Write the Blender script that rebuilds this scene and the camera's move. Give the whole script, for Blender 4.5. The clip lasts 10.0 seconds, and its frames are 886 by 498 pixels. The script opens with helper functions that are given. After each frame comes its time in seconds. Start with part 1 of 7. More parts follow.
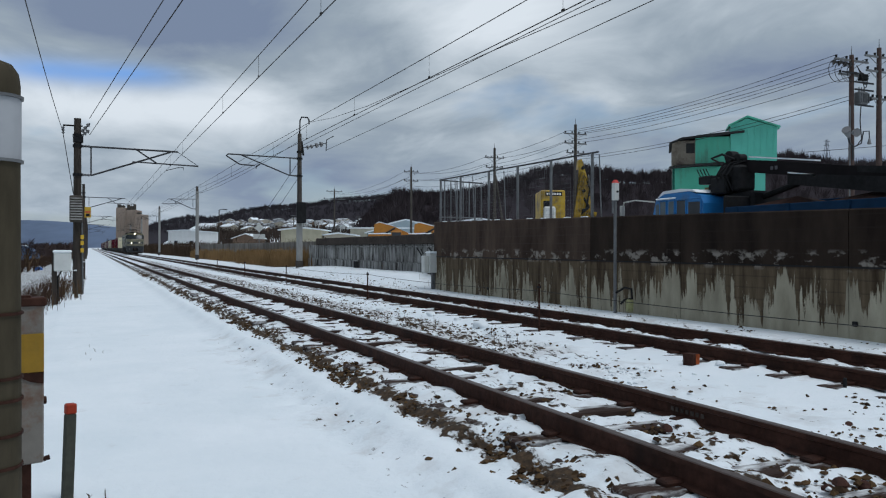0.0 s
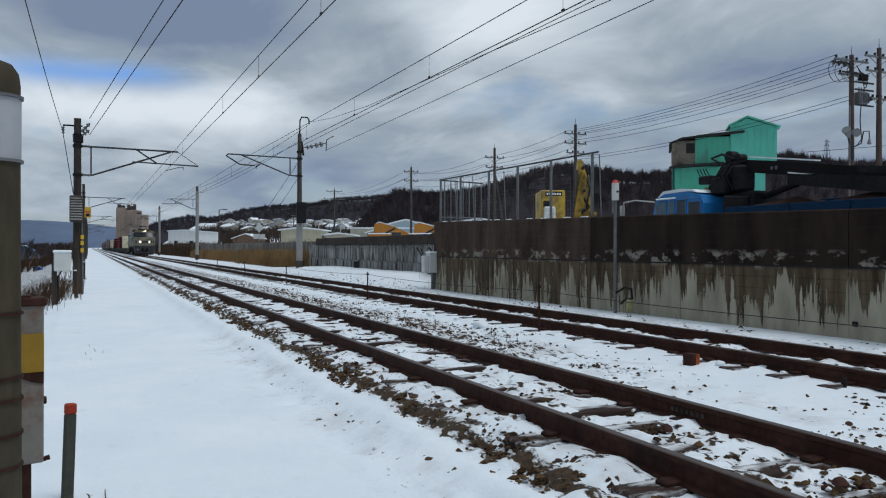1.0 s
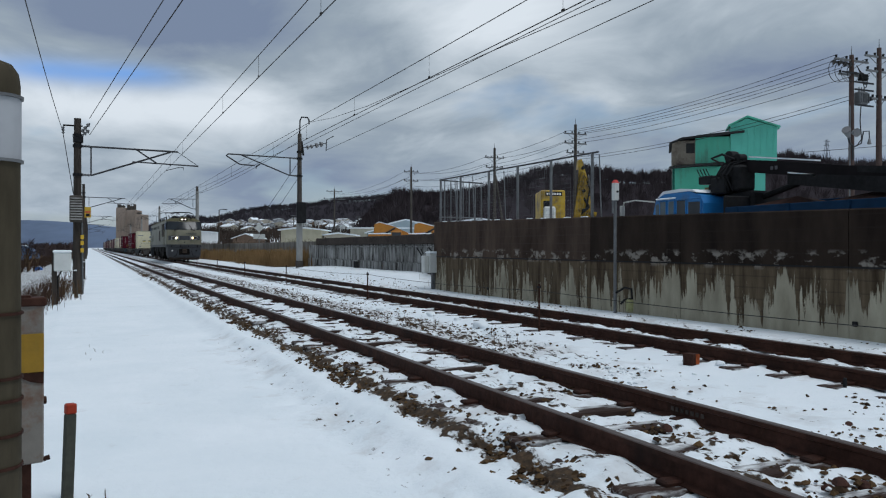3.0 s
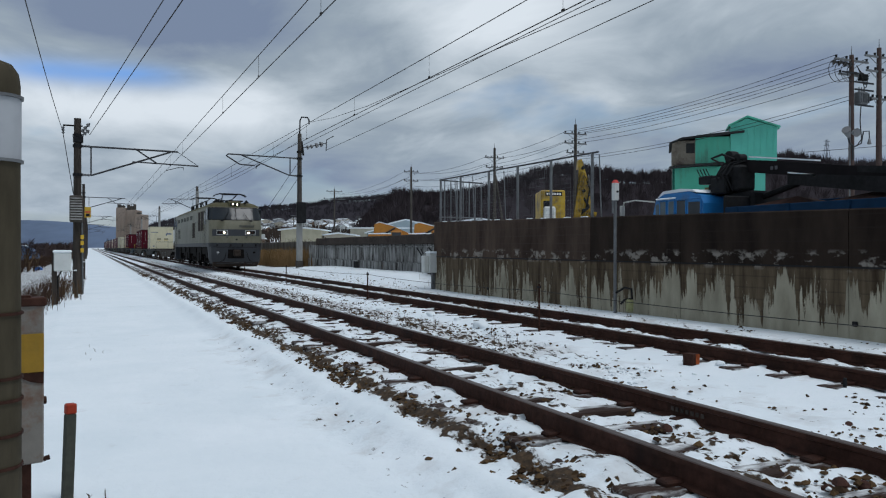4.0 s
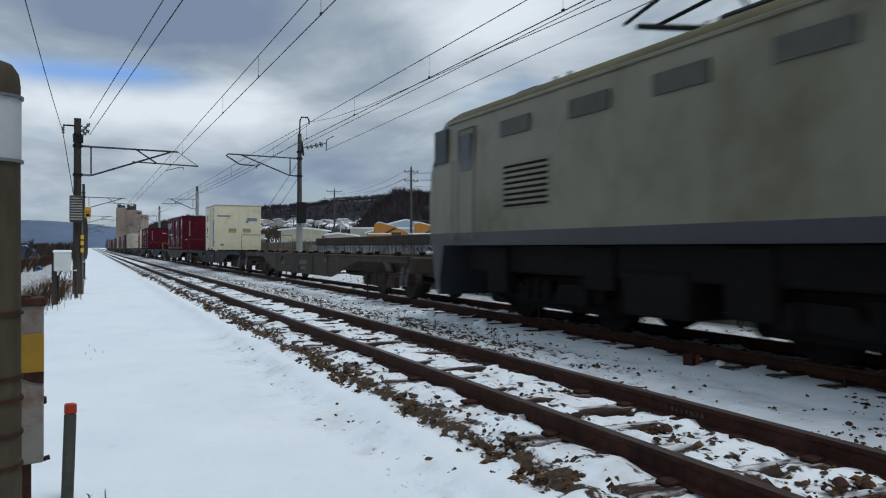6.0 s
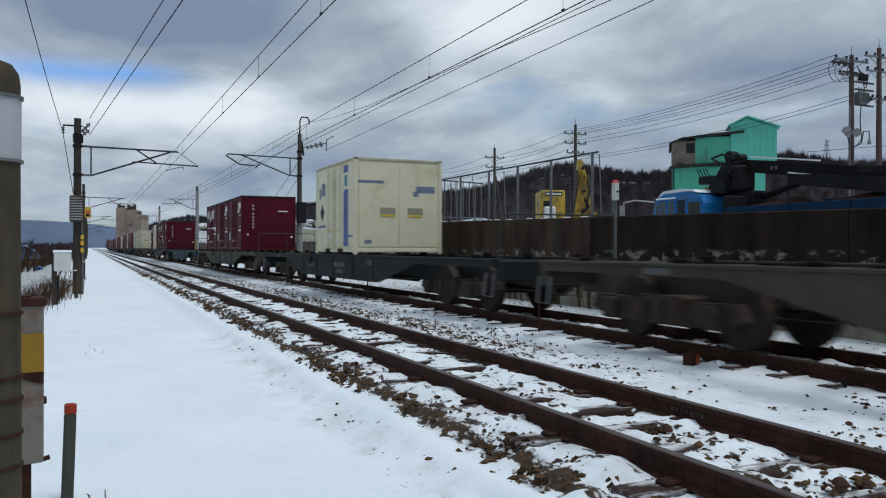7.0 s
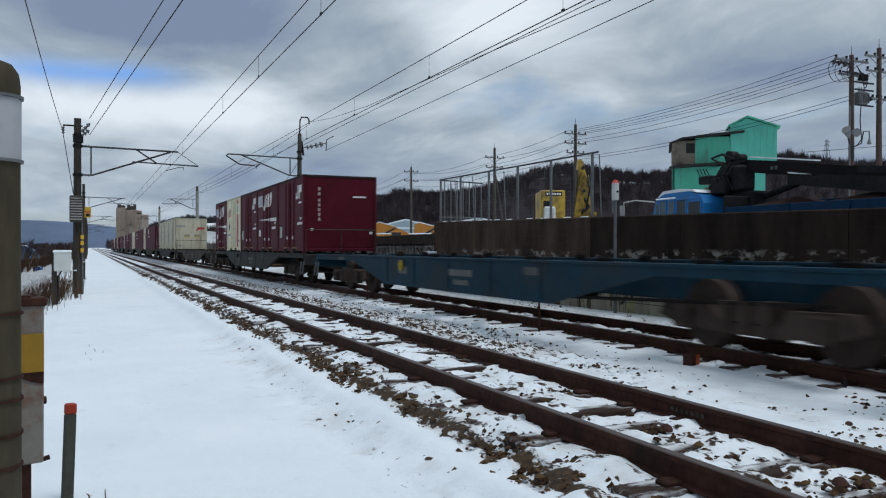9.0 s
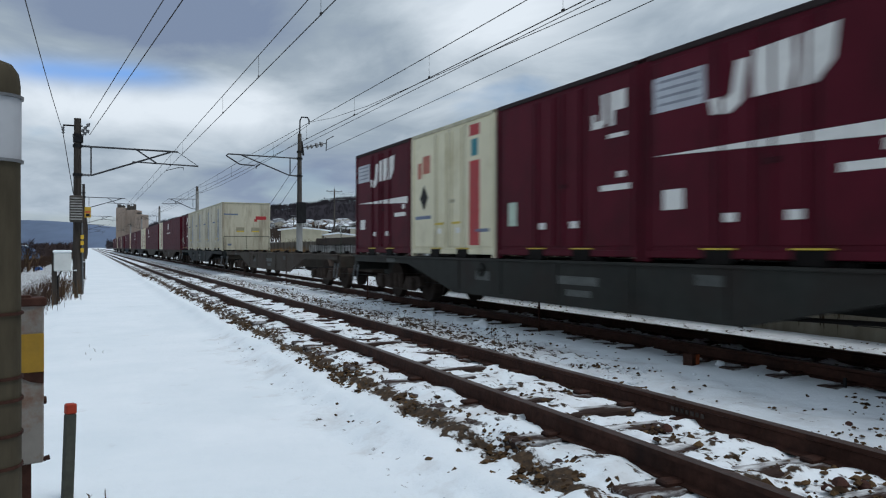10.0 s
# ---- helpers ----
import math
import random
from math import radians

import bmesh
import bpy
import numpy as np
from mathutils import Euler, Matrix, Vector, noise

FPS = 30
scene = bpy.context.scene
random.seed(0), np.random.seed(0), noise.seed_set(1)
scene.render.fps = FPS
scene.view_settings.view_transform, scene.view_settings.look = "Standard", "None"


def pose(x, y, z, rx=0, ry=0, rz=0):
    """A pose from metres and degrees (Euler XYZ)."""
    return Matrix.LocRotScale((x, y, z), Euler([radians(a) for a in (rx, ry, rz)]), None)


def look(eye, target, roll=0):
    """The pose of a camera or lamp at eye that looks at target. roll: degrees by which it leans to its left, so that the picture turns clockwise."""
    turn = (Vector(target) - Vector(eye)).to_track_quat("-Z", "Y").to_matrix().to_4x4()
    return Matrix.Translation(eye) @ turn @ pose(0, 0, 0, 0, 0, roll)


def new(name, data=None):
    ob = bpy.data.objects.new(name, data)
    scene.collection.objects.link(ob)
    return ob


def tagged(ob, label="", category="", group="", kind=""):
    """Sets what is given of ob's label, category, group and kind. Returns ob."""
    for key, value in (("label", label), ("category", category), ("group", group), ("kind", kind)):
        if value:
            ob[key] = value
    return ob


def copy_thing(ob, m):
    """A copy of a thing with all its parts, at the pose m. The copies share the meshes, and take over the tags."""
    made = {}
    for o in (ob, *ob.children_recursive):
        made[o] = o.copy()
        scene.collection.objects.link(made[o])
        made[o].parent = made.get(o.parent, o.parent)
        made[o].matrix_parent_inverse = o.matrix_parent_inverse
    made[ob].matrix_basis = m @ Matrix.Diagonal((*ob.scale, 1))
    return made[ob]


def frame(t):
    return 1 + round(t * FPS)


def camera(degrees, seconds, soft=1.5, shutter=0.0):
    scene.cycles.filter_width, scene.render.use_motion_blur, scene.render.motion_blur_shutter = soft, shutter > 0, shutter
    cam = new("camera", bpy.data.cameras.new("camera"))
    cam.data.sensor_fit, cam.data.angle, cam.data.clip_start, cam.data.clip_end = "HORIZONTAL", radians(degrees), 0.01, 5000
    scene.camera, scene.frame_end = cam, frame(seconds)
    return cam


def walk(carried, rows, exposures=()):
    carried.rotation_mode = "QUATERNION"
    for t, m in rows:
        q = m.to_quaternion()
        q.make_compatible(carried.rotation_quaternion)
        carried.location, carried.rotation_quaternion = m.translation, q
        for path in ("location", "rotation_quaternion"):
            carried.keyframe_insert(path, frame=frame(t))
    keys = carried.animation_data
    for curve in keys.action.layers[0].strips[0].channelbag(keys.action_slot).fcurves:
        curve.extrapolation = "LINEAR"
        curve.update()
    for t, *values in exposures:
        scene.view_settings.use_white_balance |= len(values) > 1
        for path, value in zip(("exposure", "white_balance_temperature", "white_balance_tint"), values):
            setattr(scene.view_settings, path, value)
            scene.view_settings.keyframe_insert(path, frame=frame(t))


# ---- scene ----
cam = camera(58.94, 10.0, 1.15, 0.2)
VIEW = look((0.0, 0.0, 1.169), (4.1123, 9.1153, 1.158), 0.113)
walk(cam, [(0.0, VIEW), (10.0, VIEW)], [(0.0, 0.0, 6000, 9), (5.0, 0.0, 6000, 9), (7.0, 0.12, 6000, 9), (10.0, 0.12, 6000, 9)])

# ---- light ----
scene.view_settings.exposure = 0.0
SUN_AZ, SUN_EL = 140.0, 66.0
sun = new("sun", bpy.data.lights.new("sun", "SUN"))
sun.data.energy, sun.data.angle, sun.data.color = 1.5, radians(25), (1.0, 0.97, 0.92)
sun.matrix_world = look((9, -11, 32), (0, 0, 0))

world = bpy.data.worlds.new("world")
scene.world = world
world.use_nodes = True


def sky_nodes(tree):
    N, L = tree.nodes, tree.links
    N.clear()

    def node(kind, **sets):
        n = N.new(kind)
        for k, v in sets.items():
            n.inputs[k].default_value = v
        return n

    def calc(op, a, b=None, clamp=False):
        n = N.new("ShaderNodeMath")
        n.operation, n.use_clamp = op, clamp
        for i, v in enumerate((a, b)):
            if v is None:
                continue
            if isinstance(v, (int, float)):
                n.inputs[i].default_value = v
            else:
                L.new(v, n.inputs[i])
        return n.outputs[0]

    def ramp(fac, stops):
        n = N.new("ShaderNodeValToRGB")
        e = n.color_ramp.elements
        while len(e) < len(stops):
            e.new(0.5)
        for el, (p, c) in zip(e, stops):
            el.position, el.color = p, (*c, 1)
        L.new(fac, n.inputs[0])
        return n.outputs[0]

    def mix(fac, a, b):
        n = N.new("ShaderNodeMix")
        n.data_type = "RGBA"
        for s, v in ((n.inputs[0], fac), (n.inputs[6], a), (n.inputs[7], b)):
            if isinstance(v, (int, float)):
                s.default_value = v
            elif isinstance(v, tuple):
                s.default_value = (*v, 1)
            else:
                L.new(v, s)
        return n.outputs[2]

    sky = N.new("ShaderNodeTexSky")
    sky.sky_type, sky.sun_disc = "NISHITA", False
    sky.sun_elevation, sky.sun_rotation = radians(SUN_EL), radians(SUN_AZ)
    dim = N.new("ShaderNodeVectorMath")
    dim.operation = "SCALE"
    dim.inputs[3].default_value = 0.11
    L.new(sky.outputs[0], dim.inputs[0])

    tc = N.new("ShaderNodeTexCoord")
    sep = N.new("ShaderNodeSeparateXYZ")
    L.new(tc.outputs["Generated"], sep.inputs[0])
    up = calc("ADD", calc("MAXIMUM", sep.outputs[2], 0.0), 0.16)
    flat = N.new("ShaderNodeCombineXYZ")
    L.new(calc("DIVIDE", sep.outputs[0], up), flat.inputs[0])
    L.new(calc("DIVIDE", sep.outputs[1], up), flat.inputs[1])

    def clouds(scale, detail, rough, shift, warp=0.6):
        m = N.new("ShaderNodeMapping")
        m.inputs[1].default_value = shift
        m.inputs[2].default_value = (0, 0, radians(28))
        m.inputs[3].default_value = (1.0, 0.72, 1.0)
        L.new(flat.outputs[0], m.inputs[0])
        n = node("ShaderNodeTexNoise", Scale=scale, Detail=detail, Roughness=rough, Distortion=warp)
        L.new(m.outputs[0], n.inputs[0])
        return n.outputs[0]

    big = clouds(0.75, 3.0, 0.45, (3.45, 1.7, 0.0), 0.3)
    small = clouds(2.3, 7.0, 0.55, (0.4, 5.2, 1.0), 0.4)
    gap = clouds(1.3, 4.0, 0.5, (7.7, 2.4, 3.0), 0.3)
    tone = calc("ADD", calc("MULTIPLY", big, 0.38), calc("MULTIPLY", small, 0.36))
    # cloud banks by compass bearing and height above the horizon, in degrees
    bearing = calc("MULTIPLY", calc("ARCTAN2", sep.outputs[0], sep.outputs[1]), 57.2958)
    height = calc("MULTIPLY", calc("ARCSINE", sep.outputs[2]), 57.2958)

    def bank(az, el, wide, tall):
        a = calc("DIVIDE", calc("SUBTRACT", bearing, az), wide)
        e = calc("DIVIDE", calc("SUBTRACT", height, el), tall)
        q = calc("ADD", calc("MULTIPLY", a, a), calc("MULTIPLY", e, e))
        return calc("EXPONENT", calc("MULTIPLY", q, -1.0))

    lift = 0.135
    for az, el, wide, tall, amount in ((6, 14.8, 9, 2.5, -0.13), (-2, 16.6, 8, 2.5, -0.05), (4.5, 9.2, 8, 1.7, 0.15), (-3.5, 9.9, 4, 1.5, 0.10), (11, 10.4, 6, 2.4, 0.07),
                                       (27, 17.0, 7, 3.0, 0.10), (17.5, 13, 6, 2.6, 0.06), (14, 5.8, 8, 1.5, -0.06), (10, 3.8, 10, 1.3, -0.05), (-1.5, 6.4, 5, 1.6, -0.05),
                                       (47, 11, 12, 8, -0.045), (51, 5.5, 9, 3, -0.05), (32, 13, 7, 4, 0.05), (24, 8, 10, 3, 0.045), (23, 5, 11, 2.5, 0.05)):
        lift = calc("ADD", calc("MULTIPLY", bank(az, el, wide, tall), amount), lift)
    tone = calc("ADD", tone, lift)
    blue = calc("ADD", bank(-1.5, 11.4, 5, 0.8), calc("MULTIPLY", bank(3.8, 11.6, 2.6, 0.7), 0.8))
    blue = calc("MULTIPLY", blue, calc("MULTIPLY", small, 1.5), True)
    grey = ramp(tone, [(0.38, (0.235, 0.285, 0.385)), (0.475, (0.375, 0.43, 0.475)), (0.545, (0.56, 0.61, 0.64)), (0.67, (0.86, 0.89, 0.90))])
    hole = ramp(gap, [(0.56, (0, 0, 0)), (0.68, (1, 1, 1))])
    seen = mix(calc("MULTIPLY", hole, 0.65), grey, dim.outputs[0])
    seen = mix(blue, seen, (0.20, 0.42, 0.86))
    # overcast skies are paler towards the horizon
    low = ramp(sep.outputs[2], [(0.0, (1, 1, 1)), (0.16, (0, 0, 0))])
    seen = mix(calc("MULTIPLY", low, 0.5), seen, (0.40, 0.465, 0.54))
    back = node("ShaderNodeBackground", Strength=0.86)
    L.new(seen, back.inputs[0])
    out = N.new("ShaderNodeOutputWorld")
    L.new(back.outputs[0], out.inputs[0])


sky_nodes(world.node_tree)

# ---- materials ----
MATS = {}


def mat(name, color, rough=0.7, metal=0.0, vary=0.25, grain=6.0, bump=0.15, dirt=None, dirt_amt=0.0, dirt_scale=1.2, stretch=(1, 1, 1), glow=0.0, hue=0.0):
    """A surface: base colour broken up at two scales, with fine relief and a second colour of dirt."""
    if name in MATS:
        return MATS[name]
    m = bpy.data.materials.new(name)
    m.use_nodes = True
    N, L = m.node_tree.nodes, m.node_tree.links
    b = N["Principled BSDF"]
    b.inputs["Roughness"].default_value, b.inputs["Metallic"].default_value = rough, metal
    b.inputs["Specular IOR Level"].default_value = 0.5 if rough < 0.56 else 0.1
    tc = N.new("ShaderNodeTexCoord")
    mp = N.new("ShaderNodeMapping")
    mp.inputs[3].default_value = stretch
    L.new(tc.outputs["Object"], mp.inputs[0])

    def noise_at(scale, detail=5.0, rgh=0.6):
        n = N.new("ShaderNodeTexNoise")
        n.inputs["Scale"].default_value, n.inputs["Detail"].default_value, n.inputs["Roughness"].default_value = scale, detail, rgh
        L.new(mp.outputs[0], n.inputs[0])
        return n.outputs[0]

    fine, broad = noise_at(grain, 6), noise_at(grain * 0.13, 4)
    both = N.new("ShaderNodeMath")
    both.operation = "ADD"
    L.new(fine, both.inputs[0]), L.new(broad, both.inputs[1])
    rp = N.new("ShaderNodeValToRGB")
    lo = tuple(c * (1 - vary) for c in color)
    hi = tuple(min(1.0, c * (1 + vary)) for c in color)
    rp.color_ramp.elements[0].position, rp.color_ramp.elements[0].color = 0.35, (*lo, 1)
    rp.color_ramp.elements[1].position, rp.color_ramp.elements[1].color = 0.65, (*hi, 1)
    half = N.new("ShaderNodeMath")
    half.operation = "MULTIPLY"
    half.inputs[1].default_value = 0.5
    L.new(both.outputs[0], half.inputs[0]), L.new(half.outputs[0], rp.inputs[0])
    col = rp.outputs[0]
    if dirt:
        dn = noise_at(dirt_scale, 7, 0.65)
        dr = N.new("ShaderNodeValToRGB")
        dr.color_ramp.elements[0].position, dr.color_ramp.elements[1].position = 0.62 - dirt_amt * 0.4, 0.78 - dirt_amt * 0.3
        L.new(dn, dr.inputs[0])
        mx = N.new("ShaderNodeMix")
        mx.data_type = "RGBA"
        L.new(dr.outputs[0], mx.inputs[0]), L.new(col, mx.inputs[6])
        mx.inputs[7].default_value = (*dirt, 1)
        col = mx.outputs[2]
    L.new(col, b.inputs["Base Color"])
    if bump:
        bp = N.new("ShaderNodeBump")
        bp.inputs["Strength"].default_value, bp.inputs["Distance"].default_value = bump, 0.02
        L.new(fine, bp.inputs["Height"]), L.new(bp.outputs[0], b.inputs["Normal"])
    if glow:
        b.inputs["Emission Color"].default_value, b.inputs["Emission Strength"].default_value = (*color, 1), glow
    MATS[name] = m
    return m


def ground_mat():
    """Snow lying thin over ballast: bare stones show where the cover is thin, along the tracks most of all."""
    m = bpy.data.materials.new("snowy_ground")
    m.use_nodes = True
    N, L = m.node_tree.nodes, m.node_tree.links
    b = N["Principled BSDF"]
    tc = N.new("ShaderNodeTexCoord")
    at = N.new("ShaderNodeAttribute")
    at.attribute_name = "bare"

    def noise_at(scale, detail, stretch=(1, 1, 1)):
        mp = N.new("ShaderNodeMapping")
        mp.inputs[3].default_value = stretch
        L.new(tc.outputs["Object"], mp.inputs[0])
        n = N.new("ShaderNodeTexNoise")
        n.inputs["Scale"].default_value, n.inputs["Detail"].default_value, n.inputs["Roughness"].default_value = scale, detail, 0.62
        L.new(mp.outputs[0], n.inputs[0])
        return n.outputs[0]

    def calc(op, a, c):
        n = N.new("ShaderNodeMath")
        n.operation = op
        for i, v in enumerate((a, c)):
            if isinstance(v, (int, float)):
                n.inputs[i].default_value = v
            else:
                L.new(v, n.inputs[i])
        return n.outputs[0]

    patch = noise_at(8.5, 8, (1.3, 0.8, 1))
    cover = calc("SUBTRACT", calc("ADD", patch, at.outputs["Fac"]), 1.0)
    edge = N.new("ShaderNodeValToRGB")
    edge.color_ramp.elements[0].position, edge.color_ramp.elements[1].position = 0.0, 0.06
    L.new(cover, edge.inputs[0])
    snow = N.new("ShaderNodeValToRGB")
    snow.color_ramp.elements[0].position, snow.color_ramp.elements[0].color = 0.3, (0.69, 0.745, 0.785, 1)
    snow.color_ramp.elements[1].position, snow.color_ramp.elements[1].color = 0.7, (0.77, 0.81, 0.845, 1)
    L.new(noise_at(0.8, 4), snow.inputs[0])
    earth = N.new("ShaderNodeValToRGB")
    e = earth.color_ramp.elements
    e[0].position, e[0].color = 0.35, (0.02, 0.015, 0.011, 1)
    e[1].position, e[1].color = 0.68, (0.082, 0.052, 0.029, 1)
    L.new(noise_at(22, 5), earth.inputs[0])
    # trodden and sooty snow in the track beds
    soot = N.new("ShaderNodeMix")
    soot.data_type = "RGBA"
    dirty = N.new("ShaderNodeMapRange")
    dirty.inputs[1].default_value, dirty.inputs[2].default_value, dirty.inputs[3].default_value, dirty.inputs[4].default_value = 0.76, 1.15, 0.0, 0.8
    L.new(calc("ADD", noise_at(2.2, 6), calc("MULTIPLY", at.outputs["Fac"], 0.7)), dirty.inputs[0])
    L.new(dirty.outputs[0], soot.inputs[0]), L.new(snow.outputs[0], soot.inputs[6])
    soot.inputs[7].default_value = (0.36, 0.33, 0.31, 1)
    mx = N.new("ShaderNodeMix")
    mx.data_type = "RGBA"
    L.new(edge.outputs[0], mx.inputs[0]), L.new(soot.outputs[2], mx.inputs[6]), L.new(earth.outputs[0], mx.inputs[7])
    L.new(mx.outputs[2], b.inputs["Base Color"])
    b.inputs["Roughness"].default_value, b.inputs["Specular IOR Level"].default_value = 0.75, 0.15
    bp = N.new("ShaderNodeBump")
    bp.inputs["Strength"].default_value, bp.inputs["Distance"].default_value = 0.45, 0.03
    L.new(calc("ADD", noise_at(14, 5), calc("MULTIPLY", edge.outputs[0], -0.5)), bp.inputs["Height"])
    L.new(bp.outputs[0], b.inputs["Normal"])
    return m


def wall_mat(name="stained_concrete", wet=0.92, cover=2.3):
    """Old concrete: dark algae above, pale below, with dark drips of many lengths between."""
    m = bpy.data.materials.new(name)
    m.use_nodes = True
    N, L = m.node_tree.nodes, m.node_tree.links
    b = N["Principled BSDF"]
    tc = N.new("ShaderNodeTexCoord")
    sep = N.new("ShaderNodeSeparateXYZ")
    L.new(tc.outputs["Object"], sep.inputs[0])

    def noise_at(scale, detail, stretch, rgh=0.6):
        mp = N.new("ShaderNodeMapping")
        mp.inputs[3].default_value = stretch
        L.new(tc.outputs["Object"], mp.inputs[0])
        n = N.new("ShaderNodeTexNoise")
        n.inputs["Scale"].default_value, n.inputs["Detail"].default_value, n.inputs["Roughness"].default_value = scale, detail, rgh
        L.new(mp.outputs[0], n.inputs[0])
        return n.outputs[0]

    def calc(op, a, c, d=None, clamp=False):
        n = N.new("ShaderNodeMath")
        n.operation, n.use_clamp = op, clamp
        for i, v in enumerate((a, c, d)):
            if v is None:
                continue
            if isinstance(v, (int, float)):
                n.inputs[i].default_value = v
            else:
                L.new(v, n.inputs[i])
        return n.outputs[0]

    def ramp(fac, stops):
        n = N.new("ShaderNodeValToRGB")
        e = n.color_ramp.elements
        while len(e) < len(stops):
            e.new(0.5)
        for el, (p, c) in zip(e, stops):
            el.position, el.color = p, (*c, 1)
        L.new(fac, n.inputs[0])
        return n.outputs[0]

    def mix(fac, a, c):
        n = N.new("ShaderNodeMix")
        n.data_type = "RGBA"
        for s, v in ((n.inputs[0], fac), (n.inputs[6], a), (n.inputs[7], c)):
            if isinstance(v, tuple):
                s.default_value = (*v, 1)
            else:
                L.new(v, s)
        return n.outputs[2]

    drip = noise_at(1.7, 6, (1, 1, 0.05), 0.72)
    # how far down the stain reaches at this place along the wall
    fine = noise_at(4.2, 6, (1, 1, 0.10), 0.78)
    column = ramp(fine, [(0.37, (0, 0, 0)), (0.54, (1, 1, 1))])
    thin = ramp(noise_at(21.0, 3, (1, 1, 0.02), 0.7), [(0.52, (0, 0, 0)), (0.62, (1, 1, 1))])
    depth = calc("MULTIPLY_ADD", calc("SUBTRACT", drip, 0.37), 3.4, 0.06, True)
    reach = calc("ADD", calc("MULTIPLY", column, calc("MULTIPLY", depth, cover)), calc("MULTIPLY", thin, calc("MULTIPLY", drip, 0.3)))
    stain = calc("SUBTRACT", calc("ADD", sep.outputs[2], reach), 0.88)
    stained = ramp(calc("MULTIPLY_ADD", stain, 6.0, 0.5), [(0.3, (0, 0, 0)), (0.7, (1, 1, 1))])
    pale = ramp(noise_at(2.6, 8, (1, 1, 0.35)), [(0.3, (0.22, 0.20, 0.15)), (0.7, (0.42, 0.385, 0.295))])
    # the wet factor only scales the dark stain colour
    dark = ramp(noise_at(2.0, 8, (1, 1, 0.3)), [(0.3, (0.030 * wet, 0.019 * wet, 0.015 * wet)), (0.72, (0.105 * wet, 0.074 * wet, 0.056 * wet))])
    # below the joint the stain is a thinner brown film
    film = ramp(noise_at(7.0, 6, (1, 1, 0.12)), [(0.3, (0.035, 0.023, 0.014)), (0.72, (0.15, 0.115, 0.075))])
    low = ramp(sep.outputs[2], [(0.86, (1, 1, 1)), (0.92, (0, 0, 0))])
    dark = mix(low, dark, film)
    # faint lines of the formwork boards on the upper face
    board = calc("MULTIPLY", calc("FRACT", calc("MULTIPLY", sep.outputs[2], 5.5), 0), 1.0)
    lines = calc("MULTIPLY", ramp(board, [(0.0, (1, 1, 1)), (0.16, (0, 0, 0))]), 0.45)
    dark = mix(lines, dark, (0.075 * wet, 0.06 * wet, 0.052 * wet))
    col = mix(stained, pale, dark)
    # whitish lime patches in a row at the construction joint
    spots = ramp(noise_at(3.2, 4, (1, 1, 1.6)), [(0.54, (0, 0, 0)), (0.62, (1, 1, 1))])
    near_joint = ramp(calc("ABSOLUTE", calc("SUBTRACT", sep.outputs[2], 1.0), 0), [(0.08, (1, 1, 1)), (0.17, (0, 0, 0))])
    both = N.new("ShaderNodeMath")
    both.operation = "MULTIPLY"
    L.new(spots, both.inputs[0]), L.new(near_joint, both.inputs[1])
    half = calc("MULTIPLY", both.outputs[0], 0.6)
    col = mix(half, col, (0.36, 0.33, 0.29))
    L.new(col, b.inputs["Base Color"])
    b.inputs["Roughness"].default_value, b.inputs["Specular IOR Level"].default_value = 0.85, 0.1
    bp = N.new("ShaderNodeBump")
    bp.inputs["Strength"].default_value, bp.inputs["Distance"].default_value = 0.35, 0.02
    L.new(noise_at(18, 6, (1, 1, 1)), bp.inputs["Height"])
    L.new(bp.outputs[0], b.inputs["Normal"])
    return m


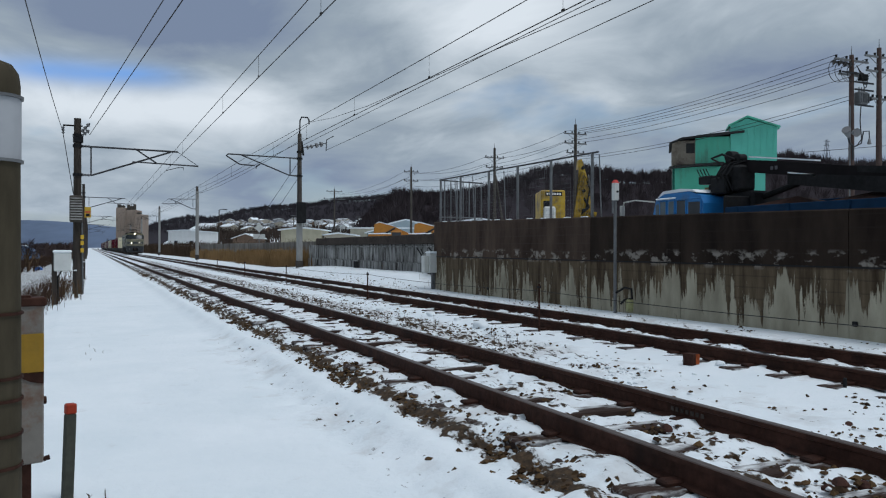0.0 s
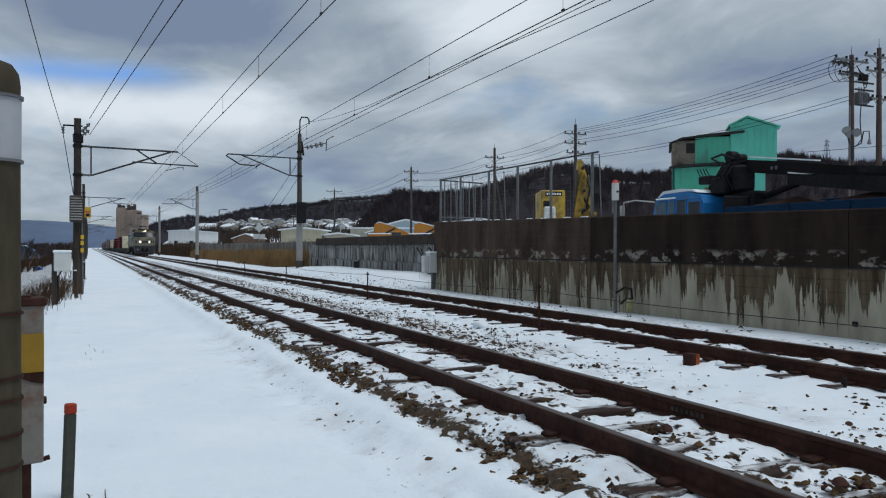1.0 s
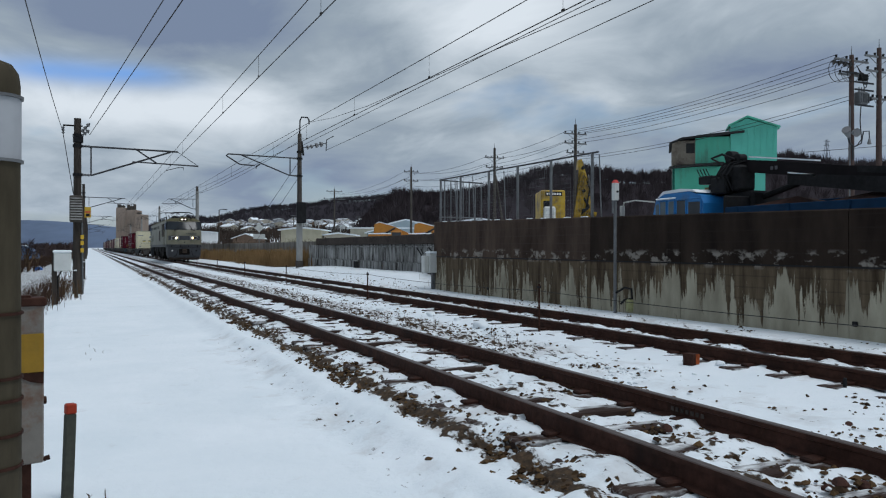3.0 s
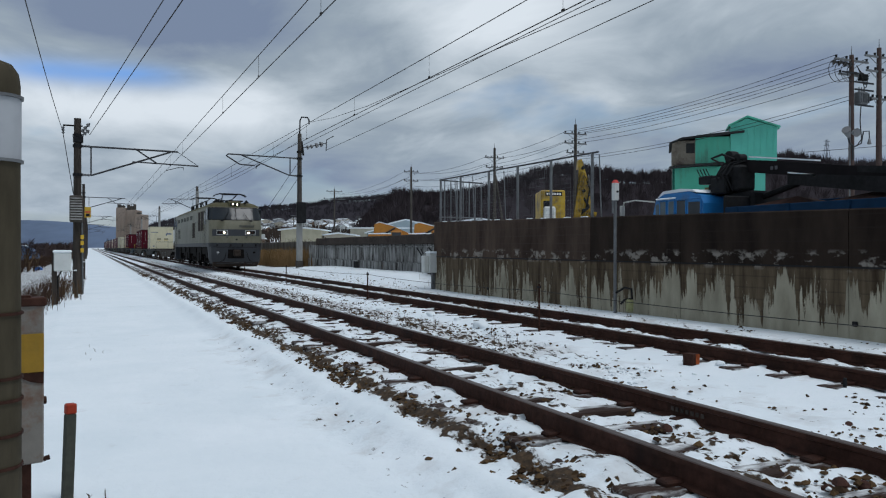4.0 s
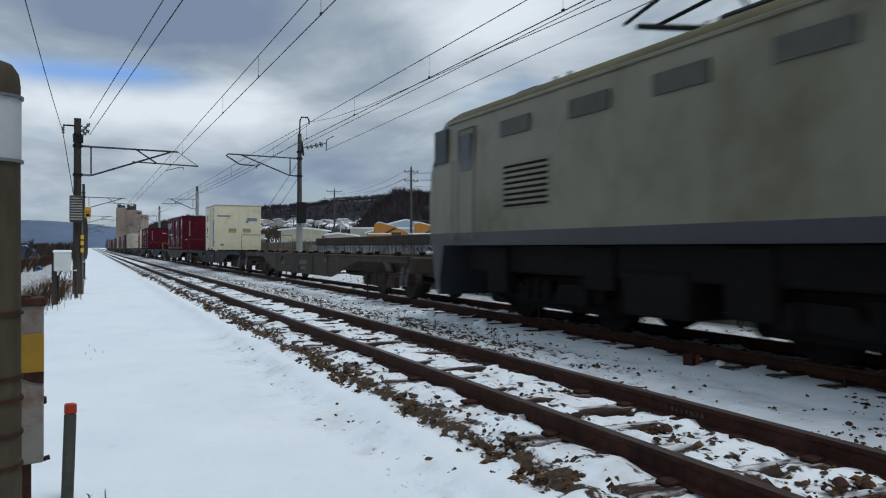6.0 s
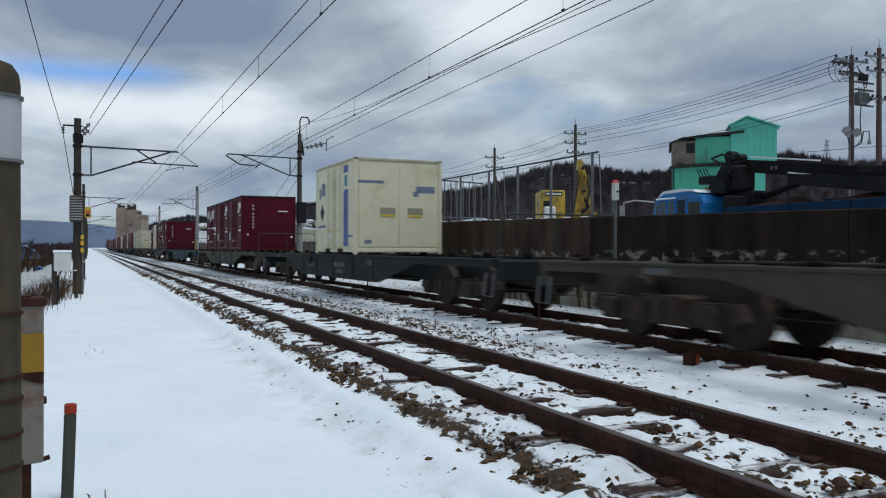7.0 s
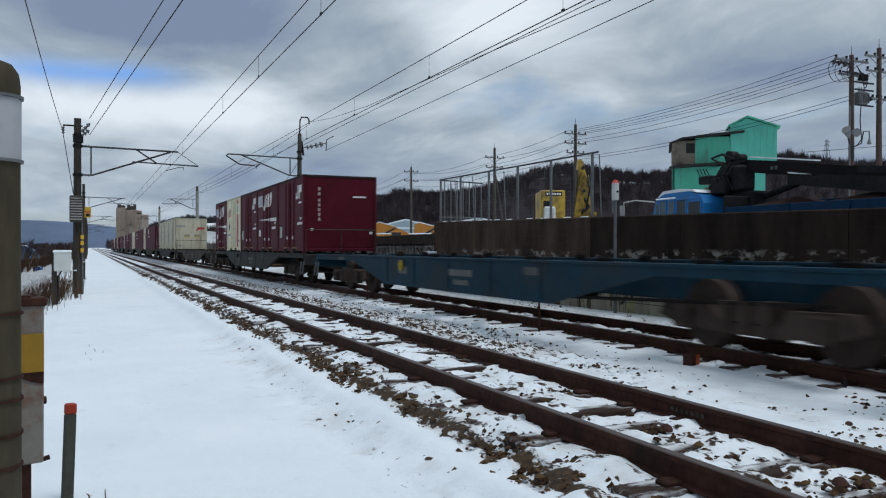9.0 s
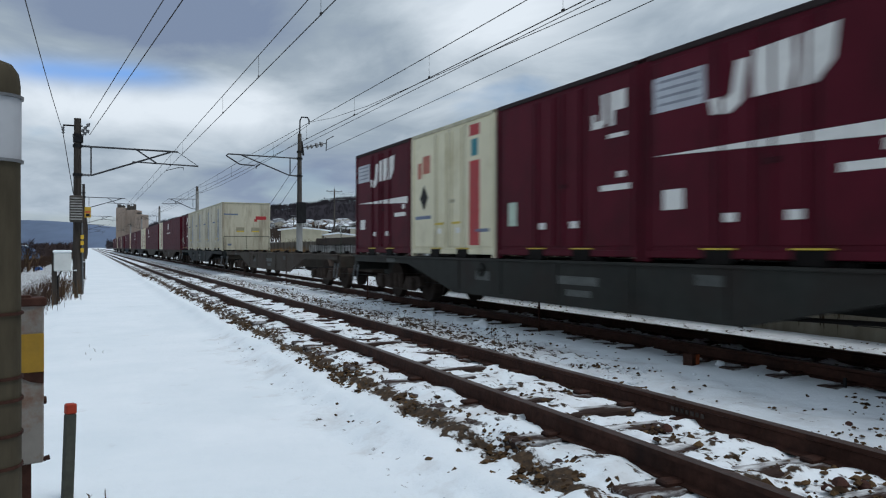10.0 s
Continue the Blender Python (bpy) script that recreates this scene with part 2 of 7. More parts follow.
# ---- mesh building ----
class Shape:
    """Collects vertices and faces of one mesh."""

    def __init__(self):
        self.v, self.f = [], []

    def add(self, verts, faces):
        n = len(self.v)
        self.v += [tuple(p) for p in verts]
        self.f += [tuple(i + n for i in f) for f in faces]
        return self

    def box(self, x0, x1, y0, y1, z0, z1, bev=0.0, m=None):
        if not bev:
            v = [(x, y, z) for x in (x0, x1) for y in (y0, y1) for z in (z0, z1)]
            f = [(0, 1, 3, 2), (4, 6, 7, 5), (0, 4, 5, 1), (2, 3, 7, 6), (0, 2, 6, 4), (1, 5, 7, 3)]
        else:
            b = min(bev, (x1 - x0) * 0.49, (y1 - y0) * 0.49, (z1 - z0) * 0.49)
            v, ids = [], {}
            for i, x in enumerate((x0, x1)):
                for j, y in enumerate((y0, y1)):
                    for k, z in enumerate((z0, z1)):
                        sx, sy, sz = (1 - 2 * i) * b, (1 - 2 * j) * b, (1 - 2 * k) * b
                        for a, p in enumerate(((x, y + sy, z + sz), (x + sx, y, z + sz), (x + sx, y + sy, z))):
                            ids[i, j, k, a] = len(v)
                            v.append(p)
            f = []
            for i in (0, 1):
                for a in range(3):
                    def key(s, t):
                        return ((i, s, t), (s, i, t), (s, t, i))[a]
                    q = [ids[(*key(s, t), a)] for s, t in ((0, 0), (0, 1), (1, 1), (1, 0))]
                    f.append(tuple(q))
            for a in range(3):
                o, p = [c for c in range(3) if c != a]
                for s in (0, 1):
                    for t in (0, 1):
                        def corner(w):
                            c = [0, 0, 0]
                            c[a], c[o], c[p] = w, s, t
                            return tuple(c)
                        f.append((ids[(*corner(0), o)], ids[(*corner(1), o)], ids[(*corner(1), p)], ids[(*corner(0), p)]))
            for i in (0, 1):
                for j in (0, 1):
                    for k in (0, 1):
                        f.append(tuple(ids[i, j, k, a] for a in range(3)))
        if m is not None:
            v = [tuple(m @ Vector(p)) for p in v]
        return self.add(v, f)

    def tube(self, p0, p1, r0, r1=None, n=8, caps=True):
        r1 = r0 if r1 is None else r1
        a, b = Vector(p0), Vector(p1)
        d = (b - a)
        if d.length < 1e-6:
            return self
        d.normalize()
        s = d.cross(Vector((0, 0, 1)) if abs(d.z) < 0.9 else Vector((1, 0, 0))).normalized()
        t = d.cross(s)
        v = []
        for c, r in ((a, r0), (b, r1)):
            for i in range(n):
                g = 2 * math.pi * i / n
                v.append(tuple(c + s * (r * math.cos(g)) + t * (r * math.sin(g))))
        f = [(i, (i + 1) % n, n + (i + 1) % n, n + i) for i in range(n)]
        if caps:
            f += [tuple(range(n))[::-1], tuple(range(n, 2 * n))]
        return self.add(v, f)

    def path(self, pts, r, n=6):
        p = [Vector(a) for a in pts]
        rings, s = [], None
        for i, c in enumerate(p):
            d = (p[min(i + 1, len(p) - 1)] - p[max(i - 1, 0)]).normalized()
            if s is None:
                s = d.cross(Vector((0, 0, 1)) if abs(d.z) < 0.9 else Vector((1, 0, 0)))
            s = (s - d * s.dot(d)).normalized()
            t = d.cross(s)
            rings.append([tuple(c + s * (r * math.cos(6.28319 * k / n)) + t * (r * math.sin(6.28319 * k / n))) for k in range(n)])
        return self.loft(rings)

    def prism(self, poly, axis, a, b):
        """A polygon in the plane across an axis, drawn out from a to b along it."""
        def at(p, w):
            return (w, p[0], p[1]) if axis == "x" else (p[0], w, p[1]) if axis == "y" else (p[0], p[1], w)
        n = len(poly)
        v = [at(p, a) for p in poly] + [at(p, b) for p in poly]
        f = [(i, (i + 1) % n, n + (i + 1) % n, n + i) for i in range(n)]
        f += [tuple(range(n))[::-1], tuple(range(n, 2 * n))]
        return self.add(v, f)

    def loft(self, rings, closed=True, caps=True):
        n = len(rings[0])
        v = [p for r in rings for p in r]
        f = []
        for k in range(len(rings) - 1):
            for i in range(n if closed else n - 1):
                j = (i + 1) % n
                f.append((k * n + i, k * n + j, (k + 1) * n + j, (k + 1) * n + i))
        if caps:
            f += [tuple(range(n))[::-1], tuple(range((len(rings) - 1) * n, len(rings) * n))]
        return self.add(v, f)

    def mesh(self, name, material, smooth=False):
        me = bpy.data.meshes.new(name)
        me.from_pydata(self.v, [], self.f)
        me.update()
        bm = bmesh.new()
        bm.from_mesh(me)
        if len(bm.faces) < 20000:
            bmesh.ops.recalc_face_normals(bm, faces=bm.faces)
        bm.to_mesh(me)
        bm.free()
        me.materials.append(material)
        if smooth:
            me.shade_smooth()
            me.set_sharp_from_angle(angle=radians(40))
        return me


def part(name, shape, material, parent=None, label="", smooth=False, at=None):
    """Links a shape as one mesh object under a thing or a part."""
    data = shape.mesh(name, material, smooth) if isinstance(shape, Shape) else shape
    ob = new(name, data)
    if parent is not None:
        ob.parent = parent
    if at is not None:
        ob.matrix_basis = at
    if label:
        tagged(ob, label)
    return ob


def thing(name, label, category, group="", at=None, kind=""):
    """An empty that holds the parts of one thing."""
    ob = new(name)
    ob.empty_display_size = 0.2
    if at is not None:
        ob.matrix_basis = at
    return tagged(ob, label, category, group, kind)


def wave(x, y, seed=0):
    """Smooth noise from 0 to 1 on whole arrays."""
    xi, yi = np.floor(x).astype(np.int64), np.floor(y).astype(np.int64)
    u, v = x - xi, y - yi
    u, v = u * u * (3 - 2 * u), v * v * (3 - 2 * v)

    def h(a, b):
        n = (a * 374761393 + b * 668265263 + seed * 974711) & 0x7FFFFFFF
        n = ((n ^ (n >> 13)) * 1274126177) & 0x7FFFFFFF
        return ((n ^ (n >> 16)) & 0xFFFF) / 65535.0
    return (h(xi, yi) * (1 - u) + h(xi + 1, yi) * u) * (1 - v) + (h(xi, yi + 1) * (1 - u) + h(xi + 1, yi + 1) * u) * v


def rough(x, y, scale, seed=0, octaves=4):
    out, amp, tot = 0, 1.0, 0.0
    for o in range(octaves):
        out = out + amp * wave(x * scale * 2 ** o, y * scale * 2 ** o, seed + o)
        tot += amp
        amp *= 0.5
    return out / tot


SNOW = mat("snow", (0.76, 0.80, 0.83), 0.7, vary=0.05, grain=5, bump=0.3)
RUST = mat("rusty_rail", (0.046, 0.021, 0.015), 0.75, 0.1, 0.45, 18, 0.25, dirt=(0.022, 0.012, 0.010), dirt_amt=0.3, dirt_scale=3)
RAIL_TOP = mat("worn_rail_head", (0.075, 0.055, 0.048), 0.5, 0.4, 0.25, 20, 0.05)
SLEEPER = mat("wet_sleeper", (0.035, 0.022, 0.018), 0.8, vary=0.4, grain=14, bump=0.3, stretch=(0.3, 1, 1), dirt=(0.75, 0.78, 0.8), dirt_amt=0.34, dirt_scale=5)


def stone_mat():
    """Wet ballast: every stone has a tone of its own."""
    m = mat("ballast_stone", (0.07, 0.048, 0.03), 0.85, vary=0.45, grain=30, bump=0.3)
    N, L = m.node_tree.nodes, m.node_tree.links
    geo = N.new("ShaderNodeNewGeometry")
    tone = N.new("ShaderNodeValToRGB")
    e = tone.color_ramp.elements
    e[0].color, e[1].color = (0.35, 0.30, 0.28, 1), (1.45, 1.3, 1.0, 1)
    L.new(geo.outputs["Random Per Island"], tone.inputs[0])
    mul = N.new("ShaderNodeMix")
    mul.data_type, mul.blend_type = "RGBA", "MULTIPLY"
    mul.inputs[0].default_value = 1.0
    b = N["Principled BSDF"]
    L.new(b.inputs["Base Color"].links[0].from_socket, mul.inputs[6])
    L.new(tone.outputs[0], mul.inputs[7])
    L.new(mul.outputs[2], b.inputs["Base Color"])
    return m


STONE = stone_mat()
CONCRETE = mat("concrete", (0.34, 0.33, 0.31), 0.85, vary=0.25, grain=9, dirt=(0.1, 0.09, 0.08), dirt_amt=0.25)
DARK_CONCRETE = mat("weathered_concrete", (0.085, 0.075, 0.066), 0.9, vary=0.35, grain=9, dirt=(0.04, 0.035, 0.03), dirt_amt=0.4, stretch=(1, 1, 0.3))
STEEL = mat("galvanised_steel", (0.16, 0.165, 0.17), 0.56, 0.4, 0.25, 12)
ARM_STEEL = mat("dull_dark_steel", (0.045, 0.046, 0.05), 0.6, 0.3, 0.3, 12)
AGED_PORCELAIN = mat("aged_porcelain", (0.14, 0.14, 0.145), 0.4, vary=0.25, grain=10, bump=0)
BLACK = mat("black_iron", (0.02, 0.02, 0.021), 0.6, 0.3, 0.4, 10)
WIRE = mat("copper_wire", (0.035, 0.033, 0.032), 0.6, 0.3, 0.2, 5, 0)
PORCELAIN = mat("porcelain", (0.45, 0.45, 0.43), 0.25, vary=0.1, grain=10, bump=0)

# ---- ground ----
NEAR_X, FAR_X = 3.615, 7.388
GAUGE = 1.13


def lie(x, y):
    """The height of the ground, with the rail heads at zero."""
    x, y = np.asarray(x, float), np.asarray(y, float)
    xs = [-900, -40, -8, -3.2, -1.4, -0.6, 1.9, 2.32, 2.45, 2.75, 4.5, 5.0, 5.9, 6.4, 8.3, 8.8, 9.3, 9.62, 10.2, 40, 900]
    zs = [-3.0, -2.2, -1.6, -1.25, -0.62, -0.42, -0.36, -0.27, -0.225, -0.155, -0.162, -0.22, -0.22, -0.16, -0.15, -0.1, -0.08, -0.09, 0.0, 0.0, 2.0]
    z = np.interp(x, xs, zs)
    bank = np.clip((y - 22.5) / 2.5, 0, 1) * np.clip(1 - (y - 36) / 12, 0, 1) * np.exp(-((x - 10.1) / 0.75) ** 2)
    z = z + 0.48 * bank
    z = z + 0.05 * (rough(x, y, 0.5, 3) - 0.5) * np.clip(np.abs(x - 5.5) - 3.2, 0, 1)
    between = np.exp(-((x - 5.45) / 0.55) ** 2)
    z = z + between * 0.09 * (rough(x, y, 1.4, 21) - 0.45)
    tracks = np.maximum(np.exp(-((x - NEAR_X) / 0.95) ** 4), np.exp(-((x - FAR_X) / 0.95) ** 4))
    z = z + tracks * 0.075 * (rough(x, y * 1.0, 2.2, 8) - 0.45)
    # the hillside with the houses, far off on the right of the line
    d = 0.411 * x + 0.911 * y
    side = (0.911 * x - 0.411 * y) / np.maximum(d, 1)
    z = z + 17 * np.clip((d - 260) / 300, 0, 1.25) * np.clip((side + 0.37) / 0.06, 0, 1) * np.clip((0.1 - side) / 0.1, 0, 1)
    return z


def bare(x, y):
    """How much of the ballast shows: 0.3 is full cover, 0.7 none."""
    b = np.full(x.shape, 0.16)
    hump = lambda c, w: np.exp(-np.abs((x - c) / w) ** 2.5)
    b = np.maximum(b, 0.16 + 0.47 * hump(2.53, 0.16))
    b = np.maximum(b, 0.16 + 0.31 * hump(2.85, 0.35))
    b = np.maximum(b, 0.16 + (0.29 + 0.06 * (y < 7)) * hump(NEAR_X + 0.1, 0.62))
    b = np.maximum(b, 0.16 + 0.375 * hump(5.35, 0.85) * np.clip((y - 4) / 5, 0.55, 1))
    b = np.maximum(b, 0.16 + 0.35 * hump(FAR_X, 0.8))
    b = np.maximum(b, 0.16 + 0.27 * hump(8.8, 0.4))
    b = np.maximum(b, 0.16 + 0.22 * hump(1.95, 0.3) * (y < 14))
    edge = np.abs(np.mod((y - 1.0) / 0.62, 1.0) - 0.5)
    line = np.exp(-((edge - 0.31) / 0.06) ** 2) * (y < 60)
    for c in (NEAR_X, FAR_X):
        b = b + (0.13 * line - 0.06) * np.exp(-((x - c) / 0.95) ** 6)
    left = np.clip((-1.2 - x) / 1.2, 0, 1) * np.clip((x + 60) / 20, 0, 1)
    b = np.maximum(b, 0.16 + 0.36 * left)
    b = np.where((x > 10) & (x < 120), 0.42, b)
    return b


def ground():
    xs = np.concatenate([-np.geomspace(3, 2500, 26)[::-1], np.arange(-2.9, 9.6, 0.055), np.geomspace(9.62, 2500, 60)])
    ys = np.concatenate([[-400, -60, -12, -3], np.arange(0, 16, 0.055), np.arange(16, 36, 0.13), np.arange(36, 90, 0.5), np.geomspace(90, 3500, 70)])
    gx, gy = np.meshgrid(xs, ys)
    gz = lie(gx, gy)
    near = (gx > -3) & (gx < 9.6) & (gy < 40)
    lumps = (rough(gx, gy, 3.4, 40) - 0.5) * np.clip(bare(gx, gy) - 0.25, 0, 0.3) * 0.75 + (wave(gx * 6.5, gy * 5.0, 61) - 0.5) * np.clip(bare(gx, gy) - 0.22, 0, 0.25) * 0.22
    lip = np.exp(-((gx - 2.22 - 0.10 * (rough(gx * 0, gy, 1.3, 70) - 0.5)) / 0.13) ** 2) * (0.02 + 0.075 * rough(gx, gy, 3.2, 71))
    steps = -0.022 * np.clip((rough(gx, gy, 4.2, 77, 2) - 0.66) / 0.1, 0, 1) * (gx < 2.2)
    gz = gz + np.where(near, lumps + steps * 0.4 + lip, 0)
    nx, ny = len(xs), len(ys)
    v = np.stack([gx, gy, gz], -1).reshape(-1, 3)
    i = (np.arange(ny - 1)[:, None] * nx + np.arange(nx - 1)[None]).ravel()
    f = np.stack([i, i + 1, i + nx + 1, i + nx], 1)
    me = bpy.data.meshes.new("ground")
    me.vertices.add(len(v)), me.loops.add(f.size), me.polygons.add(len(f))
    me.vertices.foreach_set("co", v.ravel())
    me.loops.foreach_set("vertex_index", f.ravel().astype(np.int32))
    me.polygons.foreach_set("loop_start", np.arange(0, f.size, 4, dtype=np.int32))
    me.update(calc_edges=True)
    me.validate()
    a = me.attributes.new("bare", "FLOAT", "POINT")
    a.data.foreach_set("value", bare(gx, gy).ravel().astype(np.float32))
    me.materials.append(ground_mat())
    me.shade_smooth()
    return tagged(new("ground", me), "snow-covered ground with ballast showing through along the tracks", "ground", kind="structure")


ground()


def stones(name, x0, x1, y0, y1, count, r0, r1, seed, label, sink=0.3, keep=None, material=None, category="ballast"):
    """Loose ballast stones, one joined sheet of them."""
    rnd = np.random.RandomState(seed)
    base = np.array([(1, 0, 0), (0, 1, 0), (-1, 0, 0), (0, -1, 0), (0, 0, 1), (0.72, 0.72, 0.5), (-0.7, 0.6, 0.55), (0, 0, -0.6)])
    faces = [(0, 5, 4), (5, 1, 4), (1, 6, 4), (6, 2, 4), (2, 3, 4), (3, 0, 4), (0, 7, 5), (5, 7, 1), (1, 7, 6), (6, 7, 2), (2, 7, 3), (3, 7, 0)]
    xs = x0 + (x1 - x0) * rnd.rand(count)
    ys = y0 + (y1 - y0) * rnd.rand(count) ** 1.5
    if keep is not None:
        ok = keep(xs, ys) > rnd.rand(count)
        xs, ys = xs[ok], ys[ok]
    zs = lie(xs, ys)
    vs, fs = [], []
    for k in range(len(xs)):
        r = r0 + (r1 - r0) * rnd.rand() ** 2
        a = rnd.rand() * 6.28
        ca, sa = math.cos(a), math.sin(a)
        p = base * (0.7 + 0.6 * rnd.rand(8, 1)) * np.array([r, r * (0.6 + 0.5 * rnd.rand()), r * (0.5 + 0.4 * rnd.rand())])
        q = np.stack([p[:, 0] * ca - p[:, 1] * sa + xs[k], p[:, 0] * sa + p[:, 1] * ca + ys[k], p[:, 2] + zs[k] + r * (0.4 - sink)], 1)
        n = 8 * k
        vs += q.tolist()
        fs += [(a0 + n, b0 + n, c0 + n) for a0, b0, c0 in faces]
    me = bpy.data.meshes.new(name)
    me.from_pydata(vs, [], fs)
    me.materials.append(material or STONE)
    if material:
        me.shade_smooth()
    return tagged(new(name, me), label, category, kind="stuff")


for i, (x, y, r) in enumerate(((3.83, 3.08, 0.05), (3.92, 3.0, 0.04), (3.70, 3.05, 0.03), (2.90, 3.92, 0.035), (5.40, 4.27, 0.04), (3.85, 4.55, 0.045), (3.88, 4.1, 0.05))):
    rk = new("rock", Shape().loft([[(r * k * (1 + 0.25 * math.sin(a * 2 + i)) * math.cos(a), r * k * math.sin(a), r * h) for a in [0.9 * j for j in range(7)]] for k, h in ((1.0, -0.4), (1.05, 0.1), (0.7, 0.55), (0.25, 0.8))]).mesh("rock", mat("reddish_rock", (0.06, 0.03, 0.024), 0.85, vary=0.4, grain=15, bump=0.4)))
    rk.matrix_basis = pose(x, y, float(lie(x, y)), 0, 0, 70 * i)
    tagged(rk, "reddish brown rock lying in the snowy track bed", "rock", "rocks in the track bed")

patchy = lambda x, y: np.clip((rough(x, y, 1.1, 55) - 0.45) * 6, 0.03, 1)
stones("ballast_shoulder", 2.36, 2.76, 2.4, 45, 7600, 0.010, 0.032, 1, "wet brown ballast stones along the edge of the track bed", 0.2, lambda x, y: np.clip((rough(x, y, 0.9, 66) - 0.36) * 5, 0.05, 1))
stones("ballast_bed", 2.75, 4.6, 2.4, 30, 1700, 0.010, 0.036, 2, "dark ballast stones between snowy sleepers", 0.25, patchy)
stones("ballast_gap", 4.6, 6.4, 3.4, 34, 2600, 0.009, 0.032, 3, "dark stones poking through snow between the tracks", 0.25, patchy)
stones("ballast_verge", 8.3, 9.4, 5, 40, 900, 0.012, 0.04, 4, "small stones in snow beside the far track", 0.3, patchy)
stones("path_stones", 2.0, 2.36, 4.0, 13, 90, 0.008, 0.026, 5, "scattered stones in the snow of the path", 0.35, patchy)

ragged = lambda x, y: np.clip((rough(x, y, 1.6, 91) - 0.42) * 6, 0.02, 1)
stones("edge_crumbs", 2.08, 2.46, 2.4, 22, 800, 0.010, 0.034, 15, "crumbs and clods of snow along the edge of the path", 0.42, lambda x, y: ragged(x, y) * np.clip((x - 1.9) / 0.4, 0.05, 1), SNOW, "snow")
stones("gap_crumbs", 4.5, 6.3, 6.5, 30, 1600, 0.010, 0.040, 16, "crumbs of snow between the tracks", 0.42, patchy, SNOW, "snow")
stones("bed_crumbs", 2.6, 4.5, 2.6, 24, 500, 0.010, 0.028, 17, "crumbs of snow on the track bed", 0.42, ragged, SNOW, "snow")
stones("edge_stones", 2.12, 2.42, 2.6, 14, 380, 0.012, 0.036, 18, "dark stones standing out of the snowy edge", -0.2, ragged)
stones("gap_stones", 4.7, 6.2, 7.5, 30, 1500, 0.010, 0.034, 19, "dark stones among the snow lumps between the tracks", 0.1, patchy)
stones("inner_stones", 3.1, 4.2, 2.4, 6.5, 260, 0.014, 0.042, 20, "reddish dark stones between the near rails", 0.1, patchy)


def track(cx, label, y0, y1):
    t = thing("railway_track", label, "railway track", "parallel tracks")
    for side in (-1, 1):
        x = cx + side * GAUGE / 2
        foot = [(-0.064, -0.153), (0.064, -0.153), (0.064, -0.142), (0.012, -0.126), (0.009, -0.045), (0.032, -0.036), (0.032, -0.006), (-0.032, -0.006), (-0.032, -0.036), (-0.009, -0.045), (-0.012, -0.126), (-0.064, -0.142)]
        part("rail", Shape().prism([(x + a, b) for a, b in foot], "y", y0, y1), RUST, t)
        part("rail_head", Shape().prism([(x - 0.031, -0.006), (x - 0.026, 0.0), (x + 0.026, 0.0), (x + 0.031, -0.006)], "y", y0, y1), RAIL_TOP, t)
    return t


near_track = track(NEAR_X, "rusty narrow-gauge railway track on snowy ballast", -30, 900)
far_track = track(FAR_X, "rusty railway track that the freight train runs on", -110, 900)


def rail_marks():
    """Worn raised letters on the web of the rail, too faint to read."""
    pale = mat("chalky_marks", (0.055, 0.045, 0.04), 0.8, vary=0.4, grain=60, bump=0)
    for i in range(7):
        y = 4.86 - i * 0.055
        part("rolling_mark", Shape().box(4.163, 4.171, y - 0.018, y + 0.014, -0.098, -0.066), pale, near_track)


rail_marks()


def sleepers(t, cx, y0, y1):
    s = Shape().box(-0.98, 0.98, -0.12, 0.12, -0.29, -0.158, 0.012)
    shared = s.mesh("sleeper", SLEEPER)
    clip = Shape().box(-0.07, 0.07, -0.05, 0.05, -0.165, -0.13, 0.01).mesh("rail_clip", RUST)
    y, k = y0, 0
    rnd = random.Random(int(cx * 10))
    while y < y1:
        sl = part("sleeper", shared, None, t, at=pose(cx + rnd.uniform(-0.03, 0.03), y, rnd.uniform(0.0, 0.018), 0, 0, rnd.uniform(-1, 1)))
        if y < 20:
            for sx in (-GAUGE / 2 - 0.09, GAUGE / 2 + 0.09, -GAUGE / 2 + 0.09, GAUGE / 2 - 0.09):
                part("rail_clip", clip, None, sl, at=pose(sx, 0, 0.0))
        y += 0.62
        k += 1
    rest = Shape()
    while y < 160:
        rest.box(cx - 1.05, cx + 1.05, y - 0.12, y + 0.12, -0.29, -0.165)
        y += 0.62
    tagged(part("far_sleepers", rest, SLEEPER, t), kind="stuff")


# ---- retaining walls ----
WALL = wall_mat()
# same concrete with darker, shorter stains, for panels starting below y 13.3
DARKER_WALL = wall_mat("darker_stained_concrete", 0.36, 1.3)


def retaining_wall():
    w = tagged(new("retaining_wall"), "dark stained concrete retaining wall with pale drips below", "retaining wall", kind="structure")
    top = lambda y: 1.72 + (y - 7.0) * 0.0165
    y = -40.0
    while y < 21.8:
        e = 13.75 if y < 13.7 and y + 3.4 > 12.5 else min(y + 3.4, 21.95)
        body = Shape().loft([[(9.62, a, -0.5), (9.6, a, 0.93), (9.6, a, top(a) - 0.02), (9.625, a, top(a)), (9.98, a, top(a)), (9.98, a, -0.5)] for a in (y + 0.006, e - 0.006)])
        part("wall_panel", body, WALL if y > 13.3 else DARKER_WALL, w)
        y = e
    part("construction_joint", Shape().box(9.596, 9.604, -40, 21.95, 0.90, 0.925), BLACK, w)
    for y, z in ((7.5, 0.13), (18.4, 0.1)):
        part("weep_hole", Shape().box(9.585, 9.62, y - 0.04, y + 0.04, z - 0.03, z + 0.04, 0.01), BLACK, w)
    back = Shape().box(9.98, 14, 21.55, 21.95, -0.5, 1.93)
    part("return_wall", back, WALL, w)
    return w


retaining_wall()


